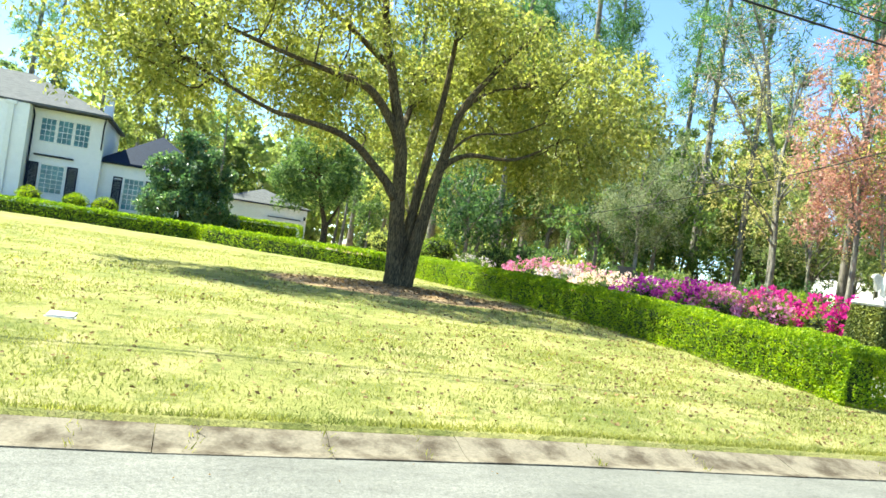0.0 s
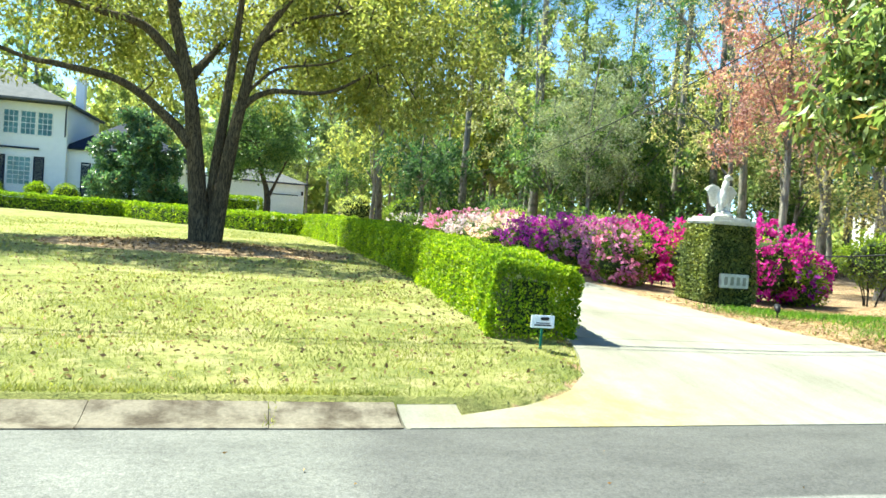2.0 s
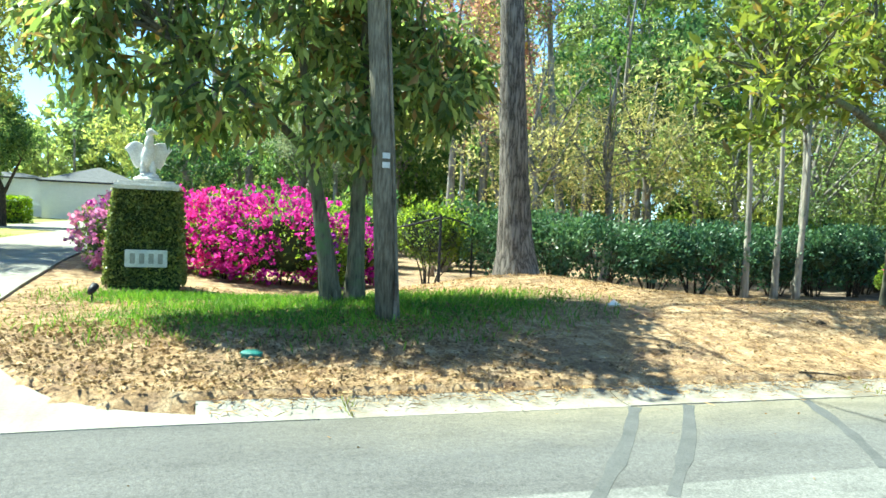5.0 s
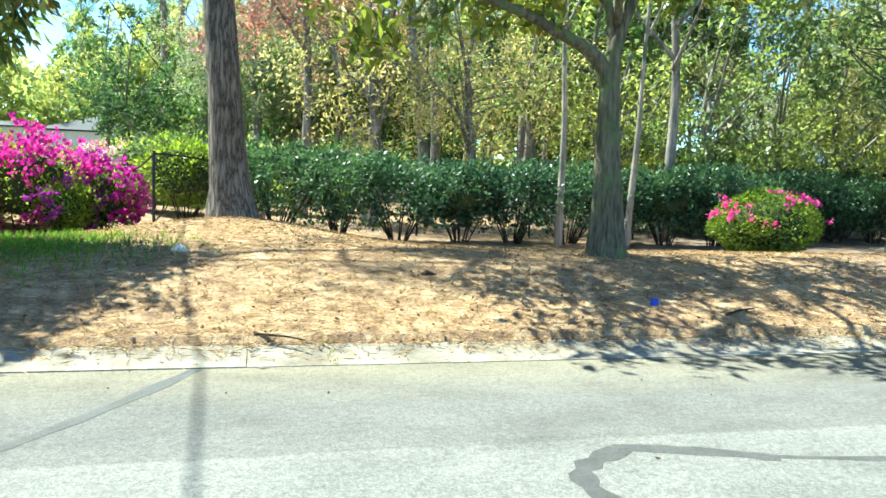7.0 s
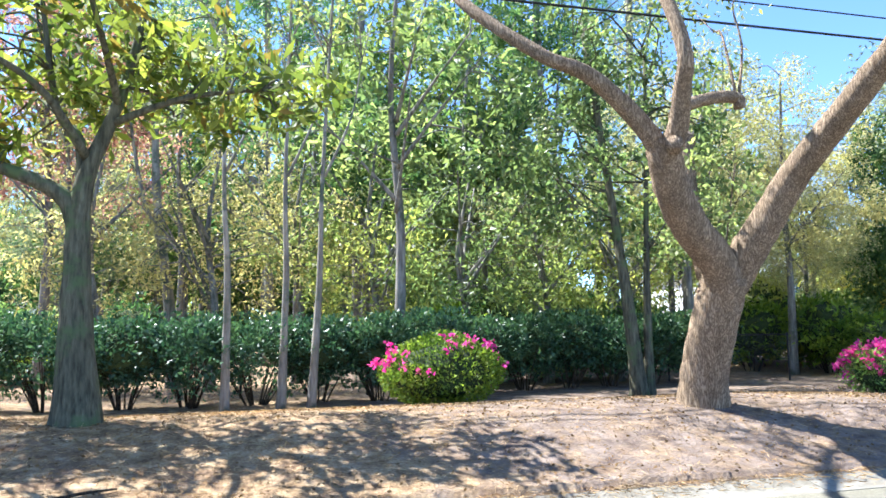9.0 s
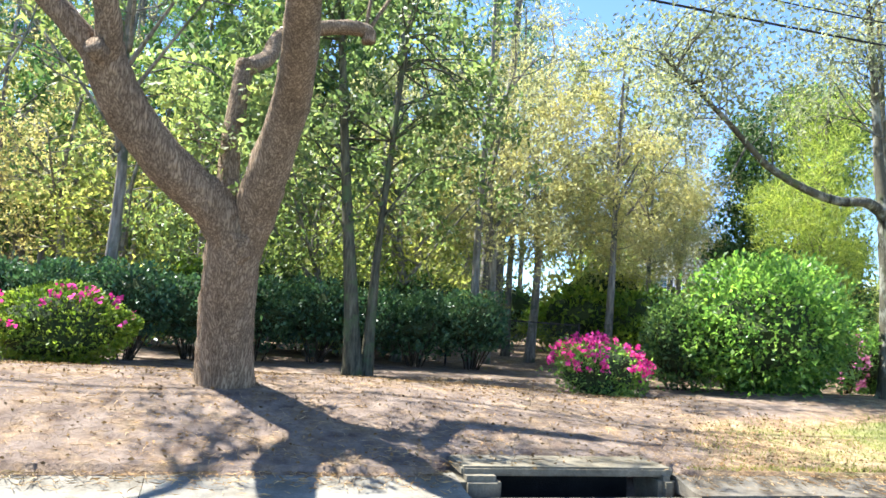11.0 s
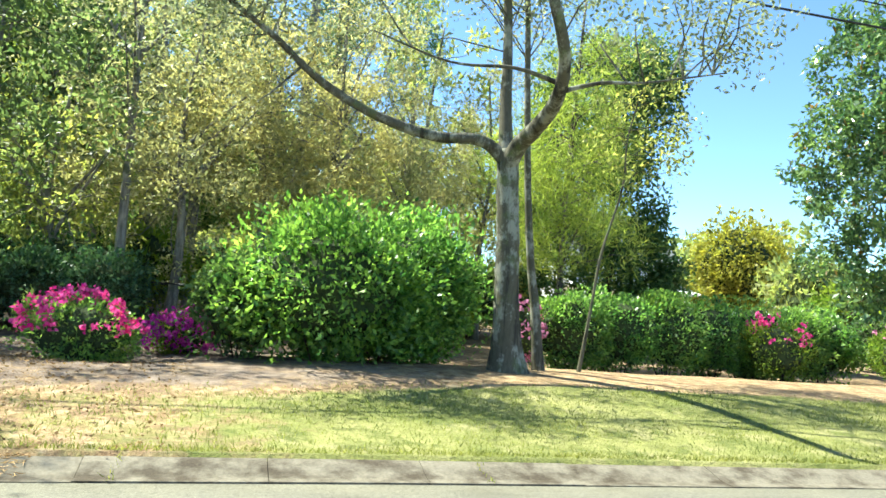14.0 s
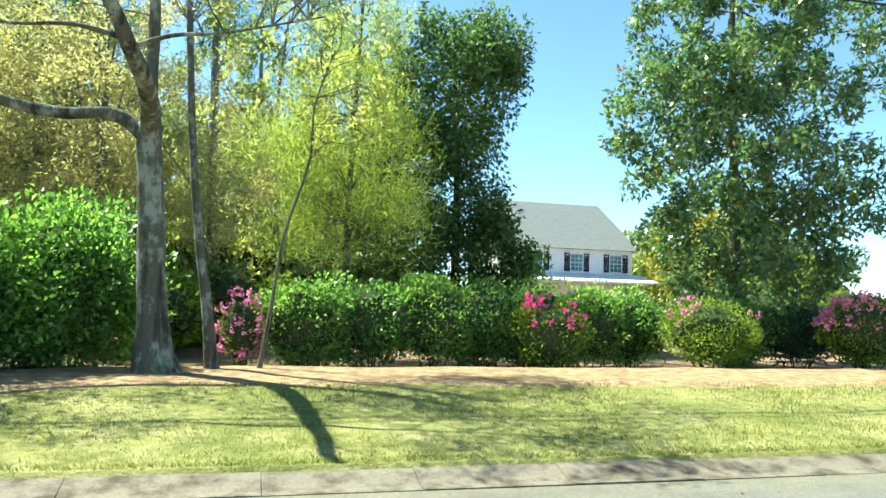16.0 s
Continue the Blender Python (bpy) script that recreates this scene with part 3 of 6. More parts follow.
x = -30.0
while x < 7.6:
    w = 3.0 if x < -6 else RNG.uniform(1.0, 1.35)
    kerb_piece(x, min(x + w, 7.85) - 0.006, M_CURB, KERB_PROFILE)
    x += w
kerb_piece(7.87, 8.35, M_CONC, FLAT_PROFILE)
kerb_piece(16.52, 17.65, M_CONC, FLAT_PROFILE)
x = 17.67
while x < 35.8:
    w = min(RNG.uniform(2.2, 3.1), 35.87 - x + 0.001)
    kerb_piece(x, x + w - 0.006, M_GUTTER, FLAT_PROFILE)
    x += w
x = 37.97
while x < 75:
    w = RNG.uniform(1.2, 1.6) if x < 56 else 3.0
    kerb_piece(x, x + w - 0.006, M_CURB, KERB_PROFILE)
    x += w

drive = thing("driveway", "long sun-bleached concrete driveway with tooled joints", "driveway", kind="structure")
JOINTS = [0, 8.3, 10.4, 13.0, 16.5, 20, 24, 28, 32, 36, 40, 46, 54, 64, 74]


def slab(y0, y1):
    ys = np.linspace(max(y0, 5.2) + 0.006, y1 - 0.006, 9 if y0 else 26)
    cols = 25
    vs, fs = [], []
    for y in ys:
        a, b2 = float(drive_left(y)), float(drive_right(y))
        for c in range(cols):
            x = a + (b2 - a) * c / (cols - 1)
            yy = max(y, float(kerb_y(x)) + 0.0) if y0 == 0 else y
            vs.append((x, yy, float(drive_z(x, yy))))
    m2 = len(ys)
    top = len(vs)
    vs += [(p[0], p[1], p[2] - 0.12) for p in vs]
    for r in range(m2 - 1):
        for c in range(cols - 1):
            i = r * cols + c
            fs.append((i, i + 1, i + cols + 1, i + cols))
    rim = [c for c in range(cols)] + [r * cols + cols - 1 for r in range(1, m2)] + [(m2 - 1) * cols + c for c in range(cols - 2, -1, -1)] + [r * cols for r in range(m2 - 2, 0, -1)]
    for i, a in enumerate(rim):
        b3 = rim[(i + 1) % len(rim)]
        fs.append((b3, a, a + top, b3 + top))
    child("slab", mesh_of("slab", vs, fs, M_CONC), drive)


for a, b2 in zip(JOINTS, JOINTS[1:]):
    slab(a, b2)


def flat_line(name, pts, width, mat, lift):
    """A thin strip that lies on the road."""
    p = smooth_path(pts, 5)
    t = unit(np.gradient(p, axis=0))
    s = np.stack([-t[:, 1], t[:, 0], 0 * t[:, 0]], -1)
    w = width * RNG.uniform(0.6, 1.3, len(p))[:, None] / 2
    vs = np.concatenate([p + s * w, p - s * w])
    vs[:, 2] = np.interp(vs[:, 1], [-1.0, 2.0, 5.65], [0.012, 0.006, 0.0]) + lift
    n = len(p)
    return mesh_of(name, vs, [(n + i, n + i + 1, i + 1, i) for i in range(n - 1)], mat)


for pts, w in (([(24.3, 3.72, 0), (25.0, 3.5, 0), (26.2, 3.3, 0), (27.5, 3.35, 0), (29.5, 3.2, 0), (33, 3.3, 0)], 0.065),
               ([(24.35, 3.72, 0), (23.98, 3.45, 0), (23.95, 3.1, 0), (24.2, 2.7, 0), (24.3, 2.2, 0)], 0.13), ([(27.0, 3.55, 0), (27.35, 3.35, 0), (27.75, 3.1, 0), (27.9, 2.9, 0)], 0.16), ([(24.3, 3.74, 0), (24.75, 3.62, 0), (25.15, 3.44, 0)], 0.09)):
    solid("tar_and_shadow_strip", flat_line("tar_and_shadow_strip", pts, w, M_TAR, 0.0008 + 0.006 * w), "dark tar line sealing a crack in the asphalt", "tar seam", "structure")

# storm drain set in the kerb
drain = thing("storm_drain", "concrete kerb inlet with a dark open throat", "storm drain")
child("top_slab", mesh_of("top_slab", *joined([box(35.90, 37.95, 6.05, 6.8, 0.085, 0.165, 0.018)]), M_DRAIN), drain, "mossy concrete lid")
child("cheek", boxes("cheek", [(37.78, 37.95, 5.98, 6.75, -0.3, 0.105, 0.05)], M_DRAIN), drain)
child("cheek", boxes("cheek", [(35.87, 36.23, 5.92, 6.75, -0.3, 0.105, 0.05)], M_DRAIN), drain)
# near-black back and floor paint the shade inside the inlet
child("throat", boxes("throat", [(36.23, 37.65, 6.35, 6.4, -0.4, 0.085), (36.23, 37.65, 6.02, 6.36, -0.3, -0.26)], M_DRAIN_SHADE), drain, "back and floor of the opening, painted near black as shade")
child("gutter_pan", mesh_of("gutter_pan", [(35.88, 5.6, 0.004), (37.95, 5.6, 0.004), (37.95, 6.06, -0.10), (35.88, 6.06, -0.10), (35.88, 5.6, -0.3), (37.95, 5.6, -0.3), (37.95, 6.06, -0.3), (35.88, 6.06, -0.3)],
      [(0, 1, 2, 3), (3, 2, 6, 7), (0, 4, 5, 1), (1, 5, 6, 2), (0, 3, 7, 4)], M_CURB), drain)

# ---- buildings ----


def hip_roof(x0, x1, y0, y1, z, rise, over=0.35, thick=0.14):
    x0, x1, y0, y1 = x0 - over, x1 + over, y0 - over, y1 + over
    d = min(x1 - x0, y1 - y0) / 2
    ym = (y0 + y1) / 2
    if x1 - x0 >= y1 - y0:
        a, b2 = (x0 + d, ym, z + rise), (x1 - d, ym, z + rise)
    else:
        xm = (x0 + x1) / 2
        a, b2 = (xm, y0 + d, z + rise), (xm, y1 - d, z + rise)
    vs = [(x0, y0, z), (x1, y0, z), (x1, y1, z), (x0, y1, z), a, b2] + [(p, q, z - thick) for p, q in ((x0, y0), (x1, y0), (x1, y1), (x0, y1))]
    if x1 - x0 >= y1 - y0:
        fs = [(0, 1, 5, 4), (1, 2, 5), (2, 3, 4, 5), (3, 0, 4)]
    else:
        fs = [(0, 1, 4), (1, 2, 5, 4), (2, 3, 5), (3, 0, 4, 5)]
    fs += [(0, 6, 7, 1), (1, 7, 8, 2), (2, 8, 9, 3), (3, 9, 6, 0), (9, 8, 7, 6)]
    return vs, fs


def window(parent, x0, x1, y, z0, z1, cols, rows):
    """A sash window in a wall that faces the street, at y."""
    w = child("window", boxes("window", [(x0 - 0.08, x1 + 0.08, y - 0.05, y + 0.04, z0 - 0.1, z0), (x0 - 0.08, x1 + 0.08, y - 0.05, y + 0.04, z1, z1 + 0.1),
                                         (x0 - 0.08, x0, y - 0.05, y + 0.04, z0, z1), (x1, x1 + 0.08, y - 0.05, y + 0.04, z0, z1)], M_TRIM), parent)
    child("pane", boxes("pane", [(x0, x1, y - 0.008, y + 0.02, z0, z1)], M_GLASS), w)
    bars = [(x0 + (x1 - x0) * i / cols - 0.014, x0 + (x1 - x0) * i / cols + 0.014, y - 0.03, y - 0.004, z0, z1) for i in range(1, cols)]
    bars += [(x0, x1, y - 0.034, y - 0.008, z0 + (z1 - z0) * i / rows - (0.03 if 2 * i == rows else 0.014), z0 + (z1 - z0) * i / rows + 0.014) for i in range(1, rows)]
    child("glazing_grid", boxes("glazing_grid", bars, M_TRIM), w)


def shutter(parent, x0, x1, y, z0, z1):
    s = [(x0, x0 + 0.07, y - 0.06, y - 0.002, z0, z1), (x1 - 0.07, x1, y - 0.06, y - 0.002, z0, z1), (x0, x1, y - 0.055, y - 0.002, z0, z0 + 0.1), (x0, x1, y - 0.055, y - 0.002, z1 - 0.1, z1)]
    k = int((z1 - z0 - 0.2) / 0.09)
    s += [(x0 + 0.06, x1 - 0.06, y - 0.045, y - 0.004, z0 + 0.1 + i * 0.09, z0 + 0.1 + i * 0.09 + 0.07) for i in range(k)]
    child("shutter", boxes("shutter", s, M_NAVY), parent, "dark navy louvred shutter")


house = thing("house", "two-storey white painted brick house with navy shutters and grey hip roof", "house")
child("wall", boxes("wall", [(-10.4, -6.0, 55.0, 65.0, 0.3, 7.45)], M_BRICK), house)
child("wall", boxes("wall", [(-22.0, -10.4, 53.6, 65.0, 0.3, 7.45)], M_BRICK), house)
child("wall", boxes("wall", [(-6.0, 1.0, 55.6, 63.0, 0.3, 4.7)], M_BRICK), house)
child("roof", mesh_of("roof", *hip_roof(-22.0, -6.0, 53.9, 65.0, 7.55, 2.6), M_SHINGLE), house, "grey shingled hip roof")
child("roof", mesh_of("roof", *hip_roof(-6.0, 1.0, 55.6, 63.0, 4.75, 2.6, 0.25), M_NAVY), house, "dark low roof over the wing")
child("gutter", boxes("gutter", [(-10.75, -5.6, 54.52, 54.66, 7.36, 7.5, 0.02)], M_NAVY), house)
child("gutter", boxes("gutter", [(-6.0, 1.3, 55.22, 55.35, 4.56, 4.68, 0.02)], M_NAVY), house)
child("downpipe", mesh_of("downpipe", *joined([tube([(-10.32, 54.9, 0.6), (-10.32, 54.9, 6.9), (-10.42, 54.62, 7.35)], [0.06] * 3, 8)]), M_NAVY), house)
child("downpipe", mesh_of("downpipe", *joined([tube([(-6.1, 54.9, 5.3), (-6.1, 54.9, 6.9), (-6.0, 54.6, 7.4)], [0.05] * 3, 8)]), M_NAVY), house)
child("ledge", boxes("ledge", [(-10.05, -7.65, 54.82, 54.998, 4.3, 4.42, 0.02)], M_NAVY), house, "dark narrow awning rail")
child("pilaster", boxes("pilaster", [(-11.6, -11.25, 53.44, 53.598, 0.4, 7.2, 0.02), (-11.75, -11.1, 53.40, 53.598, 7.2, 7.42, 0.02)], M_TRIM), house)
child("chimney", boxes("chimney", [(-6.95, -6.35, 61, 61.8, 7, 10.3, 0.03), (-7.03, -6.27, 60.92, 61.88, 10.0, 10.15)], M_BRICK), house, "white brick chimney")
for i in range(3):
    window(house, -9.85 + i * 1.03, -9.0 + i * 1.03, 54.995, 5.3, 6.8, 3, 4)
window(house, -9.5, -8.15, 54.995, 1.95, 3.75, 4, 6)
shutter(house, -10.28, -9.68, 54.998, 1.4, 3.85)
shutter(house, -7.95, -7.3, 54.998, 1.4, 3.85)
shutter(house, -5.15, -4.55, 55.598, 1.4, 3.75)
window(house, -4.4, -3.2, 55.595, 1.6, 3.7, 4, 6)
shutter(house, -3.05, -2.45, 55.598, 1.4, 3.75)

garage = thing("garage", "white painted brick garage with grey hip roof and wide door", "garage")
child("wall", boxes("wall", [(2.8, 11.1, 74.0, 82.0, 0.3, 4.15)], M_BRICK), garage)
child("wall", boxes("wall", [(-14.0, 2.8, 76.0, 81.5, 0.3, 4.35)], M_BRICK), garage)
child("roof", mesh_of("roof", *hip_roof(2.8, 11.1, 74.0, 82.0, 4.2, 1.55, 0.3), M_SHINGLE), garage, "grey shingled hip roof")
child("roof", mesh_of("roof", *hip_roof(-14.0, 2.8, 76.0, 81.5, 4.4, 0.5, 0.25), M_SHINGLE), garage)
door = child("garage_door", boxes("garage_door", [(7.35, 10.9, 73.93, 73.99, 0.75 + i * 0.56, 0.75 + i * 0.56 + 0.545, 0.012) for i in range(4)], M_TRIM), garage, "white sectional door")
child("handle", boxes("handle", [(9.0, 9.2, 73.89, 73.93, 1.1, 1.15)], M_METAL_DARK), door)
# shadow line at the door's head, laid on as a dark strip
child("lintel", boxes("lintel", [(7.3, 10.5, 73.86, 73.998, 3.0, 3.07)], M_NAVY), garage, "dark strip painted as the shadow line over the door")
child("gutter", boxes("gutter", [(2.4, 11.5, 73.6, 73.72, 4.08, 4.2)], M_NAVY), garage)
child("coach_lamp", boxes("coach_lamp", [(10.78, 10.98, 73.78, 73.998, 3.05, 3.45, 0.04)], M_METAL_DARK), garage)

villa = thing("house", "distant white house with steep pale roof and dark shutters", "house")
child("wall", boxes("wall", [(70.0, 81.2, 58.0, 68.0, 0.0, 6.1)], M_BRICK), villa)
vs = [(69.6, 57.4, 6.05), (81.7, 57.4, 6.05), (80.3, 63.0, 10.6), (69.6, 63.0, 10.6), (81.7, 68.6, 6.05), (69.6, 68.6, 6.05)]
child("roof", mesh_of("roof", vs, [(0, 1, 2, 3), (1, 4, 2), (4, 5, 3, 2), (5, 0, 3), (0, 5, 4, 1)], M_SHINGLE_PALE), villa, "steep pale shingled roof")
child("porch_roof", mesh_of("porch_roof", [(70, 55.6, 3.3), (82.6, 55.6, 3.3), (82.0, 57.99, 4.0), (70, 57.99, 4.0), (70, 55.6, 3.15), (82.6, 55.6, 3.15), (82, 57.99, 3.15), (70, 57.99, 3.15)],
      [(0, 1, 2, 3), (0, 4, 5, 1), (1, 5, 6, 2), (4, 7, 6, 5), (3, 0, 4, 7)][:4], M_TRIM), villa, "white low porch roof")
for cx in (72.2, 75.9, 79.6):
    window(villa, cx - 0.55, cx + 0.55, 57.995, 4.2, 5.6, 3, 4)
    shutter(villa, cx - 1.15, cx - 0.64, 57.998, 4.15, 5.7)
    shutter(villa, cx + 0.64, cx + 1.15, 57.998, 4.15, 5.7)
villa.location.x = -0.85

# ---- plants: kinds ----


def clump_points(centres, radii, per, rng=RNG):
    """Leaf places gathered round clump centres."""
    n = len(centres) * per
    c = np.repeat(np.asarray(centres), per, 0)
    r = np.repeat(np.broadcast_to(np.asarray(radii, float), (len(centres),)), per)[:, None]
    d = unit(rng.normal(size=(n, 3))) * rng.uniform(0, 1, (n, 1)) ** 0.45
    return c + d * r, d


def ball_points(n, centre, radii, shell=0.0, rng=RNG):
    d = unit(rng.normal(size=(n, 3)))
    u = rng.uniform(shell ** 3, 1, (n, 1)) ** (1 / 3)
    return np.asarray(centre) + d * u * np.asarray(radii)


def twigs(starts, ends, r0=0.03, r1=0.008, sag=0.1, rng=RNG):
    out = []
    for s, e in zip(starts, ends):
        s, e = np.array(s, float), np.array(e, float)
        L = np.linalg.norm(e - s)
        m1 = s * 0.66 + e * 0.34 + rng.normal(size=3) * 0.08 * L + np.array([0, 0, sag * L])
        m2 = s * 0.3 + e * 0.7 + rng.normal(size=3) * 0.06 * L + np.array([0, 0, sag * L * 0.7])
        out.append(limb([s, m1, m2, e], r0 * (0.6 + 0.4 * min(L, 3) / 3), r1, 5, 3))
    return out


def tree(name, label, at, limbs, bark_mat, centres, radius, per, size, leaf_mat, aspect=0.5, axis=None, spread=1.0, twig=0.03, twig_count=60, group="", category="tree", far=False, reach=2.6):
    """limbs: (points, first radius, last radius); the crown's leaves gather round centres; twigs run from the nearest limb to some of them."""
    ob = thing(name, label, category, at, group)
    at = np.array(at)
    pieces, nodes2 = [], []
    for pts, r0, r1, *more in limbs:
        p = [np.array(q) - at for q in pts]
        pieces.append(limb(p, r0, r1, 14 if r0 > 0.12 else 8, 6, 0.03, 0.8, more[0] if more else 0.0))
        sp = smooth_path(p, 6)
        nodes2 += list(sp[len(sp) // 3:])
    if far:
        child("trunk", mesh_of("trunk", *joined(pieces), bark_mat, True), ob)
    else:
        for (pts, *_), piece in zip(limbs, pieces):
            part_name = "trunk" if pts[0][2] < at[2] + 0.3 else "limb"
            child(part_name, mesh_of(part_name, *joined([piece]), bark_mat, True), ob)
    centres = np.asarray(centres) - at
    if len(centres):
        nodes2 = np.array(nodes2)
        pick = RNG.permutation(len(centres))[:twig_count]
        ends = centres[pick]
        d = np.linalg.norm(nodes2[None] - ends[:, None], axis=2) + np.maximum(0, nodes2[None, :, 2] - ends[:, None, 2]) * 0.6
        order = np.argsort(d, 1)
        starts = nodes2[order[np.arange(len(ends)), RNG.integers(0, min(4, len(nodes2)), len(ends))]]
        near = np.linalg.norm(starts - ends, axis=1) < reach
        starts, ends = starts[near], ends[near]
        if twig_count and len(ends):
            tagged(child("branching", mesh_of("branching", *joined(twigs(starts, ends, twig, 0.006)), bark_mat, True), ob), kind="stuff")
        pos, d2 = clump_points(centres, radius, per)
        ax = None if axis is None else d2 + np.asarray(axis)
        tagged(child("crown", quads("crown", leaves(pos, size * (1.15 if far else 1), aspect, ax, spread, far=far), leaf_mat), ob), kind="stuff")
    return ob


def lobed(n, lobes, shell=0.0):
    """Clump centres shared out over lobes (centre, radii)."""
    w = np.array([np.prod(r) ** (2 / 3) for _, r in lobes])
    k = np.maximum(1, (n * w / w.sum()).astype(int))
    return np.concatenate([ball_points(i, c, r, shell) for i, (c, r) in zip(k, lobes)])


def pine_limbs(base, top, r, lean=0.0):
    b = np.array(base)
    return [([b - (0, 0, 0.3), b + (lean * 0.1, 0, top * 0.3), b + (lean * 0.5, 0.1, top * 0.65), b + (lean, 0, top)], r, r * 0.35, 0.5)]


def shrub(name, label, at, rx, ry, h, low, leaf_mat, n, size, flower=None, flowers=0, flower_low=0.3, stems=6, aspect=0.5, flat=0.0, group="", category="shrub", blobs=9, flower_size=0.07, front=9.0, far=False, core=True, patchy=0.0, fill=0.62, wild=0.06):
    """A rounded bush of leaves from low to h over the ground, on several stems, with blossom on its sunny shell."""
    ob = thing(name, label, category, at, group)
    cz, rz = (low + h) / 2, (h - low) / 2
    lob = [((0, 0, cz), np.array((rx, ry, rz)) * 0.86)]
    for i in range(blobs):
        d = unit(RNG.normal(size=3))
        lob.append((np.array((0, 0, cz)) + d * (rx, ry, rz) * RNG.uniform(0.5, 0.72), np.array((rx, ry, rz)) * RNG.uniform(0.26, 0.5)))
    pts = []
    for c, r in lob:
        k = int(n * np.prod(r) ** (2 / 3) / sum(np.prod(q) ** (2 / 3) for _, q in lob))
        pts.append(ball_points(k, c, r, fill))
    if wild:
        tips = ball_points(int(n * wild / 8), (0, 0, cz), np.array((rx, ry, rz)) * 1.12, 0.85)
        pts.append(clump_points(tips, 0.16 * min(1.5, rx), 8)[0])
    p = np.concatenate(pts)
    p[:, 2] = np.maximum(p[:, 2], low * RNG.uniform(0.6, 1.3, len(p)))
    if flat:
        p[:, 2] = np.minimum(p[:, 2], h - flat * RNG.uniform(0, 0.5, len(p)))
    out = unit((p - (0, 0, cz)) / (rx, ry, rz))
    tagged(child("foliage", quads("foliage", leaves(p, size * (1.15 if far else 1), aspect, out + (0, 0, 0.3), 1.1, far=far), leaf_mat), ob), kind="stuff")
    # solid filler that blocks light, painted as the shade between leaves
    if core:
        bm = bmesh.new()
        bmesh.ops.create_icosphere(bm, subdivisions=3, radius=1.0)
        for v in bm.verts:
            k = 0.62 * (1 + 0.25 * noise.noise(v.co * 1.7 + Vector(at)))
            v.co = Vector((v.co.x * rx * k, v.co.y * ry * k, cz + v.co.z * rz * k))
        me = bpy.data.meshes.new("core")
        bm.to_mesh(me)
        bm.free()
        me.materials.append(M_INNER_SHADE)
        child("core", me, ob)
    st = []
    for i in range(stems):
        a = RNG.uniform(0, 2 * np.pi)
        r = RNG.uniform(0.3, 0.75)
        st.append(limb([(0.12 * np.cos(a), 0.12 * np.sin(a), -0.1), (0.4 * r * rx * np.cos(a), 0.4 * r * ry * np.sin(a), low * 0.6 + 0.1), (r * rx * np.cos(a), r * ry * np.sin(a), cz)], 0.022, 0.008, 5, 3))
    tagged(child("stem_base", mesh_of("stem_base", *joined(st), M_BARK_LAWN, True), ob), kind="stuff")
    if flower:
        k = flowers // 7
        c = ball_points(k * 3, (0, 0, cz), np.array((rx, ry, rz)) * 0.97, 0.95)
        keep = (c[:, 2] > low + flower_low * (h - low)) & (c[:, 1] < front * ry)
        if patchy:
            f = np.array([noise.noise((q[0] * 1.6 + at[0], q[1] * 1.6, q[2] * 1.6)) for q in c])
            keep &= f > np.quantile(f, patchy)
        c = c[keep][:k]
        c = c * RNG.uniform(0.92, 1.0 + 1.6 * wild, (len(c), 1))
        pos, d = clump_points(c, 0.085, 7)
        tagged(child("blossom", quads("blossom", leaves(pos, flower_size, 0.9, unit(pos - (0, 0, cz * 0.6)), 0.9), flower), ob), kind="stuff")
    return ob


# ---- lawn tree ----
T = (5.4, 19.1, 0.62)
crown = lobed(720, [((4.5, 20.0, 7.4), (6.4, 3.9, 2.7)), ((0.5, 19.6, 6.1), (4.2, 3.0, 2.0)), ((9.0, 19.6, 6.3), (3.8, 3.0, 2.2)), ((-1.6, 19.0, 5.4), (2.6, 2.2, 1.5)),
                    ((3.5, 18.0, 7.6), (4.6, 1.5, 1.2)), ((10.7, 20.4, 5.5), (2.2, 2.0, 2.0)), ((5.5, 22.8, 6.2), (5.5, 2.2, 2.2)), ((9.0, 23.2, 7.2), (2.8, 2.4, 2.0))], 0.45)
crown = crown[(crown[:, 2] > 4.1 + 0.5 * np.cos(crown[:, 0])) | (np.abs(crown[:, 0] - 4.8) > 4.8)]
crown = crown[(crown[:, 1] > 19.4) | (crown[:, 2] > 7.2) | (np.abs(crown[:, 0] - 4.6) > 4.2) | (RNG.uniform(0, 1, len(crown)) < 0.12)]
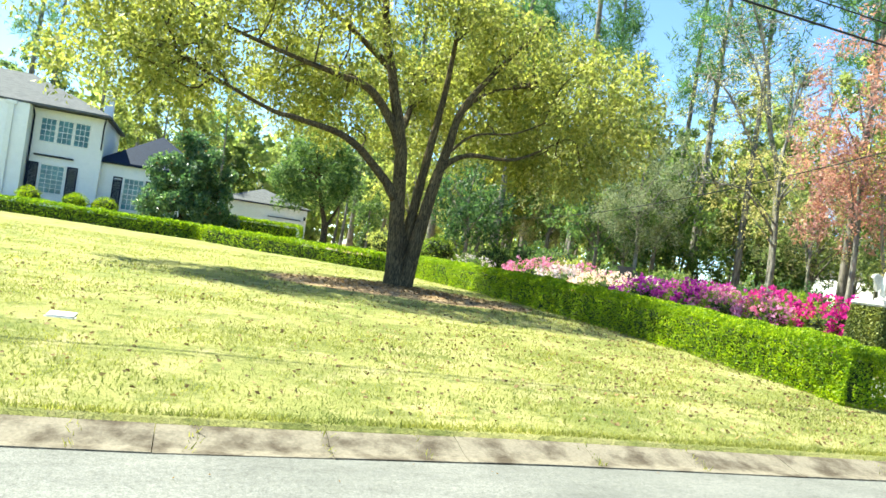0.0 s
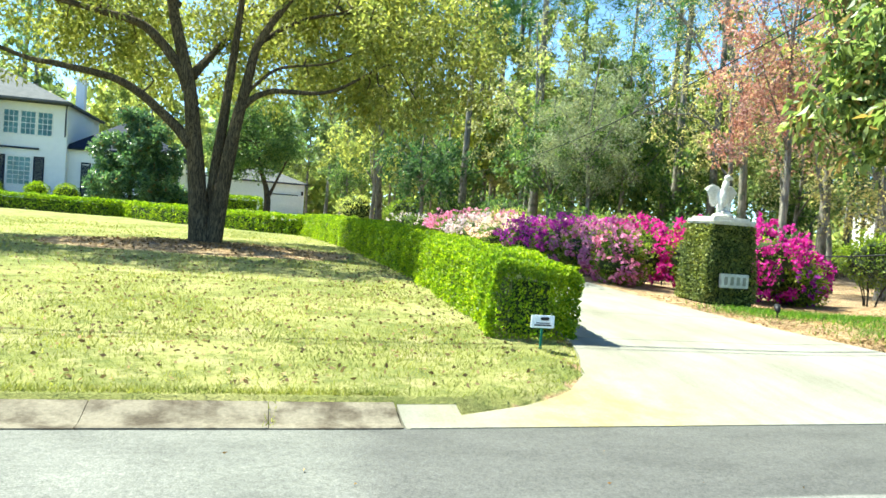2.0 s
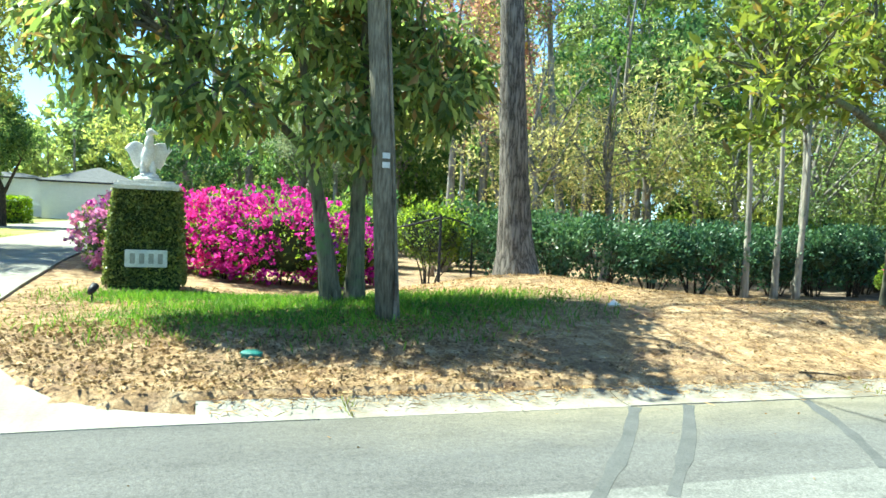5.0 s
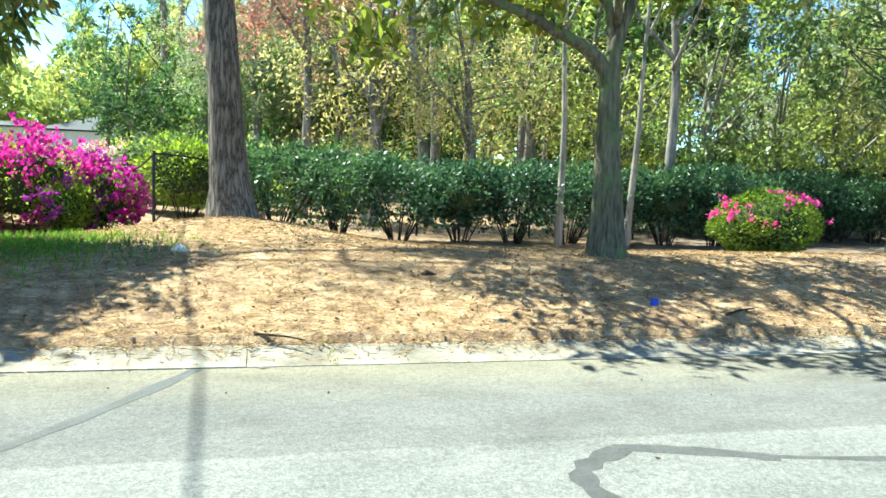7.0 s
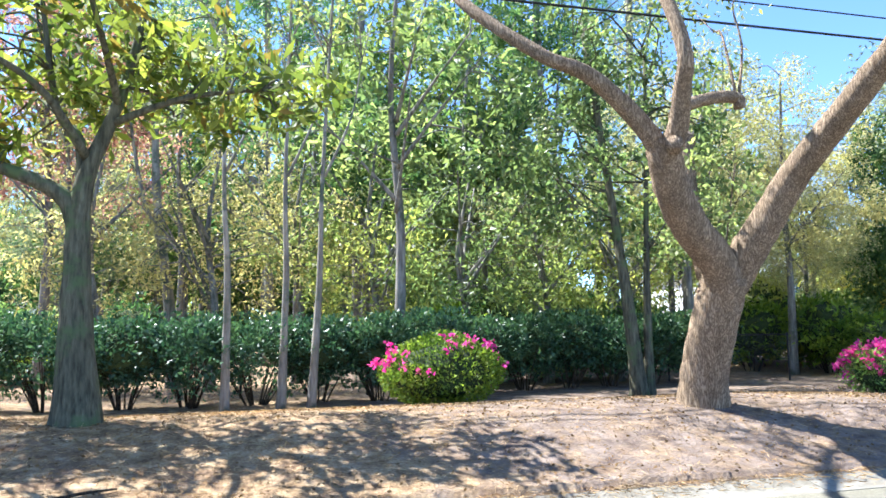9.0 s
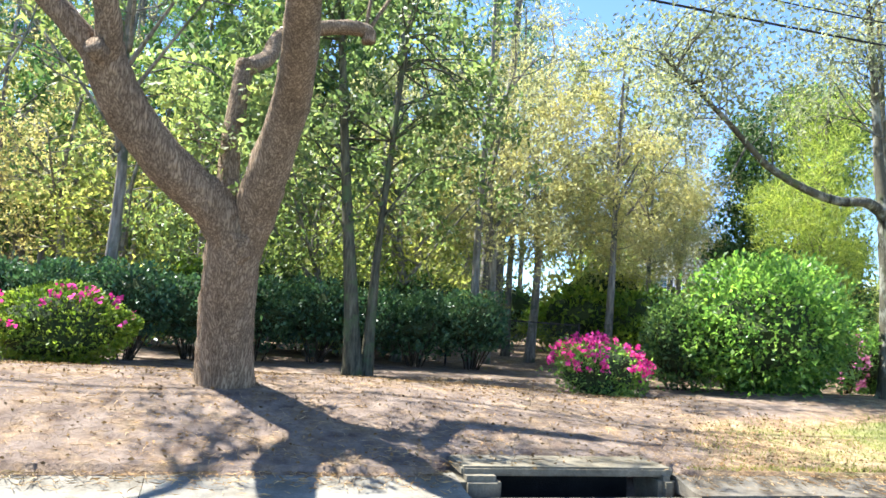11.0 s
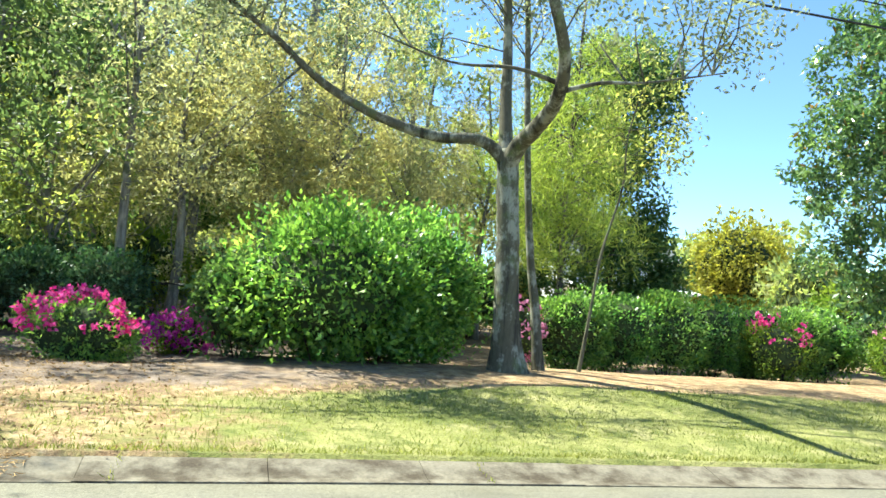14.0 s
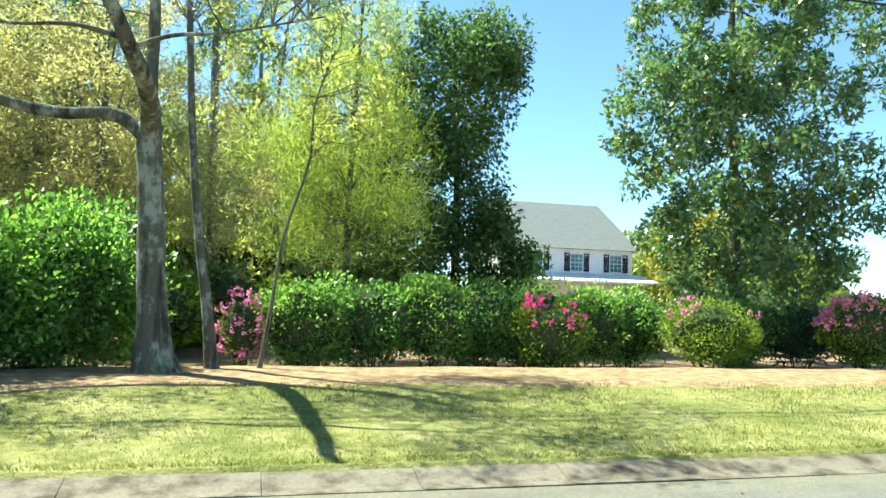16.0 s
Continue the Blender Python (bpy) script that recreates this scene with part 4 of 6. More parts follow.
tree("lawn_tree", "spreading three-stemmed shade tree in yellow-green spring leaf", T, [
    ([(5.46, 19.1, 0.35), (5.32, 19.1, 1.6), (5.14, 18.95, 3.1), (4.98, 18.8, 4.3), (4.56, 18.9, 5.85), (4.2, 19.2, 7.5), (4.0, 19.3, 9.2)], 0.27, 0.07, 0.35),
    ([(5.66, 19.1, 0.35), (5.88, 19.0, 2.0), (6.10, 18.9, 3.5), (6.30, 18.8, 4.5), (6.52, 18.8, 5.5), (7.2, 18.7, 6.6), (8.4, 18.5, 8.2)], 0.22, 0.05, 0.35),
    ([(5.55, 19.25, 0.8), (5.70, 19.2, 2.6), (5.88, 19.05, 4.5), (6.03, 18.9, 6.1), (6.2, 19.0, 8.6)], 0.18, 0.05),
    ([(5.08, 18.95, 2.9), (4.57, 18.9, 3.45), (3.53, 18.7, 4.19), (2.21, 18.5, 4.40), (1.4, 18.4, 4.5), (-0.6, 18.2, 5.2)], 0.15, 0.03),
    ([(4.98, 18.82, 4.2), (4.72, 18.8, 4.72), (3.94, 18.7, 5.52), (2.97, 18.6, 5.72), (1.68, 18.5, 5.92), (-0.6, 18.4, 6.4)], 0.17, 0.03),
    ([(6.08, 18.9, 3.5), (6.3, 18.8, 4.0), (6.92, 18.7, 4.36), (8.27, 18.7, 4.5), (9.6, 18.5, 5.3)], 0.12, 0.025),
    ([(6.25, 18.85, 4.2), (6.5, 18.9, 4.5), (7.06, 18.9, 4.97), (8.25, 18.9, 5.25), (9.4, 18.9, 5.9)], 0.06, 0.015),
    ([(4.6, 19.1, 6.2), (3.4, 19.6, 7.2), (2.0, 20.2, 8.2)], 0.11, 0.03),
    ([(5.0, 19.2, 4.6), (5.6, 20.6, 5.8), (6.0, 22.4, 7.0)], 0.13, 0.03),
    ([(6.5, 18.8, 5.5), (7.6, 19.6, 6.4), (9.2, 20.2, 7.0)], 0.08, 0.02)],
    M_BARK_SPREAD, crown, 0.6, 140, 0.14, M_LEAF_OAK, 0.45, (0, 0, -0.5), 1.0, 0.035, 150)

# ---- magnolia by the pole, with two stems ----
crown = lobed(310, [((17.2, 9.5, 4.2), (1.9, 1.3, 1.3)), ((15.7, 9.1, 3.4), (0.8, 0.8, 0.9)), ((18.7, 9.3, 4.0), (1.0, 1.0, 1.1)), ((16.7, 9.7, 5.4), (1.7, 1.2, 0.8)), ((16.5, 8.7, 2.65), (0.8, 0.6, 0.45)), ((18.0, 8.5, 2.6), (0.8, 0.6, 0.45)),
                    ((15.2, 9.3, 4.7), (0.5, 0.6, 0.6)), ((19.1, 8.7, 2.9), (0.5, 0.5, 0.5)), ((19.5, 9.3, 3.4), (0.6, 0.6, 0.7)), ((15.1, 9.5, 3.7), (0.6, 0.6, 0.7)), ((18.2, 8.15, 4.3), (0.55, 0.45, 0.45))], 0.35)
tree("magnolia", "twin-stemmed magnolia with glossy dark leaves down to head height", (18.2, 9.2, 0.46), [
    ([(18.1, 9.2, 0.2), (17.98, 9.2, 1.0), (17.86, 9.2, 1.7), (17.7, 9.2, 2.6), (17.5, 9.4, 5.0)], 0.145, 0.04, 0.6),
    ([(18.36, 9.28, 0.2), (18.36, 9.28, 1.6), (18.38, 9.28, 3.0), (18.4, 9.5, 5.2)], 0.13, 0.04, 0.6),
    ([(17.8, 9.2, 2.2), (17.0, 9.1, 2.9), (15.9, 9.1, 3.6)], 0.06, 0.02), ([(18.4, 9.3, 2.6), (18.9, 9.1, 3.2), (19.3, 8.9, 3.8)], 0.05, 0.02)],
    M_BARK_MAG, crown, 0.34, 38, 0.215, M_LEAF_MAG, 0.31, (0, 0, -0.75), 0.75, 0.03, 90)

# ---- big pine on its mound ----
# crown and side limbs are unseen, added overhead to dapple the straw
crown = lobed(44, [((21.4, 12.7, 8.3), (2.6, 1.5, 0.7)), ((18.4, 11.9, 8.7), (1.2, 0.6, 0.3)), ((20.2, 10.9, 8.5), (1.3, 0.5, 0.3)), ((21.0, 12.4, 10.2), (1.8, 1.6, 0.8))], 0.2)
tree("pine_tree", "thick-trunked old pine with deeply plated bark", (21.9, 12.3, 0.72), [
    ([(21.9, 12.3, 0.4), (21.78, 12.3, 2.0), (21.6, 12.3, 5.0), (21.5, 12.35, 7.4), (21.6, 12.4, 9.2), (21.5, 12.4, 10.8)], 0.34, 0.08, 0.6),
    ([(21.5, 12.35, 7.7), (20.2, 12.2, 8.3), (18.7, 11.9, 8.6), (17.6, 11.6, 8.7)], 0.09, 0.03), ([(21.5, 12.35, 7.9), (20.9, 11.6, 8.3), (20.0, 10.8, 8.5)], 0.08, 0.03)],
    M_BARK_PINE, crown, 0.5, 90, 0.32, M_NEEDLE, 0.10, (0, 0, 0.3), 0.8, 0.06, 40)

# ---- young magnolia with open branches ----
crown = lobed(185, [((26.4, 9.5, 4.7), (2.0, 1.4, 1.0)), ((25.0, 8.5, 3.9), (1.2, 1.1, 0.6)), ((27.9, 9.2, 4.5), (1.3, 1.1, 0.7)), ((23.7, 8.4, 3.6), (1.1, 0.9, 0.8)), ((28.6, 8.3, 4.2), (0.7, 0.8, 0.45)), ((24.4, 9.2, 4.7), (1.2, 1.0, 0.7)), ((24.9, 7.3, 4.3), (1.2, 0.8, 0.6)), ((26.5, 7.3, 5.0), (1.4, 0.9, 0.6)), ((23.4, 7.5, 4.4), (0.9, 0.8, 0.5))], 0.3)
tree("magnolia", "young magnolia with lichened trunk and open whorls of leaves", (26.62, 8.65, 0.45), [
    ([(26.62, 8.65, 0.2), (26.55, 8.68, 1.9), (26.54, 8.7, 2.8), (26.62, 8.7, 3.3), (26.84, 8.7, 3.9), (27.05, 8.6, 4.6), (27.2, 8.7, 5.6)], 0.175, 0.03, 1.0),
    ([(26.52, 8.7, 2.65), (26.38, 8.7, 2.95), (26.11, 8.65, 3.12), (25.72, 8.6, 3.26), (25.3, 8.5, 3.4), (24.4, 8.4, 3.6), (23.5, 8.4, 3.8)], 0.115, 0.03),
    ([(26.56, 8.7, 2.9), (26.5, 8.75, 3.6), (26.24, 8.8, 4.0), (26.0, 8.9, 5.4)], 0.085, 0.025),
    ([(26.8, 8.7, 3.8), (27.6, 8.5, 4.1), (28.6, 8.2, 4.2)], 0.05, 0.018), ([(26.6, 8.7, 3.4), (26.2, 8.0, 4.0), (25.4, 7.3, 4.3)], 0.06, 0.02), ([(26.9, 8.7, 4.0), (26.8, 7.9, 4.6), (26.7, 7.1, 5.1)], 0.05, 0.02)],
    M_BARK_MAG, crown, 0.34, 22, 0.26, M_LEAF_MAG_SUN, 0.28, (0, 0, 0.1), 0.7, 0.028, 90)

# ---- three slim saplings ----
for bx, by, lean, top in ((28.04, 13.7, -0.1, 9.6), (29.02, 13.9, 0.15, 10.0), (29.55, 13.8, 0.45, 9.8)):
    g = float(height(bx, by))
    crown = lobed(24, [((bx + lean, by, 9.0), (2.2, 1.9, 1.4)), ((bx + lean, by, 7.0), (1.2, 1.0, 1.0))], 0.2)
    tree("sapling", "slim pale-barked sapling with few leaves", (bx, by, g), [
        ([(bx, by, g - 0.2), (bx + lean * 0.25 + 0.03, by, 2.5), (bx + lean * 0.5 - 0.04, by, 4.5), (bx + lean, by, top)], 0.085, 0.02, 0.3),
        ([(bx + lean * 0.5, by, 4.4), (bx + lean * 0.5 + 0.5, by, 5.6), (bx + lean * 0.5 + 0.7, by, 6.8)], 0.03, 0.012)],
        M_BARK_PALE, crown, 0.35, 20, 0.14, M_LEAF_WOOD, 0.45, None, 1.0, 0.016, 36, "saplings by the clipped row")

# ---- pollarded oak with a wide fork ----
crown = lobed(56, [((30.8, 10.2, 7.2), (1.7, 1.4, 0.8)), ((33.4, 10.4, 8.2), (1.9, 1.5, 0.9)), ((35.4, 9.6, 7.4), (1.4, 1.3, 0.8))], 0.2)
oak = tree("oak_tree", "pruned oak with rugged bark and a wide three-limbed fork", (33.85, 8.3, 0.47), [
    ([(33.86, 8.35, 0.15), (33.82, 8.2, 0.9), (33.80, 7.9, 1.6), (33.80, 7.65, 2.15)], 0.31, 0.27, 0.85),
    ([(33.85, 7.75, 1.85), (33.62, 7.55, 2.25), (33.15, 7.35, 2.62), (32.80, 7.15, 3.0), (32.6, 6.98, 3.35), (32.55, 6.92, 3.55)], 0.24, 0.18),
    ([(32.62, 6.98, 3.3), (32.40, 6.92, 3.56), (32.02, 6.9, 3.92), (31.61, 6.9, 4.2), (31.1, 7.0, 4.42), (30.4, 7.8, 5.4), (30.4, 9.4, 7.2)], 0.135, 0.05),
    ([(32.56, 6.96, 3.3), (32.62, 6.75, 3.6), (32.56, 6.55, 3.95), (32.5, 6.4, 4.4), (32.5, 7.0, 5.6), (33.0, 9.0, 7.8)], 0.135, 0.05),
    ([(33.82, 7.85, 1.8), (33.95, 7.6, 2.2), (34.06, 7.25, 2.68), (34.16, 6.87, 3.16), (34.18, 6.4, 3.5), (34.14, 5.75, 3.9), (34.12, 5.2, 4.3), (34.2, 5.2, 4.9), (35.0, 7.8, 6.8)], 0.25, 0.09),
    ([(33.75, 8.2, 3.9), (34.0, 8.8, 4.25), (34.15, 9.0, 4.6), (34.75, 9.0, 4.82), (35.15, 9.0, 4.85), (35.2, 9.0, 4.7)], 0.10, 0.09),
    ([(33.7, 7.9, 2.1), (33.68, 8.1, 3.0), (33.75, 8.3, 4.0)], 0.12, 0.10),
    ([(32.56, 6.75, 3.4), (32.52, 6.66, 3.44)], 0.10, 0.09)],
    M_BARK_OAK, crown, 0.6, 40, 0.12, M_LEAF_OAK, 0.45, None, 1.0, 0.03, 60)
suckers = lobed(46, [((33.75, 8.0, 2.7), (0.5, 0.5, 0.55)), ((34.2, 7.9, 3.3), (0.5, 0.5, 0.7)), ((33.2, 7.7, 3.4), (0.4, 0.4, 0.5))], 0.2)
shoots = tree("sucker_shoots", "leafy shoots sprouting from the oak's fork", (33.85, 7.9, 2.1), [
    ([(33.82, 7.85, 2.0), (33.8, 8.0, 2.6), (33.7, 8.1, 3.4)], 0.02, 0.006), ([(33.9, 7.85, 2.0), (34.1, 7.95, 2.8), (34.3, 8.0, 3.6)], 0.018, 0.006)],
    M_BARK_OAK, suckers, 0.2, 26, 0.09, M_LEAF_WOOD, 0.5, None, 1.0, 0.008, 24, category="shoots")

for o in (oak, shoots):
    o.location.x += 0.1

# ---- twin trunks behind the clipped row ----
crown = lobed(180, [((36.9, 15.4, 5.6), (3.0, 2.4, 2.6)), ((38.8, 15.6, 5.0), (2.0, 1.8, 2.0)), ((35.2, 15.2, 5.0), (1.8, 1.8, 1.8)), ((37.2, 15.0, 8.0), (2.6, 2.2, 1.8))], 0.35)
twin = tree("broadleaf_tree", "two-stemmed tree with mossy bark and a full green crown", (36.9, 14.5, 0.12), [
    ([(36.86, 14.53, -0.1), (36.64, 14.53, 2.0), (36.42, 14.58, 3.8), (36.0, 14.9, 8.0)], 0.17, 0.06, 0.5),
    ([(37.1, 14.58, -0.1), (37.12, 14.58, 1.9), (37.2, 14.63, 3.5), (37.5, 14.9, 7.5)], 0.12, 0.04, 0.5)],
    M_BARK_MAG, crown, 0.42, 44, 0.17, M_LEAF_MID, 0.45, (0, 0, -0.3), 1.0, 0.03, 80)
twin.location.x -= 0.54
twin.location.y -= 0.68

# ---- tree on the second lawn ----
crown = lobed(128, [((47.6, 9.0, 5.7), (1.5, 1.2, 0.7)), ((42.75, 11.0, 6.3), (2.4, 2.0, 1.3)), ((46.15, 11.4, 7.8), (2.6, 2.2, 1.4)), ((41.05, 10.8, 5.8), (1.5, 1.5, 1.0))], 0.2)
smooth_tree = tree("lawn_tree", "smooth-barked spreading tree with long low limb and sparse buds", (46.27, 11.1, 0.36), [
    ([(46.33, 11.1, 0.1), (46.2, 11.1, 1.5), (46.15, 11.1, 2.5), (46.07, 11.1, 3.5), (46.05, 11.1, 4.0)], 0.215, 0.18, 1.3),
    ([(46.05, 11.1, 3.75), (45.77, 11.1, 4.0), (45.45, 11.08, 4.1), (44.75, 11.05, 4.05), (43.88, 11.0, 4.2), (43.12, 11.0, 4.5), (42.61, 10.9, 4.78), (42.15, 10.9, 5.15), (41.55, 10.8, 5.5), (40.55, 10.7, 6.1)], 0.125, 0.03),
    ([(46.05, 11.1, 3.7), (46.1, 10.8, 4.02), (46.13, 10.2, 4.2), (46.1, 9.6, 4.35), (46.01, 9.1, 4.55), (45.85, 8.7, 4.9), (45.5, 8.4, 5.5), (45.1, 8.5, 6.4)], 0.165, 0.06),
    ([(46.03, 11.15, 3.9), (46.01, 11.3, 4.8), (46, 11.4, 6.0), (45.85, 11.5, 8.2)], 0.135, 0.06),
    ([(46.03, 9.1, 4.5), (46.55, 8.9, 4.65), (47.15, 8.8, 4.72), (48.35, 8.6, 5.0)], 0.04, 0.01),
    ([(46.01, 9.1, 4.6), (45.35, 9.2, 4.75), (44.45, 9.4, 4.75), (43.35, 9.4, 5.0)], 0.04, 0.01),
    ([(42.55, 10.9, 4.8), (42.15, 10.7, 4.3), (41.95, 10.6, 4.1)], 0.025, 0.008)],
    M_BARK_SMOOTH, crown, 0.65, 110, 0.095, M_LEAF_BUD, 0.45, None, 1.0, 0.02, 190, reach=1.7)
smooth_tree.location.x += 0.1
smooth_tree.location.y += 0.25
g = float(height(47.2, 11.85))
tree("sapling", "slim mossy trunk close behind the spreading tree", (47.2, 11.85, g), [
    ([(47.2, 11.85, g - 0.2), (47.05, 11.88, 1.4), (46.89, 11.9, 2.4), (46.67, 11.9, 4.6), (46.45, 12.0, 8.5)], 0.105, 0.045, 0.4)],
    M_BARK_SMOOTH, lobed(30, [((46.55, 12.1, 7.4), (1.4, 1.3, 1.3))]), 0.4, 30, 0.10, M_LEAF_BUD, 0.45, None, 1.0, 0.014, 24)
tree("sapling", "thin leaning sapling trunk", (47.87, 11.75, g), [
    ([(47.87, 11.75, g - 0.2), (48.05, 11.75, 1.4), (48.2, 11.75, 2.5), (48.55, 11.78, 3.7), (48.6, 11.8, 4.6), (48.9, 11.9, 5.6)], 0.038, 0.012, 0.3)],
    M_BARK_MAG, lobed(34, [((48.9, 12.0, 5.0), (1.0, 1.0, 1.5))]), 0.35, 40, 0.10, M_LEAF_WOOD, 0.45, None, 1.0, 0.012, 20)

# ---- soft pine, dark evergreens and the far magnolia ----
crown = lobed(190, [((49.7, 17.0, 5.4), (1.9, 1.8, 2.2)), ((50.9, 17.2, 4.4), (1.1, 1.3, 1.2)), ((50.2, 17.2, 7.6), (1.3, 1.5, 1.7)), ((48.5, 16.8, 4.2), (1.4, 1.5, 1.4)), ((50.0, 16.2, 2.9), (2.0, 1.2, 0.9))], 0.3)
tree("soft_pine", "young pine with soft bright green needles", (49.9, 17.0, 0.1), [([(49.9, 17.0, -0.1), (49.9, 17.0, 4), (50.1, 17.0, 9.5)], 0.12, 0.03)],
     M_BARK_PINE, crown, 0.55, 110, 0.24, M_NEEDLE_SOFT, 0.08, (0, 0, 0.4), 0.8, 0.025, 80)
crown = lobed(330, [((53.0, 22.0, 4.2), (2.5, 2.4, 3.2)), ((53.4, 22.2, 8.0), (2.5, 2.4, 2.6)), ((54.9, 22.2, 9.6), (1.3, 1.3, 1.3)), ((55.2, 21.8, 2.9), (1.0, 1.2, 1.4)), ((56.3, 21.8, 2.6), (0.7, 0.8, 0.5))], 0.45)
tree("evergreen_tree", "dark glossy evergreen tree, leafy to the ground", (53.95, 22.0, 0.1), [([(53.95, 22, -0.1), (53.95, 22, 5), (53.75, 22.2, 10.5)], 0.2, 0.04)],
     M_BARK_LAWN, crown, 0.6, 100, 0.2, M_LEAF_DARK, 0.42, (0, 0, -0.3), 0.9, 0.035, 60)
crown = lobed(420, [((59.55, 16.0, 5.0), (3.2, 3.0, 3.0)), ((58.75, 15.8, 3.2), (1.5, 1.8, 1.6)), ((59.35, 15.8, 8.6), (2.6, 2.6, 2.6)), ((61.75, 16.0, 4.0), (2.4, 2.4, 2.4)), ((57.75, 15.6, 6.2), (1.7, 1.7, 1.7)), ((59.65, 16, 11.0), (1.8, 1.8, 1.8)), ((62.6, 16.2, 8.6), (2.2, 2.2, 2.6))], 0.5)
tree("magnolia", "tall broad magnolia, dark and glossy against the sky", (59.75, 16.0, 0.1), [([(59.75, 16, -0.1), (59.65, 16, 4), (59.55, 16, 12)], 0.22, 0.05)],
     M_BARK_MAG, crown, 0.42, 84, 0.19, M_LEAF_MAG_TALL, 0.42, (0, 0, -0.2), 0.9, 0.035, 90)
shrub("yellow_bush", "big round yellow-green tree beside the distant house", (85.65, 56.0, 0.1), 5.0, 4.5, 11.3, 0.4, M_LEAF_YEL, 9000, 0.4, blobs=14)

# ---- clipped hedge round the lawn ----


def hedge_run(name, label, line, width, top, n, leaf_mat=M_LEAF_BOX, size=0.055):
    """A clipped hedge along a line: a dark solid body coloured as inner shade, under a skin of small leaves that bulges
    a little.
    """
    p = smooth_path([(a, b2, 0) for a, b2 in line], 6)[:, :2]
    seg = np.linalg.norm(np.diff(p, axis=0), axis=1)
    s = np.concatenate([[0], np.cumsum(seg)])
    L = s[-1]
    mid = p[len(p) // 2]
    ob = thing(name, label, "hedge", (mid[0], mid[1], float(height(*mid))))
    c = np.array(ob.location)
    tan = unit(np.gradient(p, axis=0))

    def place(q, across):
        x0, y0 = np.interp(q, s, p[:, 0]), np.interp(q, s, p[:, 1])
        tx, ty = np.interp(q, s, tan[:, 0]), np.interp(q, s, tan[:, 1])
        return x0 - ty * across, y0 + tx * across, tx, ty

    areas = np.array([L * width * 1.2, L * top, L * top, width * top, width * top])
    side = RNG.choice(5, n, p=areas / areas.sum())
    u, v2 = RNG.uniform(0, 1, n), RNG.uniform(0, 1, n)
    q = np.where(side == 3, 0.0, np.where(side == 4, L, u ** 1.3 * L))
    ac = np.where(side == 1, -width / 2, np.where(side == 2, width / 2, (np.where(side == 0, v2, u) - 0.5) * width))
    hz = np.where(side == 0, top, v2 * top)
    x, y, tx, ty = place(q, ac)
    z0 = 0 * x
    nrm = np.select([(side == k)[:, None] for k in range(5)], [np.stack(a, -1) for a in ((z0, z0, z0 + 1), (ty, -tx, z0), (-ty, tx, z0), (-tx, -ty, z0), (tx, ty, z0))])
    bul = np.array([noise.noise((a * 1.1, b2 * 1.1, z * 1.4)) * 0.08 + noise.noise((a * 4.2, b2 * 4.2, z * 4.2)) * 0.07 for a, b2, z in zip(x, y, hz)])
    rim = np.minimum(np.minimum(q, L - q), width / 2 - np.abs(ac))
    hz = np.where(side == 0, hz - 0.12 * np.exp(-np.maximum(rim, 0) / 0.09), hz)
    inset = np.where(side > 0, -0.11 * np.exp(-(top - hz) / 0.11), 0)
    pos = np.stack([x, y, height(x, y) + hz], -1) + nrm * (bul + inset + -np.abs(RNG.normal(size=n)) * 0.05 + 0.02)[:, None]
    tagged(child("foliage", quads("foliage", leaves(pos - c, size, 0.6, nrm * 0.8 + (0, 0, 0.4), 1.2), leaf_mat), ob), kind="stuff")
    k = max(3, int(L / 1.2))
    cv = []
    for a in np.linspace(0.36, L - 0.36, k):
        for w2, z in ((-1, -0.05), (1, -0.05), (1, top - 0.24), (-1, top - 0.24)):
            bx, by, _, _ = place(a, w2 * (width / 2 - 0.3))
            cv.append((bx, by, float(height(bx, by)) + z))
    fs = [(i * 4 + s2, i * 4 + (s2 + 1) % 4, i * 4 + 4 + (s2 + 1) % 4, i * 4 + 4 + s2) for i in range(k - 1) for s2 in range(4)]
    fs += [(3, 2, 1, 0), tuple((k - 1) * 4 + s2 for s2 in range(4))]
    child("core", mesh_of("core", np.array(cv) - c, fs, M_INNER_SHADE), ob)
    return ob


hedge_run("boxwood_hedge", "bright clipped boxwood hedge running along the driveway", [(9.98, 8.15), (10.12, 11), (10.15, 15), (10.0, 20), (9.6, 25.5), (9.0, 29.0)], 1.08, 0.88, 125000, size=0.045)
hedge_run("boxwood_hedge", "clipped boxwood hedge in front of the house", [(8.7, 29.6), (6.6, 31.6), (4.0, 34.4), (0.9, 38.3)], 1.0, 0.78, 15000, size=0.085)
hedge_run("boxwood_hedge", "clipped boxwood hedge in front of the house", [(0.6, 38.5), (-5, 40.8), (-11, 42.4), (-18, 43.5)], 1.0, 0.78, 18000, size=0.1)
hedge_run("boxwood_hedge", "loose low hedge beside the garage court", [(1.0, 48.0), (4, 48.0), (7.0, 47.8)], 1.7, 1.5, 12000, M_LEAF_BOX, 0.12)

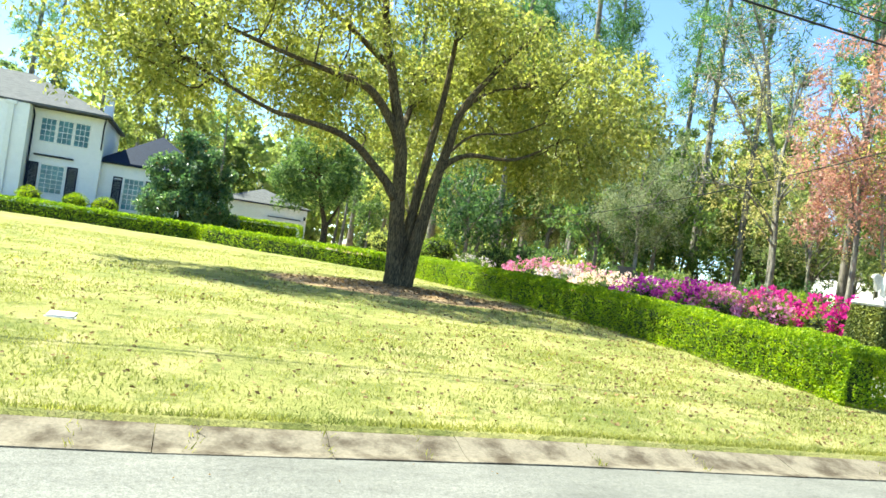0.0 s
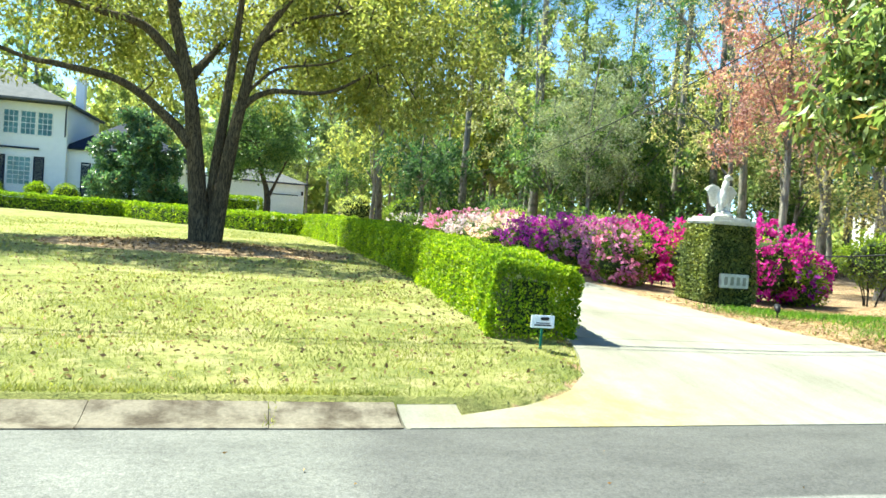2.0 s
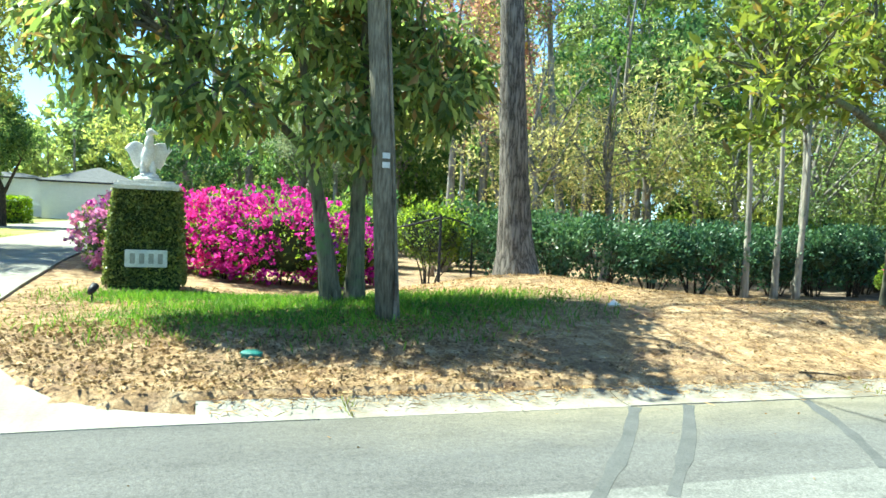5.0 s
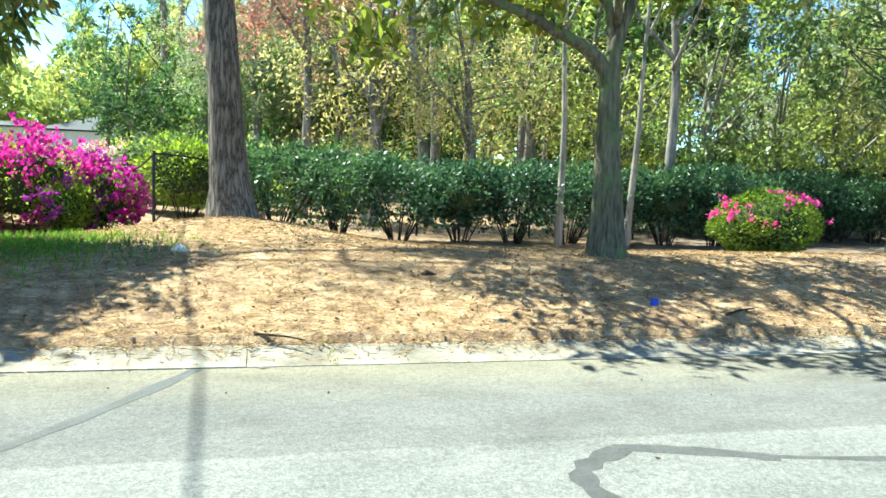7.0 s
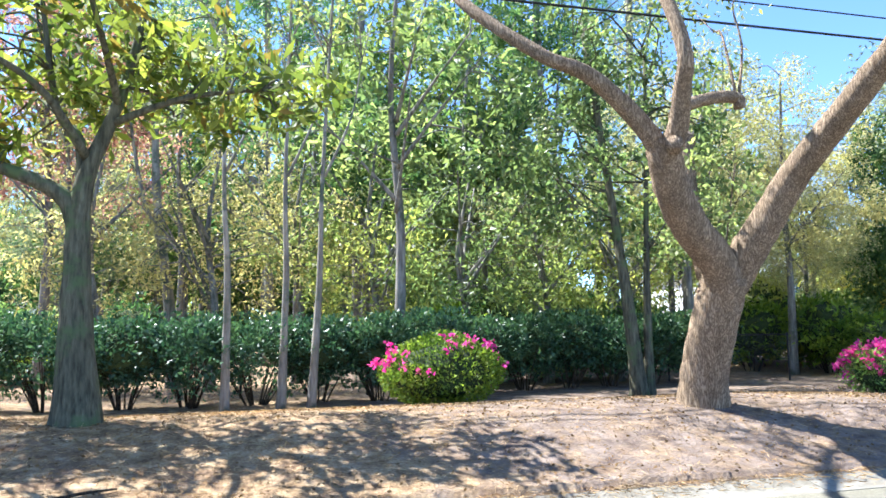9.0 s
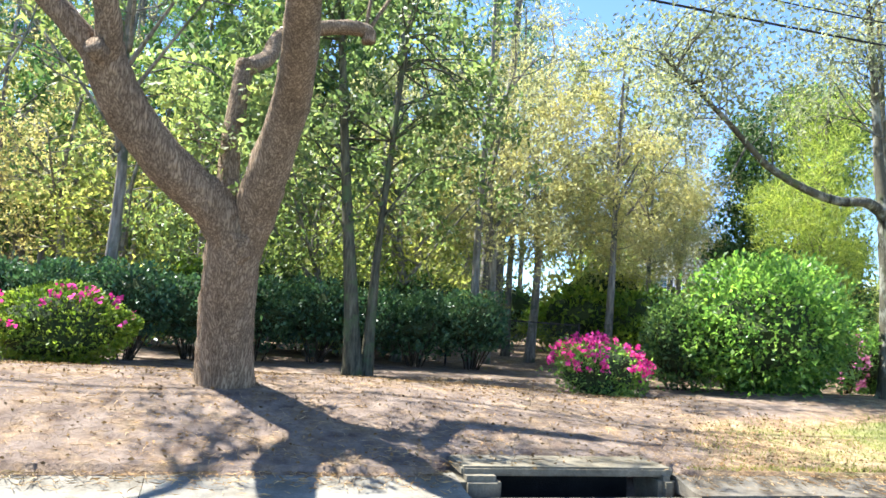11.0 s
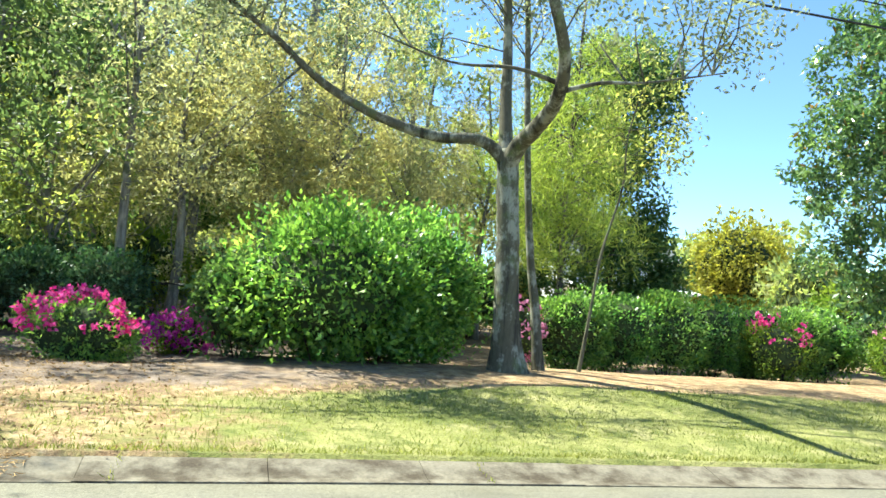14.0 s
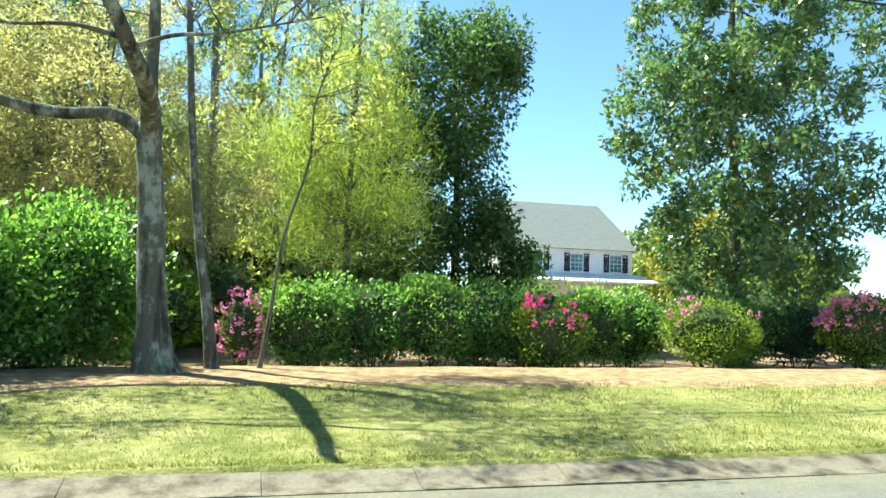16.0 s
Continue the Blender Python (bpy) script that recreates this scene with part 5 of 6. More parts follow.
for bx in (-9.3, -6.65, -4.95):
    shrub("box_ball", "round clipped boxwood ball before the house", (bx, 51.2, 0.68), 0.95, 0.9, 1.65, 0.05, M_LEAF_BOX, 2500, 0.1, blobs=3, stems=3, wild=0.0, group="clipped balls before the house")
crown = lobed(150, [((-0.1, 46, 2.2), (3.0, 2.4, 1.7)), ((-0.1, 46, 3.9), (2.5, 2.0, 1.6)), ((-0.2, 46, 5.6), (1.5, 1.3, 1.1))], 0.5)
tree("holly_bush", "broad cone-shaped dark evergreen before the house wing", (-0.4, 46.0, 0.6), [([(-0.4, 46, 0.3), (-0.4, 46, 3.0), (-0.3, 46, 6.0)], 0.14, 0.03)], M_BARK_LAWN, crown, 0.5, 170, 0.22, M_LEAF_MAG_TALL, 0.5, (0, 0, -0.2), 1.0, 0.03, 60, category="shrub")
crown = lobed(110, [((6.6, 41.2, 5.0), (2.3, 2.0, 1.9)), ((5.0, 41.0, 4.2), (1.3, 1.3, 1.2)), ((8.0, 41.0, 4.3), (1.0, 1.2, 1.1)), ((6.4, 41, 6.6), (1.6, 1.6, 1.0))], 0.3)
tree("court_tree", "small rounded tree beside the garage court", (7.2, 41.0, 0.6), [([(7.2, 41, 0.4), (7.2, 41, 2.2), (6.8, 41, 3.6), (6.4, 41, 5.5)], 0.24, 0.05, 0.3), ([(7.2, 41, 2.0), (7.7, 41, 3.2), (8.3, 41, 4.6)], 0.11, 0.03)],
     M_BARK_LAWN, crown, 0.55, 130, 0.17, M_LEAF_DARK, 0.45, None, 1.0, 0.03, 50)

# ---- azalea bank along the drive ----
BANK = [(18.0, 15.0, 1.4, 1.1, 1.75, M_FLOWER_MAG, "magenta", 4200), (17.0, 15.7, 0.9, 0.9, 1.7, M_FLOWER_MAG, "magenta", 1800), (19.4, 15.3, 0.75, 0.8, 1.35, M_FLOWER_MAG, "magenta", 1900), (18.9, 14.5, 0.6, 0.6, 0.95, M_FLOWER_PUR, "purple", 1000),
        (14.9, 15.8, 0.75, 0.8, 1.3, M_FLOWER_PINK, "pink", 1500), (16.0, 16.8, 1.0, 0.9, 1.55, M_FLOWER_MAG, "magenta", 1900), (15.0, 17.7, 0.9, 0.8, 1.35, M_FLOWER_PINK, "pink", 1500), (14.9, 19.2, 1.0, 0.9, 1.4, M_FLOWER_PUR, "purple", 2200), (16.6, 19.6, 1.2, 1.0, 1.55, M_FLOWER_PUR, "purple", 2100),
        (15.0, 21.4, 1.1, 1.1, 1.35, M_FLOWER_PUR, "purple", 2000), (17.2, 22.6, 1.3, 1.2, 1.5, M_FLOWER_PUR, "purple", 1700), (15.0, 24.2, 1.2, 1.2, 1.3, M_FLOWER_PALE, "pale", 2000), (17.2, 25.4, 1.3, 1.2, 1.5, M_FLOWER_PALE, "pale", 1700), (14.9, 27.0, 1.2, 1.2, 1.35, M_FLOWER_PALE, "pale pink", 2000),
        (16.8, 28.4, 1.3, 1.2, 1.55, M_FLOWER_PINK, "pink", 1800), (14.9, 30.0, 1.3, 1.3, 1.45, M_FLOWER_PINK, "pink", 1700), (16.9, 32.0, 1.3, 1.2, 1.6, M_FLOWER_PINK, "pink", 1500)]
for ax, ay, rx2, ry2, h2, fm, tone, nf in BANK:
    shrub("azalea_bush", f"azalea bush covered in {tone} blossom beside the driveway", (ax, ay, float(height(ax, ay)) - 0.02), rx2, ry2, h2, -0.06, M_LEAF_AZA, 3000, 0.075, fm, nf, 0.1, group="azalea bank", category="azalea", blobs=8, wild=0.12, patchy=0.45 if fm is not M_FLOWER_MAG else 0.36, flower_size=0.085)
shrub("white_azalea", "grey-green bush with few white flowers at the drive's end", (13.9, 35.0, 0.58), 1.2, 1.2, 1.3, 0.1, M_LEAF_AZA, 2500, 0.1, M_FLOWER_PALE, 500, 0.3, group="azalea bank", category="azalea")

# ---- bushes along the road ----
shrub("azalea_bush", "mounded green azalea with a few pink flowers on top", (31.57, 12.15, 0.17), 1.28, 1.0, 1.36, -0.12, M_LEAF_AZA, 9500, 0.07, M_FLOWER_HOT, 560, 0.5, category="azalea", patchy=0.45, front=0.1, wild=0.0, blobs=5, fill=0.78)
shrub("azalea_bush", "small azalea crowned with bright pink flowers", (39.98, 11.25, 0.14), 0.92, 0.8, 1.06, -0.12, M_LEAF_SHRUB, 4600, 0.07, M_FLOWER_HOT, 1150, 0.55, category="azalea", patchy=0.4, wild=0.05)
shrub("azalea_bush", "small purple-flowered azalea in the shade", (41.25, 12.8, 0.2), 0.6, 0.45, 0.74, -0.12, M_LEAF_AZA, 1300, 0.07, M_FLOWER_PUR, 1200, 0.3, category="azalea")
shrub("laurel_bush", "huge rounded glossy green shrub", (43.5, 11.6, 0.3), 1.7, 1.5, 2.5, -0.15, M_LEAF_LAUREL, 15000, 0.115, blobs=20, core=True, wild=0.12)
shrub("laurel_bush", "huge rounded glossy green shrub", (44.75, 12.6, 0.2), 1.6, 1.4, 2.8, -0.15, M_LEAF_LAUREL, 12000, 0.115, blobs=18, wild=0.12)
shrub("laurel_bush", "dark evergreen shrub beside the great green one", (42.2, 12.1, 0.25), 1.0, 0.85, 2.0, -0.15, M_LEAF_DARK, 5000, 0.10, blobs=8)
for bx, by, rx2, h2, lm in ((48.75, 13.9, 1.0, 1.85, M_LEAF_SHRUB), (50.05, 14.1, 1.1, 1.88, M_LEAF_LAUREL), (51.3, 14.2, 1.05, 1.9, M_LEAF_SHRUB), (52.5, 14.35, 1.05, 1.92, M_LEAF_LAUREL), (53.65, 14.5, 1.1, 1.94, M_LEAF_SHRUB), (54.9, 14.6, 1.05, 1.94, M_LEAF_SHRUB), (56.0, 14.8, 1.0, 1.9, M_LEAF_LAUREL), (58.75, 14.8, 1.25, 1.8, M_LEAF_SHRUB), (60.5, 14.8, 1.25, 1.8, M_LEAF_CAM), (62.4, 14.7, 1.25, 1.75, M_LEAF_SHRUB), (64.3, 14.5, 1.25, 1.75, M_LEAF_SHRUB)):
    shrub("hedge_shrub", "leafy shrub grown into a loose hedge behind the lawn", (bx, by, float(height(bx, by))), rx2 * 1.12, 0.85, h2, -0.12, lm, 5600, 0.095, blobs=10, flat=0.2, group="loose hedge")
shrub("azalea_bush", "pink azalea half grown into the loose hedge", (53.55, 13.5, 0.2), 0.95, 0.65, 1.45, -0.12, M_LEAF_AZA, 2600, 0.07, M_FLOWER_HOT, 560, 0.62, category="azalea", patchy=0.5)
shrub("azalea_bush", "sparse pink azalea behind slim trunks", (47.6, 13.7, 0.2), 0.45, 0.45, 1.4, -0.12, M_LEAF_AZA, 800, 0.07, M_FLOWER_PINK, 600, 0.2, category="azalea")
shrub("azalea_bush", "round clipped azalea with a few pink flowers", (56.85, 13.0, 0.3), 1.3, 0.95, 1.52, -0.12, M_LEAF_AZA, 6500, 0.07, M_FLOWER_PINK, 160, 0.6, category="azalea", patchy=0.6, blobs=4, wild=0.0)
shrub("azalea_bush", "round clipped azalea crowned with pink flowers", (60.75, 12.9, 0.3), 1.3, 1.0, 1.7, -0.12, M_LEAF_AZA, 6500, 0.07, M_FLOWER_PINK, 1500, 0.55, category="azalea", patchy=0.35, blobs=4, wild=0.0)

# clipped camellia row
kinds = [shrub("camellia_shrub", "dark glossy camellia in a clipped row, bare-legged", (29.8 + i * 1.2, 14.75, float(height(29.8 + i * 1.2, 14.75))), 1.05, 0.78, 1.70 + 0.08 * i, 0.26, M_LEAF_CAM, 3900, 0.10, stems=12, blobs=11, wild=0.16, flat=0.22, group="camellia row") for i in range(3)]
airy = shrub("camellia_shrub", "thin open camellia on bare pale stems in the clipped row", (22.6, 14.6, float(height(22.6, 14.6))), 1.28, 0.85, 1.76, 0.2, M_LEAF_CAM, 3000, 0.10, stems=18, blobs=11, wild=0.2, flat=0.1, group="camellia row", core=False)
for i in (1, 2, 4, 5):
    copy_thing(airy, pose(22.6 + i * 1.2, 14.6, float(height(22.6 + i * 1.2, 14.6)), 0, 0, 70 * i))
for i in [3] + list(range(9, 15)):
    bx = 22.6 + i * 1.2 + RNG.uniform(-0.1, 0.1)
    by = 14.65 + 1.7 * step(31, 36, bx) + RNG.uniform(-0.1, 0.1)
    o = copy_thing(kinds[i % 3], pose(bx, by, float(height(bx, by)), 0, 0, RNG.choice([0, 180]) + RNG.uniform(-15, 15)))
shrub("camellia_shrub", "olive green shrub at the end of the clipped row", (20.95, 14.6, 0.35), 0.9, 0.75, 1.74, 0.25, M_LEAF_AZA, 4200, 0.085, category="shrub")

# ---- woodland behind ----


def wood_pine(at, h, r, label):
    b = np.array(at)
    c = lobed(80, [(b + (0, 0, h * 0.72), (2.3, 2.3, h * 0.2)), (b + (0.5, 0, h * 0.93), (1.6, 1.6, h * 0.08))], 0.2)
    return tree("woodland_pine", label, at, pine_limbs(at, h, r, 0.4), M_BARK_WOOD, c, 0.7, 40, 0.5, M_NEEDLE, 0.11, (0, 0, 0.3), 0.9, 0.05, 22, "woodland trees", far=True)


def wood_broad(at, h, mat, label, per=34, size=0.22, dense=100, low=0.25, width=2.6, clump=0.5):
    b = np.array(at)
    c = lobed(dense, [(b + (0, 0, h * (0.55 + low / 2)), (width, width, h * 0.42 * (1 - low * 0.5))), (b + (width * 0.7, 0.4, h * 0.55), (width * 0.6, width * 0.6, h * 0.22)), (b + (-width * 0.7, -0.3, h * 0.5), (width * 0.6, width * 0.6, h * 0.2))], 0.2)
    c = c[c[:, 2] > at[2] + h * low * 0.8]
    lm = [([b - (0, 0, 0.2), b + (0.1, 0, h * 0.3), b + (-0.1, 0.1, h * 0.6), b + (0.2, 0, h * 0.95)], 0.15, 0.03, 0.3)]
    for i in range(5):
        a = RNG.uniform(0, 6.28)
        z = h * RNG.uniform(0.3, 0.6)
        lm.append(([b + (0, 0, z), b + (0.8 * np.cos(a), 0.8 * np.sin(a), z + 0.9), b + (2.0 * np.cos(a), 2.0 * np.sin(a), z + 2.2)], 0.06, 0.015))
    return tree("woodland_tree", label, at, lm, M_BARK_WOOD, c, clump, per, size, mat, 0.45, (0, 0, -0.3), 1.0, 0.025, 26, "woodland trees", far=True)


def spread(kinds, spots, smin=0.85, smax=1.2):
    for i, (px, py) in enumerate(spots):
        s = RNG.uniform(smin, smax)
        o = copy_thing(kinds[i % len(kinds)], pose(px, py, float(height(px, py)), 0, 0, RNG.uniform(0, 360)))
        o.scale = (s, s, s * RNG.uniform(0.9, 1.15))


g0 = lambda x, y: (x, y, float(height(x, y)))
pines = [wood_pine(g0(19.0, 44.5), 24, 0.26, "tall straight pine with a high crown"), wood_pine(g0(23.3, 51.9), 26, 0.3, "tall straight pine with a high crown"), wood_pine(g0(21.2, 49.7), 22, 0.22, "tall slim pine with a high crown")]
greens = [wood_broad(g0(13.6, 46.0), 9.5, M_LEAF_WOOD, "woodland tree in fresh green leaf"), wood_broad(g0(32.0, 21.0), 8.0, M_LEAF_WOOD, "woodland tree in fresh green leaf", dense=95, low=0.28), wood_broad(g0(36.0, 24.0), 10.0, M_LEAF_WOOD, "woodland tree in fresh green leaf", low=0.32)]
darks = [wood_broad(g0(15.6, 41.0), 7.5, M_LEAF_DARK, "dark evergreen woodland tree", low=0.08, width=2.2), wood_broad(g0(24.5, 38.0), 8.5, M_LEAF_DARK, "dark evergreen woodland tree", low=0.1, width=2.4)]
buds = [wood_broad(g0(26.2, 28.0), 13.0, M_LEAF_BUD, "woodland tree just coming into bud", per=30, size=0.12, dense=130, low=0.3, width=3.0), wood_broad(g0(42.5, 20.0), 10.0, M_LEAF_BUD, "woodland tree just coming into bud", per=120, size=0.095, dense=150, low=0.2)]
wood_broad(g0(23.4, 21.0), 13.0, M_LEAF_RED, "slender tree in red spring bud", per=60, size=0.13, dense=190, low=0.2, width=2.6)
g = float(height(26.6, 20))
tree("pale_trunk_tree", "pale smooth trunk leaning among the woodland", (26.7, 20.0, g), [([(26.75, 20, g - 0.2), (26.6, 20, 2.0), (26.2, 20, 5.0), (26.0, 20.2, 9.0)], 0.2, 0.07, 0.3), ([(26.4, 20, 3.6), (25.8, 20.2, 5.2), (25.3, 20.3, 8.0)], 0.09, 0.03)],
     M_BARK_PALE, lobed(60, [((25.8, 20, 8.6), (2.4, 2.2, 1.8))]), 0.55, 40, 0.15, M_LEAF_WOOD, 0.45, None, 1.0, 0.025, 50)
g = float(height(24.7, 20.5))
tree("pale_trunk_tree", "thin leaning pale trunk among the woodland", (24.95, 20.5, g), [([(25.1, 20.5, g - 0.2), (24.85, 20.5, 2.2), (24.2, 20.5, 4.3), (23.8, 20.6, 7.5)], 0.11, 0.04, 0.3)],
     M_BARK_PALE, lobed(30, [((23.8, 20.6, 7.2), (1.5, 1.5, 1.3))]), 0.5, 36, 0.14, M_LEAF_WOOD, 0.45, None, 1.0, 0.02, 26)
tree("bare_tree", "tall spreading tree, nearly bare, with pale swelling buds", (29.6, 31.5, 0.3), [
    ([(29.6, 31.5, 0.0), (29.5, 31.5, 4.0), (29.1, 31.5, 8.4), (28.1, 31.4, 10.7), (27.2, 31.3, 14.1), (25.6, 31.2, 17.0)], 0.24, 0.05, 0.3),
    ([(29.2, 31.5, 7.4), (27.6, 31.6, 9.3), (25.4, 31.5, 11.9), (23.6, 31.2, 12.6)], 0.12, 0.03), ([(29.4, 31.5, 5.2), (28.0, 31.2, 6.4), (26.2, 31.0, 7.3), (22.8, 30.6, 7.0)], 0.11, 0.025),
    ([(28.9, 31.5, 8.8), (29.8, 31.8, 11.0), (30.6, 32.0, 15.0)], 0.11, 0.03), ([(28.1, 31.4, 10.6), (26.4, 31.0, 13.4), (24.2, 30.8, 15.6)], 0.08, 0.02), ([(29.2, 31.5, 7.8), (30.8, 31.6, 9.6), (32.4, 31.6, 12.6)], 0.09, 0.02)],
    M_BARK_PALE, lobed(230, [((26.5, 31.3, 14.5), (4.2, 2.6, 3.2)), ((24.2, 31.0, 11.0), (2.6, 2.2, 2.4)), ((30.8, 31.8, 13.5), (2.6, 2.2, 3.0)), ((25.0, 30.8, 7.6), (2.4, 1.8, 1.4))], 0.2), 0.5, 12, 0.12, M_LEAF_BUD, 0.45, None, 1.0, 0.035, 230)
unders = [shrub("understory_bush", "loose green undergrowth at the wood's edge", g0(22.0, 30.0), 1.7, 1.5, 2.6, 0.05, M_LEAF_WOOD, 2400, 0.16, core=True, group="undergrowth", far=True), shrub("understory_bush", "dark evergreen undergrowth at the wood's edge", g0(18.6, 35.0), 1.8, 1.6, 2.8, 0.05, M_LEAF_DARK, 2400, 0.17, group="undergrowth", far=True),
          shrub("understory_bush", "olive undergrowth at the wood's edge", g0(19.5, 27.0), 1.4, 1.3, 2.0, 0.05, M_LEAF_AZA, 2200, 0.14, group="undergrowth", far=True)]
talls = [wood_broad(g0(12.0, 60.0), 15.0, M_LEAF_WOOD, "tall woodland tree in fresh green leaf", per=44, size=0.32, dense=165, low=0.22, width=3.6)]
spread(talls, [(18, 58), (25, 62), (31, 55), (36, 64), (-3, 72), (-14, 72), (-22, 70), (4, 96), (12, 84), (20, 76), (42, 56), (28, 72), (46, 62), (-10, 96), (15.5, 98), (-30, 84), (52, 56), (22, 50), (27, 66), (16, 74), (33, 70), (38, 50), (24, 84), (40, 76), (24, 41), (38, 34), (35, 41), (41, 45), (45.5, 49), (33, 47)], 0.85, 1.15)
spread(pines, [(-18, 68), (-12, 70), (-8, 69), (14, 66), (17, 52), (20.5, 56), (26, 55), (15.5, 56), (27, 46), (31, 40), (35, 48), (40, 36), (24.5, 58), (46, 34), (33, 30), (29, 62), (11, 92), (3, 90), (-6, 84), (-16, 80), (18, 70), (38, 60), (48, 52), (52, 44), (44, 27), (39.2, 25), (58, 66), (-24, 74), (22, 40), (29.5, 34)])
spread(greens, [(11.5, 88), (18, 62), (28, 52), (22, 66), (34, 33), (48.5, 26), (43, 38), (50, 32), (34, 56), (0, 92), (-12, 90), (16, 84), (36.2, 26), (47, 40), (54, 36)])
spread(unders, [(77.15, 38), (81.15, 41), (75.65, 33), (85.15, 46), (91.15, 50), (73.15, 30)], 1.6, 2.2)
spread(darks, [(-2, 68), (-16, 66), (18.5, 46.5), (21, 35), (28, 41), (13.2, 56), (31.5, 40), (26, 37), (40, 44), (23, 45), (37.5, 38), (16, 68), (8, 98), (46, 46)], 0.8, 1.3)
spread(buds, [(30.5, 30), (44.15, 18.5), (39.65, 16.8), (24, 47), (35, 42), (46.65, 20.5), (42.75, 22.5), (50.15, 24), (20.5, 37), (22.0, 33), (18.4, 52)], 0.7, 1.1)
spread(unders, [(36, 19), (38.5, 18.2), (46, 17), (21, 25), (20.5, 32), (23, 34), (25, 31), (17.6, 41), (16, 47), (13.2, 50), (20, 41), (46, 26), (28.5, 37), (32, 38), (37, 33), (41, 30), (14.6, 60), (48, 28), (52, 26), (46, 30), (50, 33), (55, 38), (38, 29), (35, 25.6), (33.4, 24.2), (37, 28), (40.5, 31), (42, 33.5), (44, 36), (47, 37), (58, 26), (64, 24), (67, 20), (17.8, 31.5), (62.5, 19)], 0.7, 1.25)
for px, py, ph in ((35.4, 22.5, 12.5), (32.6, 26.5, 13.5), (30.6, 23.0, 11.0)):
    wood_broad(g0(px, py), ph, M_LEAF_DARK, "dark glossy woodland tree in full leaf", per=56, size=0.2, dense=80, low=0.3, width=2.6, clump=0.42)
for px, py, ph in ((33.6, 17.4, 5.4), (35.9, 17.6, 5.0), (38.0, 17.8, 5.6), (31.6, 18.4, 5.0)):
    wood_broad(g0(px, py), ph, M_LEAF_MID, "low leafy tree at the wood's edge", per=26, size=0.13, dense=90, low=0.1, width=1.7)
wood_broad(g0(31.6, 15.9), 11.5, M_LEAF_MID, "tall-crowned tree in leaf behind the clipped row", per=26, low=0.55, dense=90)
spread(unders, [(32.4, 18.2), (34.6, 18.8)], 0.8, 1.1)
for px, py, ph in ((36.5, 24.5, 13.0), (40.5, 26.5, 14.0), (33.6, 27.0, 13.5)):
    wood_broad(g0(px, py), ph, M_LEAF_DARK, "tall dark evergreen standing in the wood", per=44, size=0.22, dense=120, low=0.5, width=2.2)
spread(unders, [(46.2, 22.8), (48.4, 26.0), (44.2, 20.4), (41.5, 28), (44, 33), (39.5, 24), (47.5, 24.5), (50.5, 29), (52.5, 33), ], 1.1, 1.35)
spread([unders[0], unders[2]], [(46.8, 20), (48.5, 22), (50, 24.5), (45.4, 18.4), (36.8, 18.4), (33.2, 17.6)], 0.9, 1.2)
wood_broad(g0(40.6, 18.6), 8.0, M_LEAF_BUD, "low woodland tree in pale yellow bud", per=80, size=0.11, dense=130, low=0.06, width=2.5)
wood_broad(g0(38.2, 21.5), 9.0, M_LEAF_BUD, "low woodland tree in pale yellow bud", per=80, size=0.12, dense=130, low=0.08, width=2.6)
for px, py, ph in ((27.6, 19.0, 6.5), (25.0, 18.4, 6.0), (29.8, 20.4, 6.5)):
    wood_broad(g0(px, py), ph, M_LEAF_BUD, "low bare tree in pale tan bud", per=36, size=0.10, dense=90, low=0.15, width=2.2)
spread([unders[2], unders[1]], [(19.5, 22), (21.5, 23.5), (23.6, 22), (25.2, 24.5), (22.2, 27), (18.6, 25.6), (20.4, 20.6)], 0.8, 1.05)


# far woods: one mass of leaves behind everything
n_far = 42000
fx = RNG.uniform(-70, 130, n_far)
fy = RNG.uniform(92, 120, n_far)
gap = 0.15 + 0.85 * (1 - step(64, 72, fx) * (1 - step(94, 104, fx)))
top = (13 + 7 * np.array([noise.noise((a * 0.09, 0.4, 0.0)) for a in fx]) + 4 * np.array([noise.noise((a * 0.4, 1.4, 0.0)) for a in fx])) * gap
fz = 0.5 + RNG.uniform(0, 1, n_far) ** 0.8 * np.maximum(top, 2)
far = quads("far_woods", leaves(np.stack([fx, fy, fz], -1), 1.1, 0.8, far=True), M_LEAF_WOOD)
solid("far_woods", far, "distant belt of green woodland", "woods", "stuff")

# ---- gate pier with the stone eagle ----
pier = thing("gate_pier", "ivy-covered gate pier with a white capstone and pale plaque", "gate pier", (15.68, 13.05, 0.36))
PB = np.array((15.68, 13.05, 0.36))
# block under the ivy, its dark colour painting the shade between leaves
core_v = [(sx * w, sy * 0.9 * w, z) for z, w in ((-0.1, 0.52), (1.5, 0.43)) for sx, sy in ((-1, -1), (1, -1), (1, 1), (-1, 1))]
child("core", mesh_of("core", core_v, [(3, 2, 1, 0), (4, 5, 6, 7)] + [(i, (i + 1) % 4, (i + 1) % 4 + 4, i + 4) for i in range(4)], M_INNER_SHADE), pier)
n = 15000
u, z = RNG.uniform(-1, 1, n), RNG.uniform(0, 1.5, n)
w = 0.58 - 0.10 * z / 1.5
face = RNG.integers(0, 4, n)
nr = np.array([(0, -1, 0), (1, 0, 0), (0, 1, 0), (-1, 0, 0)])[face].astype(float)
p = np.where((face % 2 == 0)[:, None], np.stack([u * w, nr[:, 1] * w * 0.9, z], -1), np.stack([nr[:, 0] * w, u * w * 0.9, z], -1))
p += nr * (0.02 * RNG.normal(size=n) + 0.03 * np.array([noise.noise((a * 3, b2 * 3, c * 3)) for a, b2, c in p]))[:, None]
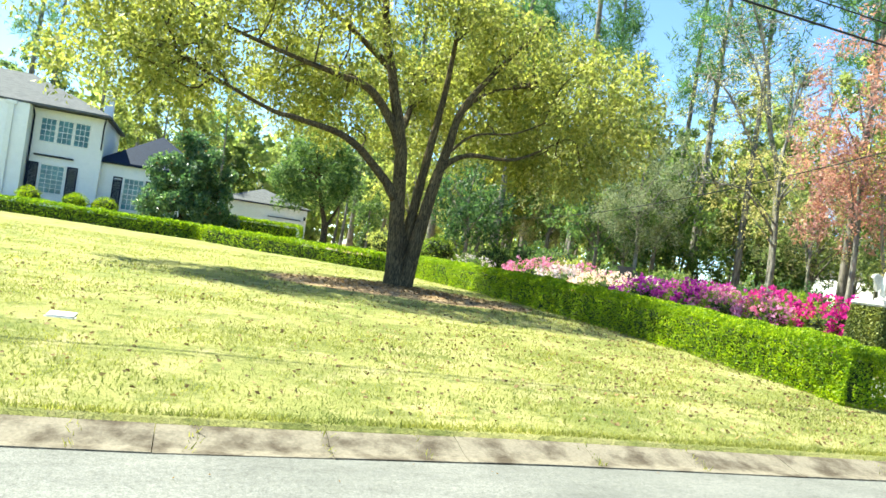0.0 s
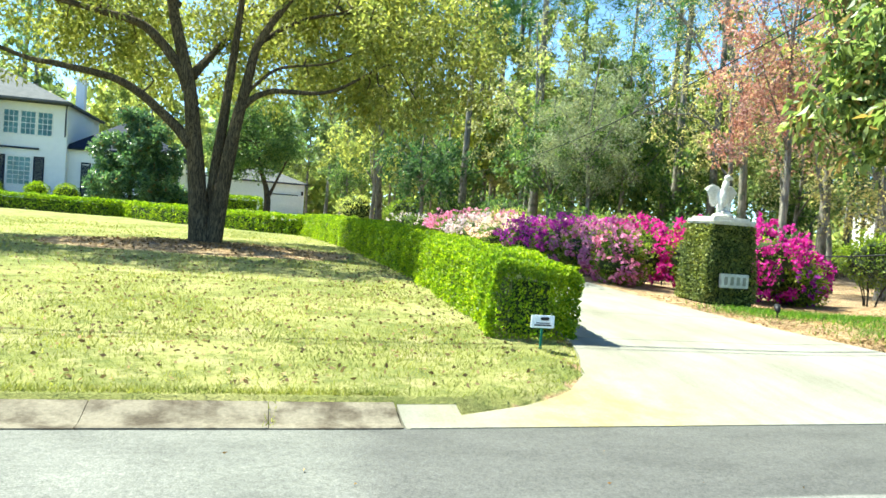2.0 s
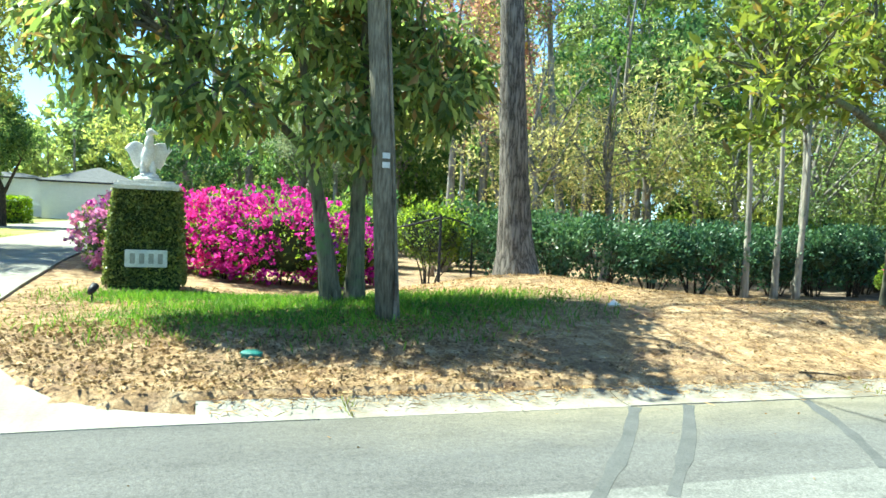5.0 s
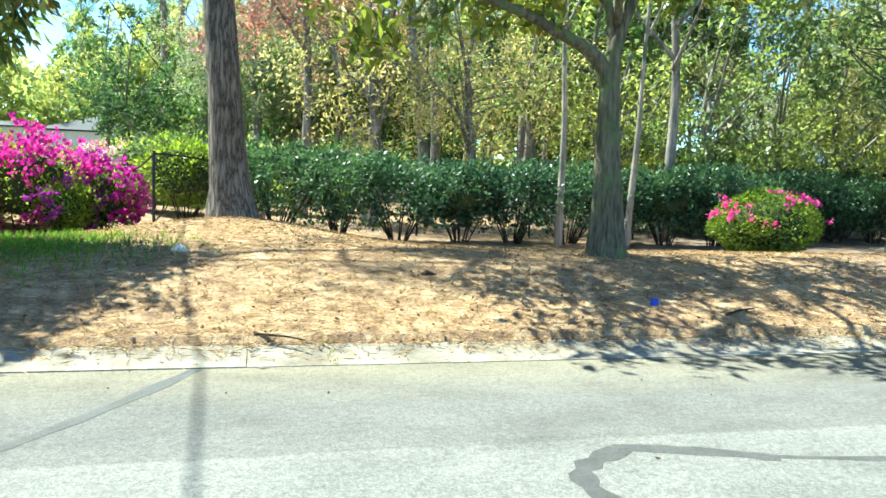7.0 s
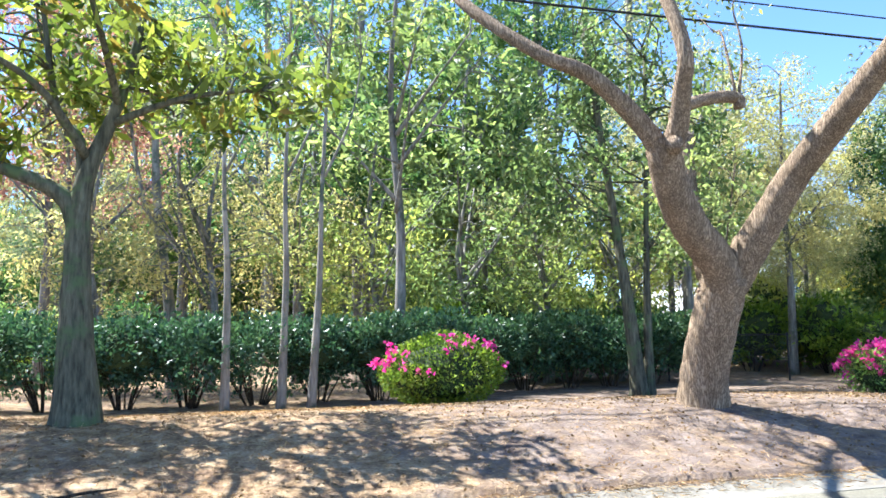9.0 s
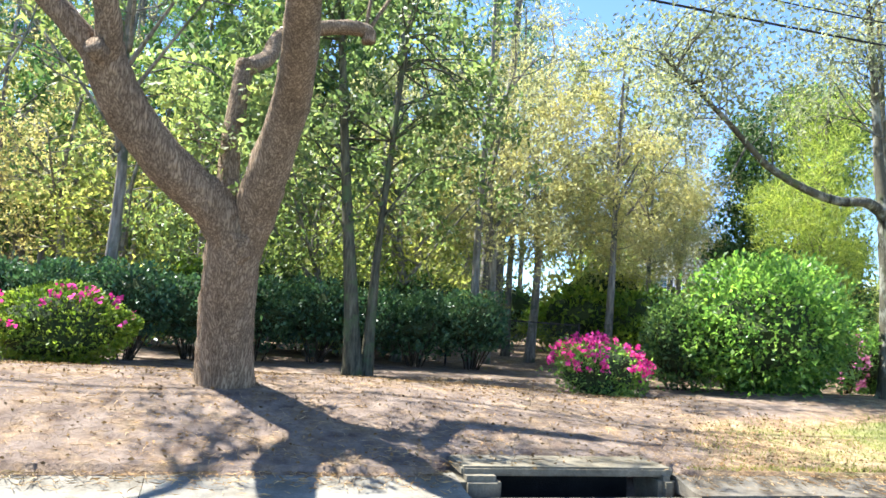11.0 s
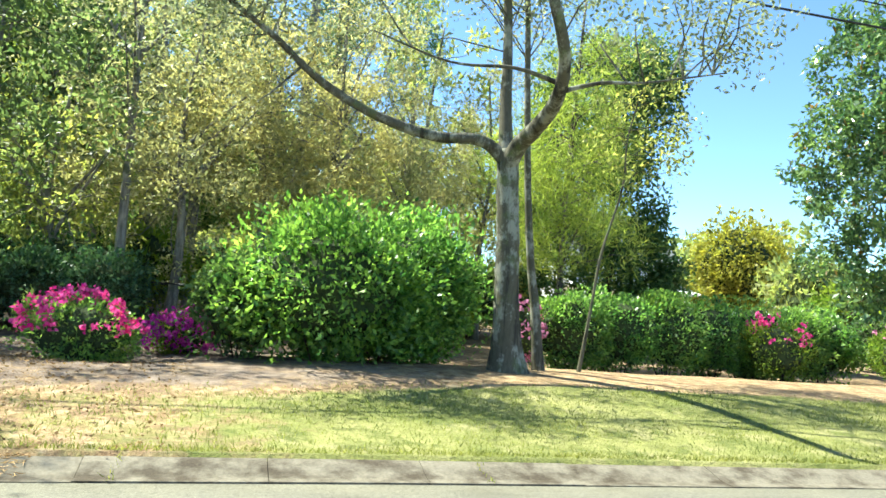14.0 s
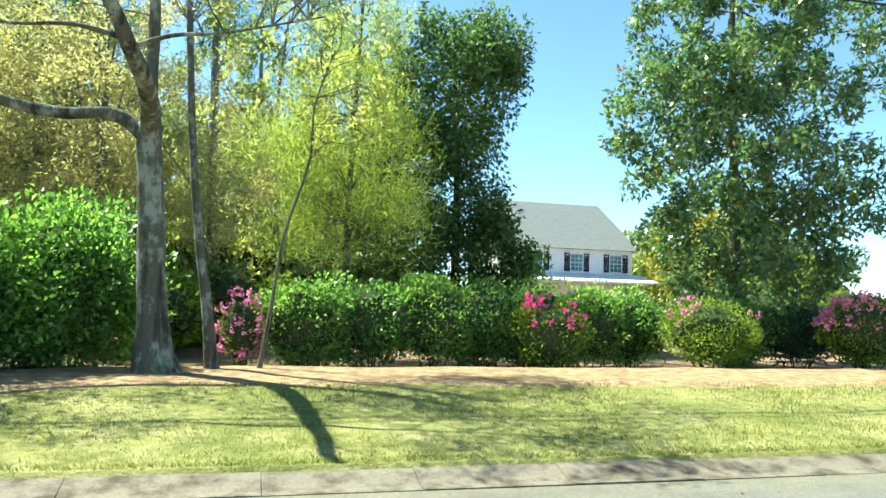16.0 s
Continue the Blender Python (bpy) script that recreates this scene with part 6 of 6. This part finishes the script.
keep = ~((face == 0) & (p[:, 0] > -0.30) & (p[:, 0] < 0.36) & (p[:, 2] > 0.27) & (p[:, 2] < 0.58))
tagged(child("ivy", quads("ivy", leaves(p[keep], 0.05, 0.75, nr[keep] * 0.6 + (0, 0, -0.3), 0.9), M_LEAF_IVY), pier, "small-leaved creeping ivy"), kind="stuff")
cap = mesh_of("capstone", *joined([box(-0.52, 0.52, -0.47, 0.47, 1.50, 1.60, 0.045), box(-0.44, 0.42, -0.39, 0.39, 1.59, 1.645, 0.026)]), M_STATUE)
child("capstone", cap, pier, "white stone slab")
plq = child("plaque", boxes("plaque", [(-0.28, 0.34, -0.565, -0.49, 0.29, 0.56, 0.012)], M_PLAQUE), pier, "pale stone plaque with dark marks")
for i in range(4):
    child("mark", boxes("mark", [(-0.205 + i * 0.135, -0.13 + i * 0.135, -0.572, -0.56, 0.345, 0.505, 0.006)], M_LETTER), plq)

bm = bmesh.new()


def blob(centre, radii, tilt=0.0, seg=14):
    m4 = Matrix.Translation(centre) @ Matrix.Rotation(tilt, 4, "Y") @ Matrix.Diagonal((*radii, 1))
    bmesh.ops.create_uvsphere(bm, u_segments=seg, v_segments=10, radius=1.0, matrix=m4)


blob((0, 0, 0.04), (0.22, 0.18, 0.05))
blob((0.02, 0, 0.09), (0.16, 0.13, 0.05))
for sx in (-0.07, 0.08):
    blob((sx, -0.02, 0.20), (0.05, 0.06, 0.14))
    blob((sx, -0.07, 0.10), (0.045, 0.07, 0.03))
blob((0.0, 0.02, 0.40), (0.105, 0.11, 0.21), 0.06)
blob((0.012, -0.01, 0.62), (0.07, 0.08, 0.15), 0.1)
blob((0.03, -0.03, 0.79), (0.065, 0.07, 0.065))
blob((0.095, -0.06, 0.785), (0.06, 0.028, 0.028), 0.45, 8)
blob((0.0, 0.10, 0.20), (0.08, 0.05, 0.16))
for sgn in (-1, 1):
    grid = {}
    for i in range(9):
        for j in range(7):
            a, c = i / 8, j / 6
            wide = 0.075 + 0.285 * a * (1 - 0.22 * c * c)
            hi = 0.60 + 0.05 * math.sin(math.pi * a) - 0.06 * a ** 3
            lo = 0.40 - 0.20 * math.sin(math.pi * min(1, 0.15 + 0.8 * a)) + 0.10 * a ** 4 + 0.014 * (i % 2)
            zz = hi + (lo - hi) * c
            yy = 0.06 + 0.08 * a - 0.07 * math.sin(math.pi * c) * a
            for k, dy in enumerate((-0.02, 0.02)):
                grid[i, j, k] = bm.verts.new((sgn * wide, yy + dy * (1 - 0.5 * a), zz))
    for i in range(8):
        for j in range(6):
            for k in (0, 1):
                q = [grid[i, j, k], grid[i + 1, j, k], grid[i + 1, j + 1, k], grid[i, j + 1, k]]
                bm.faces.new(q if (k == 0) == (sgn > 0) else q[::-1])
    for i in range(8):
        for j in (0, 6):
            bm.faces.new([grid[i, j, 0], grid[i + 1, j, 0], grid[i + 1, j, 1], grid[i, j, 1]])
    for j in range(6):
        for i in (0, 8):
            bm.faces.new([grid[i, j, 0], grid[i, j + 1, 0], grid[i, j + 1, 1], grid[i, j, 1]])
bmesh.ops.recalc_face_normals(bm, faces=bm.faces[:])
me = bpy.data.meshes.new("eagle_statue")
bm.to_mesh(me)
bm.free()
me.materials.append(M_STATUE)
me.polygons.foreach_set("use_smooth", [True] * len(me.polygons))
eagle = solid("eagle_statue", me, "white cast-stone eagle with half-open wings on the pier", "statue")
eagle.location = (15.66, 13.0, 2.0)
fuse = eagle.modifiers.new("fuse", "REMESH")
fuse.mode, fuse.voxel_size, fuse.use_smooth_shade = "VOXEL", 0.012, True

# ---- pole, cables, fence ----
pole = thing("utility_pole", "weathered wooden utility pole at the road's edge", "utility pole", (18.47, 7.97, 0.45))
child("post", mesh_of("post", *joined([tube([(0.01, 0, -0.25), (-0.12, 0, 1.8), (-0.25, 0, 3.6), (-0.306, 0, 4.4)], [0.125, 0.12, 0.115, 0.11], 14, 0.015)]), M_POLE, True), pole)
child("conduit", mesh_of("conduit", *joined([tube([(0.10, -0.10, -0.1), (-0.03, -0.10, 1.8), (-0.16, -0.10, 3.6), (-0.21, -0.095, 4.3)], [0.02] * 4, 8)]), M_POLE), pole)
child("ground_guard", boxes("ground_guard", [(0.03, 0.07, -0.145, -0.11, -0.1, 0.4, 0.008)], M_CURB), pole, "pale strip over the earth wire")
for zz in (1.62, 1.72):
    child("tag", boxes("tag", [(-0.15, -0.07, -0.132, -0.112, zz, zz + 0.06)], M_PLAQUE), pole)
for sx in (-38.0, 88.0):
    far_pole = thing("utility_pole", "tall wooden utility pole carrying the street cables", "utility pole", (sx, 10.6, 0.1))
    child("post", mesh_of("post", *joined([tube([(0, 0, -0.3), (0, 0, 5), (0, 0, 9.3)], [0.15, 0.13, 0.1], 12)]), M_POLE, True), far_pole)


def cable(a, b2, sag, r, label):
    a, b2 = np.array(a), np.array(b2)
    u = np.linspace(0, 1, 40)[:, None]
    p = a + (b2 - a) * u - np.array((0, 0, 1)) * 4 * sag * u * (1 - u)
    solid("overhead_cable", mesh_of("overhead_cable", *tube(p, [r] * 40, 6), M_WIRE, True), label, "cable")


cable((-38, 10.6, 7.9), (88, 10.6, 8.3), 1.4, 0.022, "thick black cable running along the street")
cable((-38, 10.6, 8.3), (88, 10.6, 8.75), 1.4, 0.014, "thin black wire running along the street")
street_pole = thing("utility_pole", "tall wooden utility pole across the street", "utility pole", (17.6, -8.0, 0.0))
child("post", mesh_of("post", *joined([tube([(0, 0, -0.6), (0, 0, 6), (0, 0, 11.6)], [0.16, 0.14, 0.11], 12)]), M_POLE, True), street_pole)
cable((17.6, -8.0, 11.2), (19.05, 44.3, 4.6), 1.9, 0.016, "thin black wire sagging over the street into the wood")

fence = thing("chain_link_fence", "low grey chain-link fence behind the shrubs", "fence", kind="structure")
FENCE = [(17.2, 17.6), (19.6, 16.4), (20.62, 12.9), (23.0, 16.0), (31.0, 16.2), (36.0, 17.9), (42.2, 16.4)]
for (ax, ay), (bx, by) in zip(FENCE, FENCE[1:]):
    L = math.hypot(bx - ax, by - ay)
    k = max(1, round(L / 2.6))
    d = np.array((bx - ax, by - ay)) / L
    for i in range(k + (bx == 42.2)):
        q = np.array((ax, ay)) + d * L * i / k
        gz = float(height(*q))
        child("post", mesh_of("post", *tube([(q[0], q[1], gz - 0.1), (q[0], q[1], gz + 1.25)], [0.026, 0.024], 8), M_METAL_DARK), fence)
    pts = [(ax + d[0] * L * i / 12, ay + d[1] * L * i / 12, float(height(ax + d[0] * L * i / 12, ay + d[1] * L * i / 12)) + 1.2) for i in range(13)]
    child("top_rail", mesh_of("top_rail", *tube(pts, [0.018] * 13, 6), M_METAL_DARK), fence)
    v = []
    for s in np.arange(-1.2, L, 0.09):
        for sg in (1, -1):
            a0, a1 = (s, s + 1.15) if sg > 0 else (s + 1.15, s)
            lo, hi = max(0.0, min(a0, a1)), min(L, max(a0, a1))
            if hi - lo < 0.05:
                continue
            t0, t1 = (lo - a0) / (a1 - a0), (hi - a0) / (a1 - a0)
            pa, pb = np.array((ax, ay)) + d * lo, np.array((ax, ay)) + d * hi
            za, zb = float(height(*pa)) + 0.03 + 1.15 * t0, float(height(*pb)) + 0.03 + 1.15 * t1
            r = 0.0022
            v.append([(pa[0], pa[1], za + r), (pb[0], pb[1], zb + r), (pb[0], pb[1], zb - r), (pa[0], pa[1], za - r)])
    tagged(child("wire_mesh", quads("wire_mesh", np.array(v), M_GALV), fence), kind="stuff")

# ---- small things ----
sign = thing("yard_sign", "small white yard sign on a green stake by the hedge", "sign", on_ground(9.82, 7.62))
child("board", boxes("board", [(-0.135, 0.135, -0.012, 0.012, 0.24, 0.38, 0.006)], M_SIGN), sign)
child("stake", boxes("stake", [(-0.012, 0.012, 0.0, 0.02, -0.15, 0.26)], M_GREEN), sign, "green metal stake")
child("text_bar", boxes("text_bar", [(-0.10, 0.10, -0.016, -0.011, 0.265, 0.28)], M_METAL_DARK), sign)
child("text_bar", boxes("text_bar", [(-0.08, 0.08, -0.016, -0.011, 0.29, 0.30)], M_METAL_DARK), sign)
child("emblem", boxes("emblem", [(-0.03, 0.07, -0.016, -0.011, 0.325, 0.36, 0.008)], M_METAL_DARK), sign)

spot = thing("garden_spotlight", "small dark landscape spotlight on a spike", "spotlight", on_ground(15.2, 10.6))
child("spike", mesh_of("spike", *tube([(0, 0, -0.1), (0, 0, 0.14)], [0.012, 0.012], 6), M_METAL_DARK), spot)
child("lamp_head", mesh_of("lamp_head", *tube([(-0.03, -0.05, 0.12), (0.0, 0.0, 0.16), (0.03, 0.06, 0.21)], [0.03, 0.05, 0.055], 10), M_METAL_DARK, True), spot)

x, y, z = on_ground(16.98, 6.98)
solid("valve_cover", mesh_of("valve_cover", *joined([tube([(x, y, z - 0.03), (x, y, z + 0.03), (x, y, z + 0.045)], [0.10, 0.10, 0.07], 16)]), M_TEAL), "round teal plastic valve cover in the straw", "valve cover")
x, y, z = on_ground(-1.16, 9.15)
solid("meter_cover", mesh_of("meter_cover", *joined([box(x - 0.16, x + 0.16, y - 0.2, y + 0.2, z - 0.05, z + 0.035, 0.02)]), M_STATUE), "white rectangular meter cover set in the lawn", "meter cover")

panel = thing("slanted_panel", "black slanted panel on a dark post among the azaleas", "panel", on_ground(19.9, 30.1))
child("post", boxes("post", [(-0.05, 0.05, -0.05, 0.05, -0.2, 1.75, 0.01)], M_METAL_DARK), panel)
vs, fs = box(-0.5, 0.5, -0.4, 0.4, -0.03, 0.03, 0.012)
vs = np.array([tuple(Matrix.Rotation(radians(38), 3, "X") @ Vector(q) + Vector((0, 0, 1.9))) for q in vs])
child("board", mesh_of("board", vs, fs, M_METAL_DARK), panel)

for pts, r in (([(26.85, 6.45, 0.2), (27.05, 6.5, 0.24), (27.3, 6.62, 0.22)], 0.018), ([(22.3, 6.1, 0.13), (22.55, 6.0, 0.15), (22.7, 5.9, 0.12)], 0.012), ([(20.6, 13.0, 0.5), (20.8, 12.9, 0.75), (20.9, 12.85, 1.0)], 0.014)):
    p2 = [(a, b2, max(c, float(height(a, b2)) + r)) for a, b2, c in pts]
    solid("fallen_stick", mesh_of("fallen_stick", *limb(p2, r, r * 0.5, 6, 4), M_BARK_LAWN, True), "short grey fallen stick on the straw", "stick")
flag = thing("marker_flag", "small blue utility marker flag on a wire stake in the straw", "marker flag", on_ground(26.05, 6.51))
child("stake", mesh_of("stake", *tube([(0, 0, -0.05), (0, 0, 0.17)], [0.003, 0.003], 5), M_GALV), flag)
child("pennant", mesh_of("pennant", *joined([box(0.003, 0.085, -0.002, 0.002, 0.09, 0.165)]), M_BLUE), flag, "blue plastic pennant")
x, y, z = on_ground(21.5, 8.35)
solid("pale_stone", mesh_of("pale_stone", *tube([(x - 0.09, y, z), (x, y + 0.02, z + 0.025), (x + 0.09, y, z)], [0.02, 0.05, 0.02], 8, 0.15), M_STATUE, True), "small pale stone lying in the straw", "stone")
x, y, z = on_ground(22.3, 18.85)
solid("tree_stump", mesh_of("tree_stump", *tube([(x, y, z - 0.05), (x, y, z + 0.15), (x + 0.03, y, z + 0.32)], [0.14, 0.11, 0.10], 10, 0.08), M_BARK_OAK, True), "short brown stump by the fence", "stump")
stub = on_ground(24.05, 7.6)
solid("dark_stone", mesh_of("dark_stone", *tube([(stub[0] - 0.1, stub[1], stub[2] - 0.02), (stub[0], stub[1], stub[2] + 0.015), (stub[0] + 0.12, stub[1], stub[2] - 0.02)], [0.02, 0.045, 0.015], 8, 0.1), M_BARK_LAWN), "small dark lump of wood in the straw", "wood lump")

# cable shadows across the overlay strip, painted as flat dark streaks
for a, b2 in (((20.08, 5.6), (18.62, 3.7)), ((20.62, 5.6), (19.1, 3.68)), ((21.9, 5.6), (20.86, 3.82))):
    solid("tar_and_shadow_strip", flat_line("tar_and_shadow_strip", [(*a, 0), ((a[0] + b2[0]) / 2 + 0.05, (a[1] + b2[1]) / 2, 0), (*b2, 0)], 0.10, M_SHADOW_STREAK, 0.002), "faint cable shadow painted as a dark streak on the asphalt", "tar seam", "structure")

# ---- ground cover ----


def scatter(n, x0, x1, y0, y1, density):
    x, y = RNG.uniform(x0, x1, n), RNG.uniform(y0, y1, n)
    k = RNG.uniform(0, 1, n) < density(x, y)
    x, y = x[k], y[k]
    return np.stack([x, y, height(x, y)], -1)


def tufts(pos, tall, width):
    """Upright blades, each leaning its own way."""
    n = len(pos)
    a = RNG.uniform(0, 2 * np.pi, n)
    s = np.stack([np.cos(a), np.sin(a), 0 * a], -1) * (width * RNG.uniform(0.6, 1.4, n))[:, None]
    top = np.stack([RNG.normal(size=n) * 0.5, RNG.normal(size=n) * 0.5, np.ones(n)], -1) * (tall * RNG.uniform(0.5, 1.3, n))[:, None]
    b0 = pos - (0, 0, 0.01)
    return np.stack([b0 - s, b0 + s, b0 + top + s * 0.2, b0 + top - s * 0.2], 1)


lawn = scatter(70000, -6, 10.4, 5.72, 12.5, lambda x, y: (band(x, y) > 0.5) * (y > kerb_y(x) + 0.44) * np.clip(1.5 - (y - 5.7) / 9, 0, 1))
solid("lawn_grass", quads("lawn_grass", tufts(lawn, 0.036, 0.006), M_GRASS), "short pale yellow-green lawn grass", "grass", "stuff")
lawn = scatter(30000, -10, 10.4, 12, 30, lambda x, y: (band(x, y) > 0.5) * 0.8)
solid("lawn_grass", quads("lawn_grass", tufts(lawn, 0.045, 0.012), M_GRASS), "short pale yellow-green lawn grass", "grass", "stuff")
lawn = scatter(55000, 38.0, 63, 6.0, 10.0, lambda x, y: band(x, y) * (y > kerb_y(x) + 0.5))
solid("lawn_grass", quads("lawn_grass", tufts(lawn, 0.04, 0.006), M_GRASS), "short yellow-green grass verge", "grass", "stuff")
edge_n = 9000
ex = np.concatenate([RNG.uniform(-4, 7.9, edge_n), RNG.uniform(38.2, 61, edge_n)])
ey = kerb_y(ex) + 0.5 + np.abs(RNG.normal(size=len(ex))) * 0.07
solid("edge_grass", quads("edge_grass", tufts(np.stack([ex, ey, np.full(len(ex), 0.10)], -1), 0.06, 0.007), M_GRASS), "longer grass fringe over the kerb", "grass", "stuff")
lush = scatter(48000, 14, 22, 6.8, 12.5, lambda x, y: np.clip(1.4 * np.exp(-(((x - 18.2) / 2.9) ** 2 + ((y - 8.7) / 1.4) ** 2) * 1.3) - 0.15, 0, 1) + 0.7 * np.exp(-(((x - 15.8) / 0.9) ** 2 + ((y - 11.7) / 0.6) ** 2) * 1.2) * (x > 14.3) + 0.8 * np.exp(-(((x - 16.7) / 1.5) ** 2 + ((y - 11.0) / 0.9) ** 2) * 1.2))
solid("lush_grass", quads("lush_grass", tufts(lush, 0.09, 0.008), M_GRASS_LUSH), "lush dark green grass under the magnolia", "grass", "stuff")
straw_at = scatter(90000, 14.2, 40.2, 6.05, 13.5, lambda x, y: (band(x, y) < 0.5) * (y > kerb_y(x) + 0.4) * (x > drive_right(y) + 0.05) * np.clip(1.35 - (y - 6) / 8, 0.2, 1) * (1 - 0.65 * step(26, 33, x)))
d = RNG.normal(size=(len(straw_at), 3)) * (1, 1, 0.22)
solid("pine_straw", quads("pine_straw", leaves(straw_at + (0, 0, 0.012), 0.13, 0.038, d, 0.05), M_STRAW), "loose red-brown pine straw mulch", "pine straw", "stuff")
sx = np.concatenate([RNG.uniform(16.6, 35.8, 5200), RNG.uniform(38.0, 40.6, 900)])
so = 0.5 - np.abs(RNG.normal(size=len(sx))) * 0.17
sp = np.stack([sx, kerb_y(sx) + so, np.interp(so, [0, 0.12, 0.22, 0.33, 0.42, 0.52], [0.014, 0.02, 0.036, 0.068, 0.09, 0.10]) + 0.008], -1)
solid("pine_straw", quads("pine_straw", leaves(sp, 0.11, 0.07, RNG.normal(size=(len(sx), 3)) * (1, 1, 0.05), 0.05), M_STRAW), "pine straw strewn over the kerb", "pine straw", "stuff")
lit = scatter(12000, 14.2, 41.5, 6.05, 13.5, lambda x, y: (band(x, y) < 0.6) * (y > kerb_y(x) + 0.3) * (x > drive_right(y)))
near_drive = scatter(6000, 14.3, 20.0, 6.0, 8.6, lambda x, y: (y > kerb_y(x) + 0.4) * (x > drive_right(y)) * np.clip(1.6 - (x - 14) / 5, 0.1, 1))
ring = np.stack([5.6 + RNG.normal(size=1500) * 1.5, 18.4 + RNG.normal(size=1500) * 0.85, np.zeros(1500)], -1)
ring[:, 2] = height(ring[:, 0], ring[:, 1])
lawnlit = scatter(6000, -6, 10.2, 6.0, 17, lambda x, y: (x < drive_left(y) - 0.1) * np.clip(0.35 + 0.65 * step(0.0, 6, x), 0, 1) * np.clip(1.3 - (y - 6) / 14, 0.2, 1))
for pos, s in ((lit, 0.042), (near_drive, 0.05), (ring, 0.08), (lawnlit, 0.055)):
    d = RNG.normal(size=(len(pos), 3)) * (1, 1, 0.3)
    lv = leaves(pos + (0, 0, 0.022), s, 0.55, d, 0.1)
    solid("leaf_litter", quads("leaf_litter", lv, M_DEAD), "scattered dry brown fallen leaves", "fallen leaves", "stuff")
crumbs = np.stack([RNG.uniform(-2, 60, 130), RNG.uniform(3.4, 5.2, 130), np.full(130, 0.014)], -1)
solid("road_litter", quads("road_litter", leaves(crumbs, 0.03, 0.5, RNG.normal(size=(130, 3)) * (1, 1, 0.1), 0.05), M_DEAD), "small leaf crumbs on the asphalt", "leaf crumbs", "stuff")

weeds = []
for wx in (-0.5, 0.25, 1.2, 1.95, 3.5, 4.6, 6.9, 17.65, 22.9, 41.2, 44.1):
    b0 = np.stack([wx + RNG.normal(size=26) * 0.03, kerb_y(wx) + RNG.uniform(0.02, 0.5, 26), np.full(26, 0.03)], -1)
    b0[:, 2] = 0.012 + 0.08 * step(0.15, 0.45, b0[:, 1] - kerb_y(wx))
    weeds.append(tufts(b0, 0.05, 0.006))
solid("kerb_weeds", quads("kerb_weeds", np.concatenate(weeds), M_GRASS), "dry grass tufts growing in the kerb joints", "weeds", "stuff")
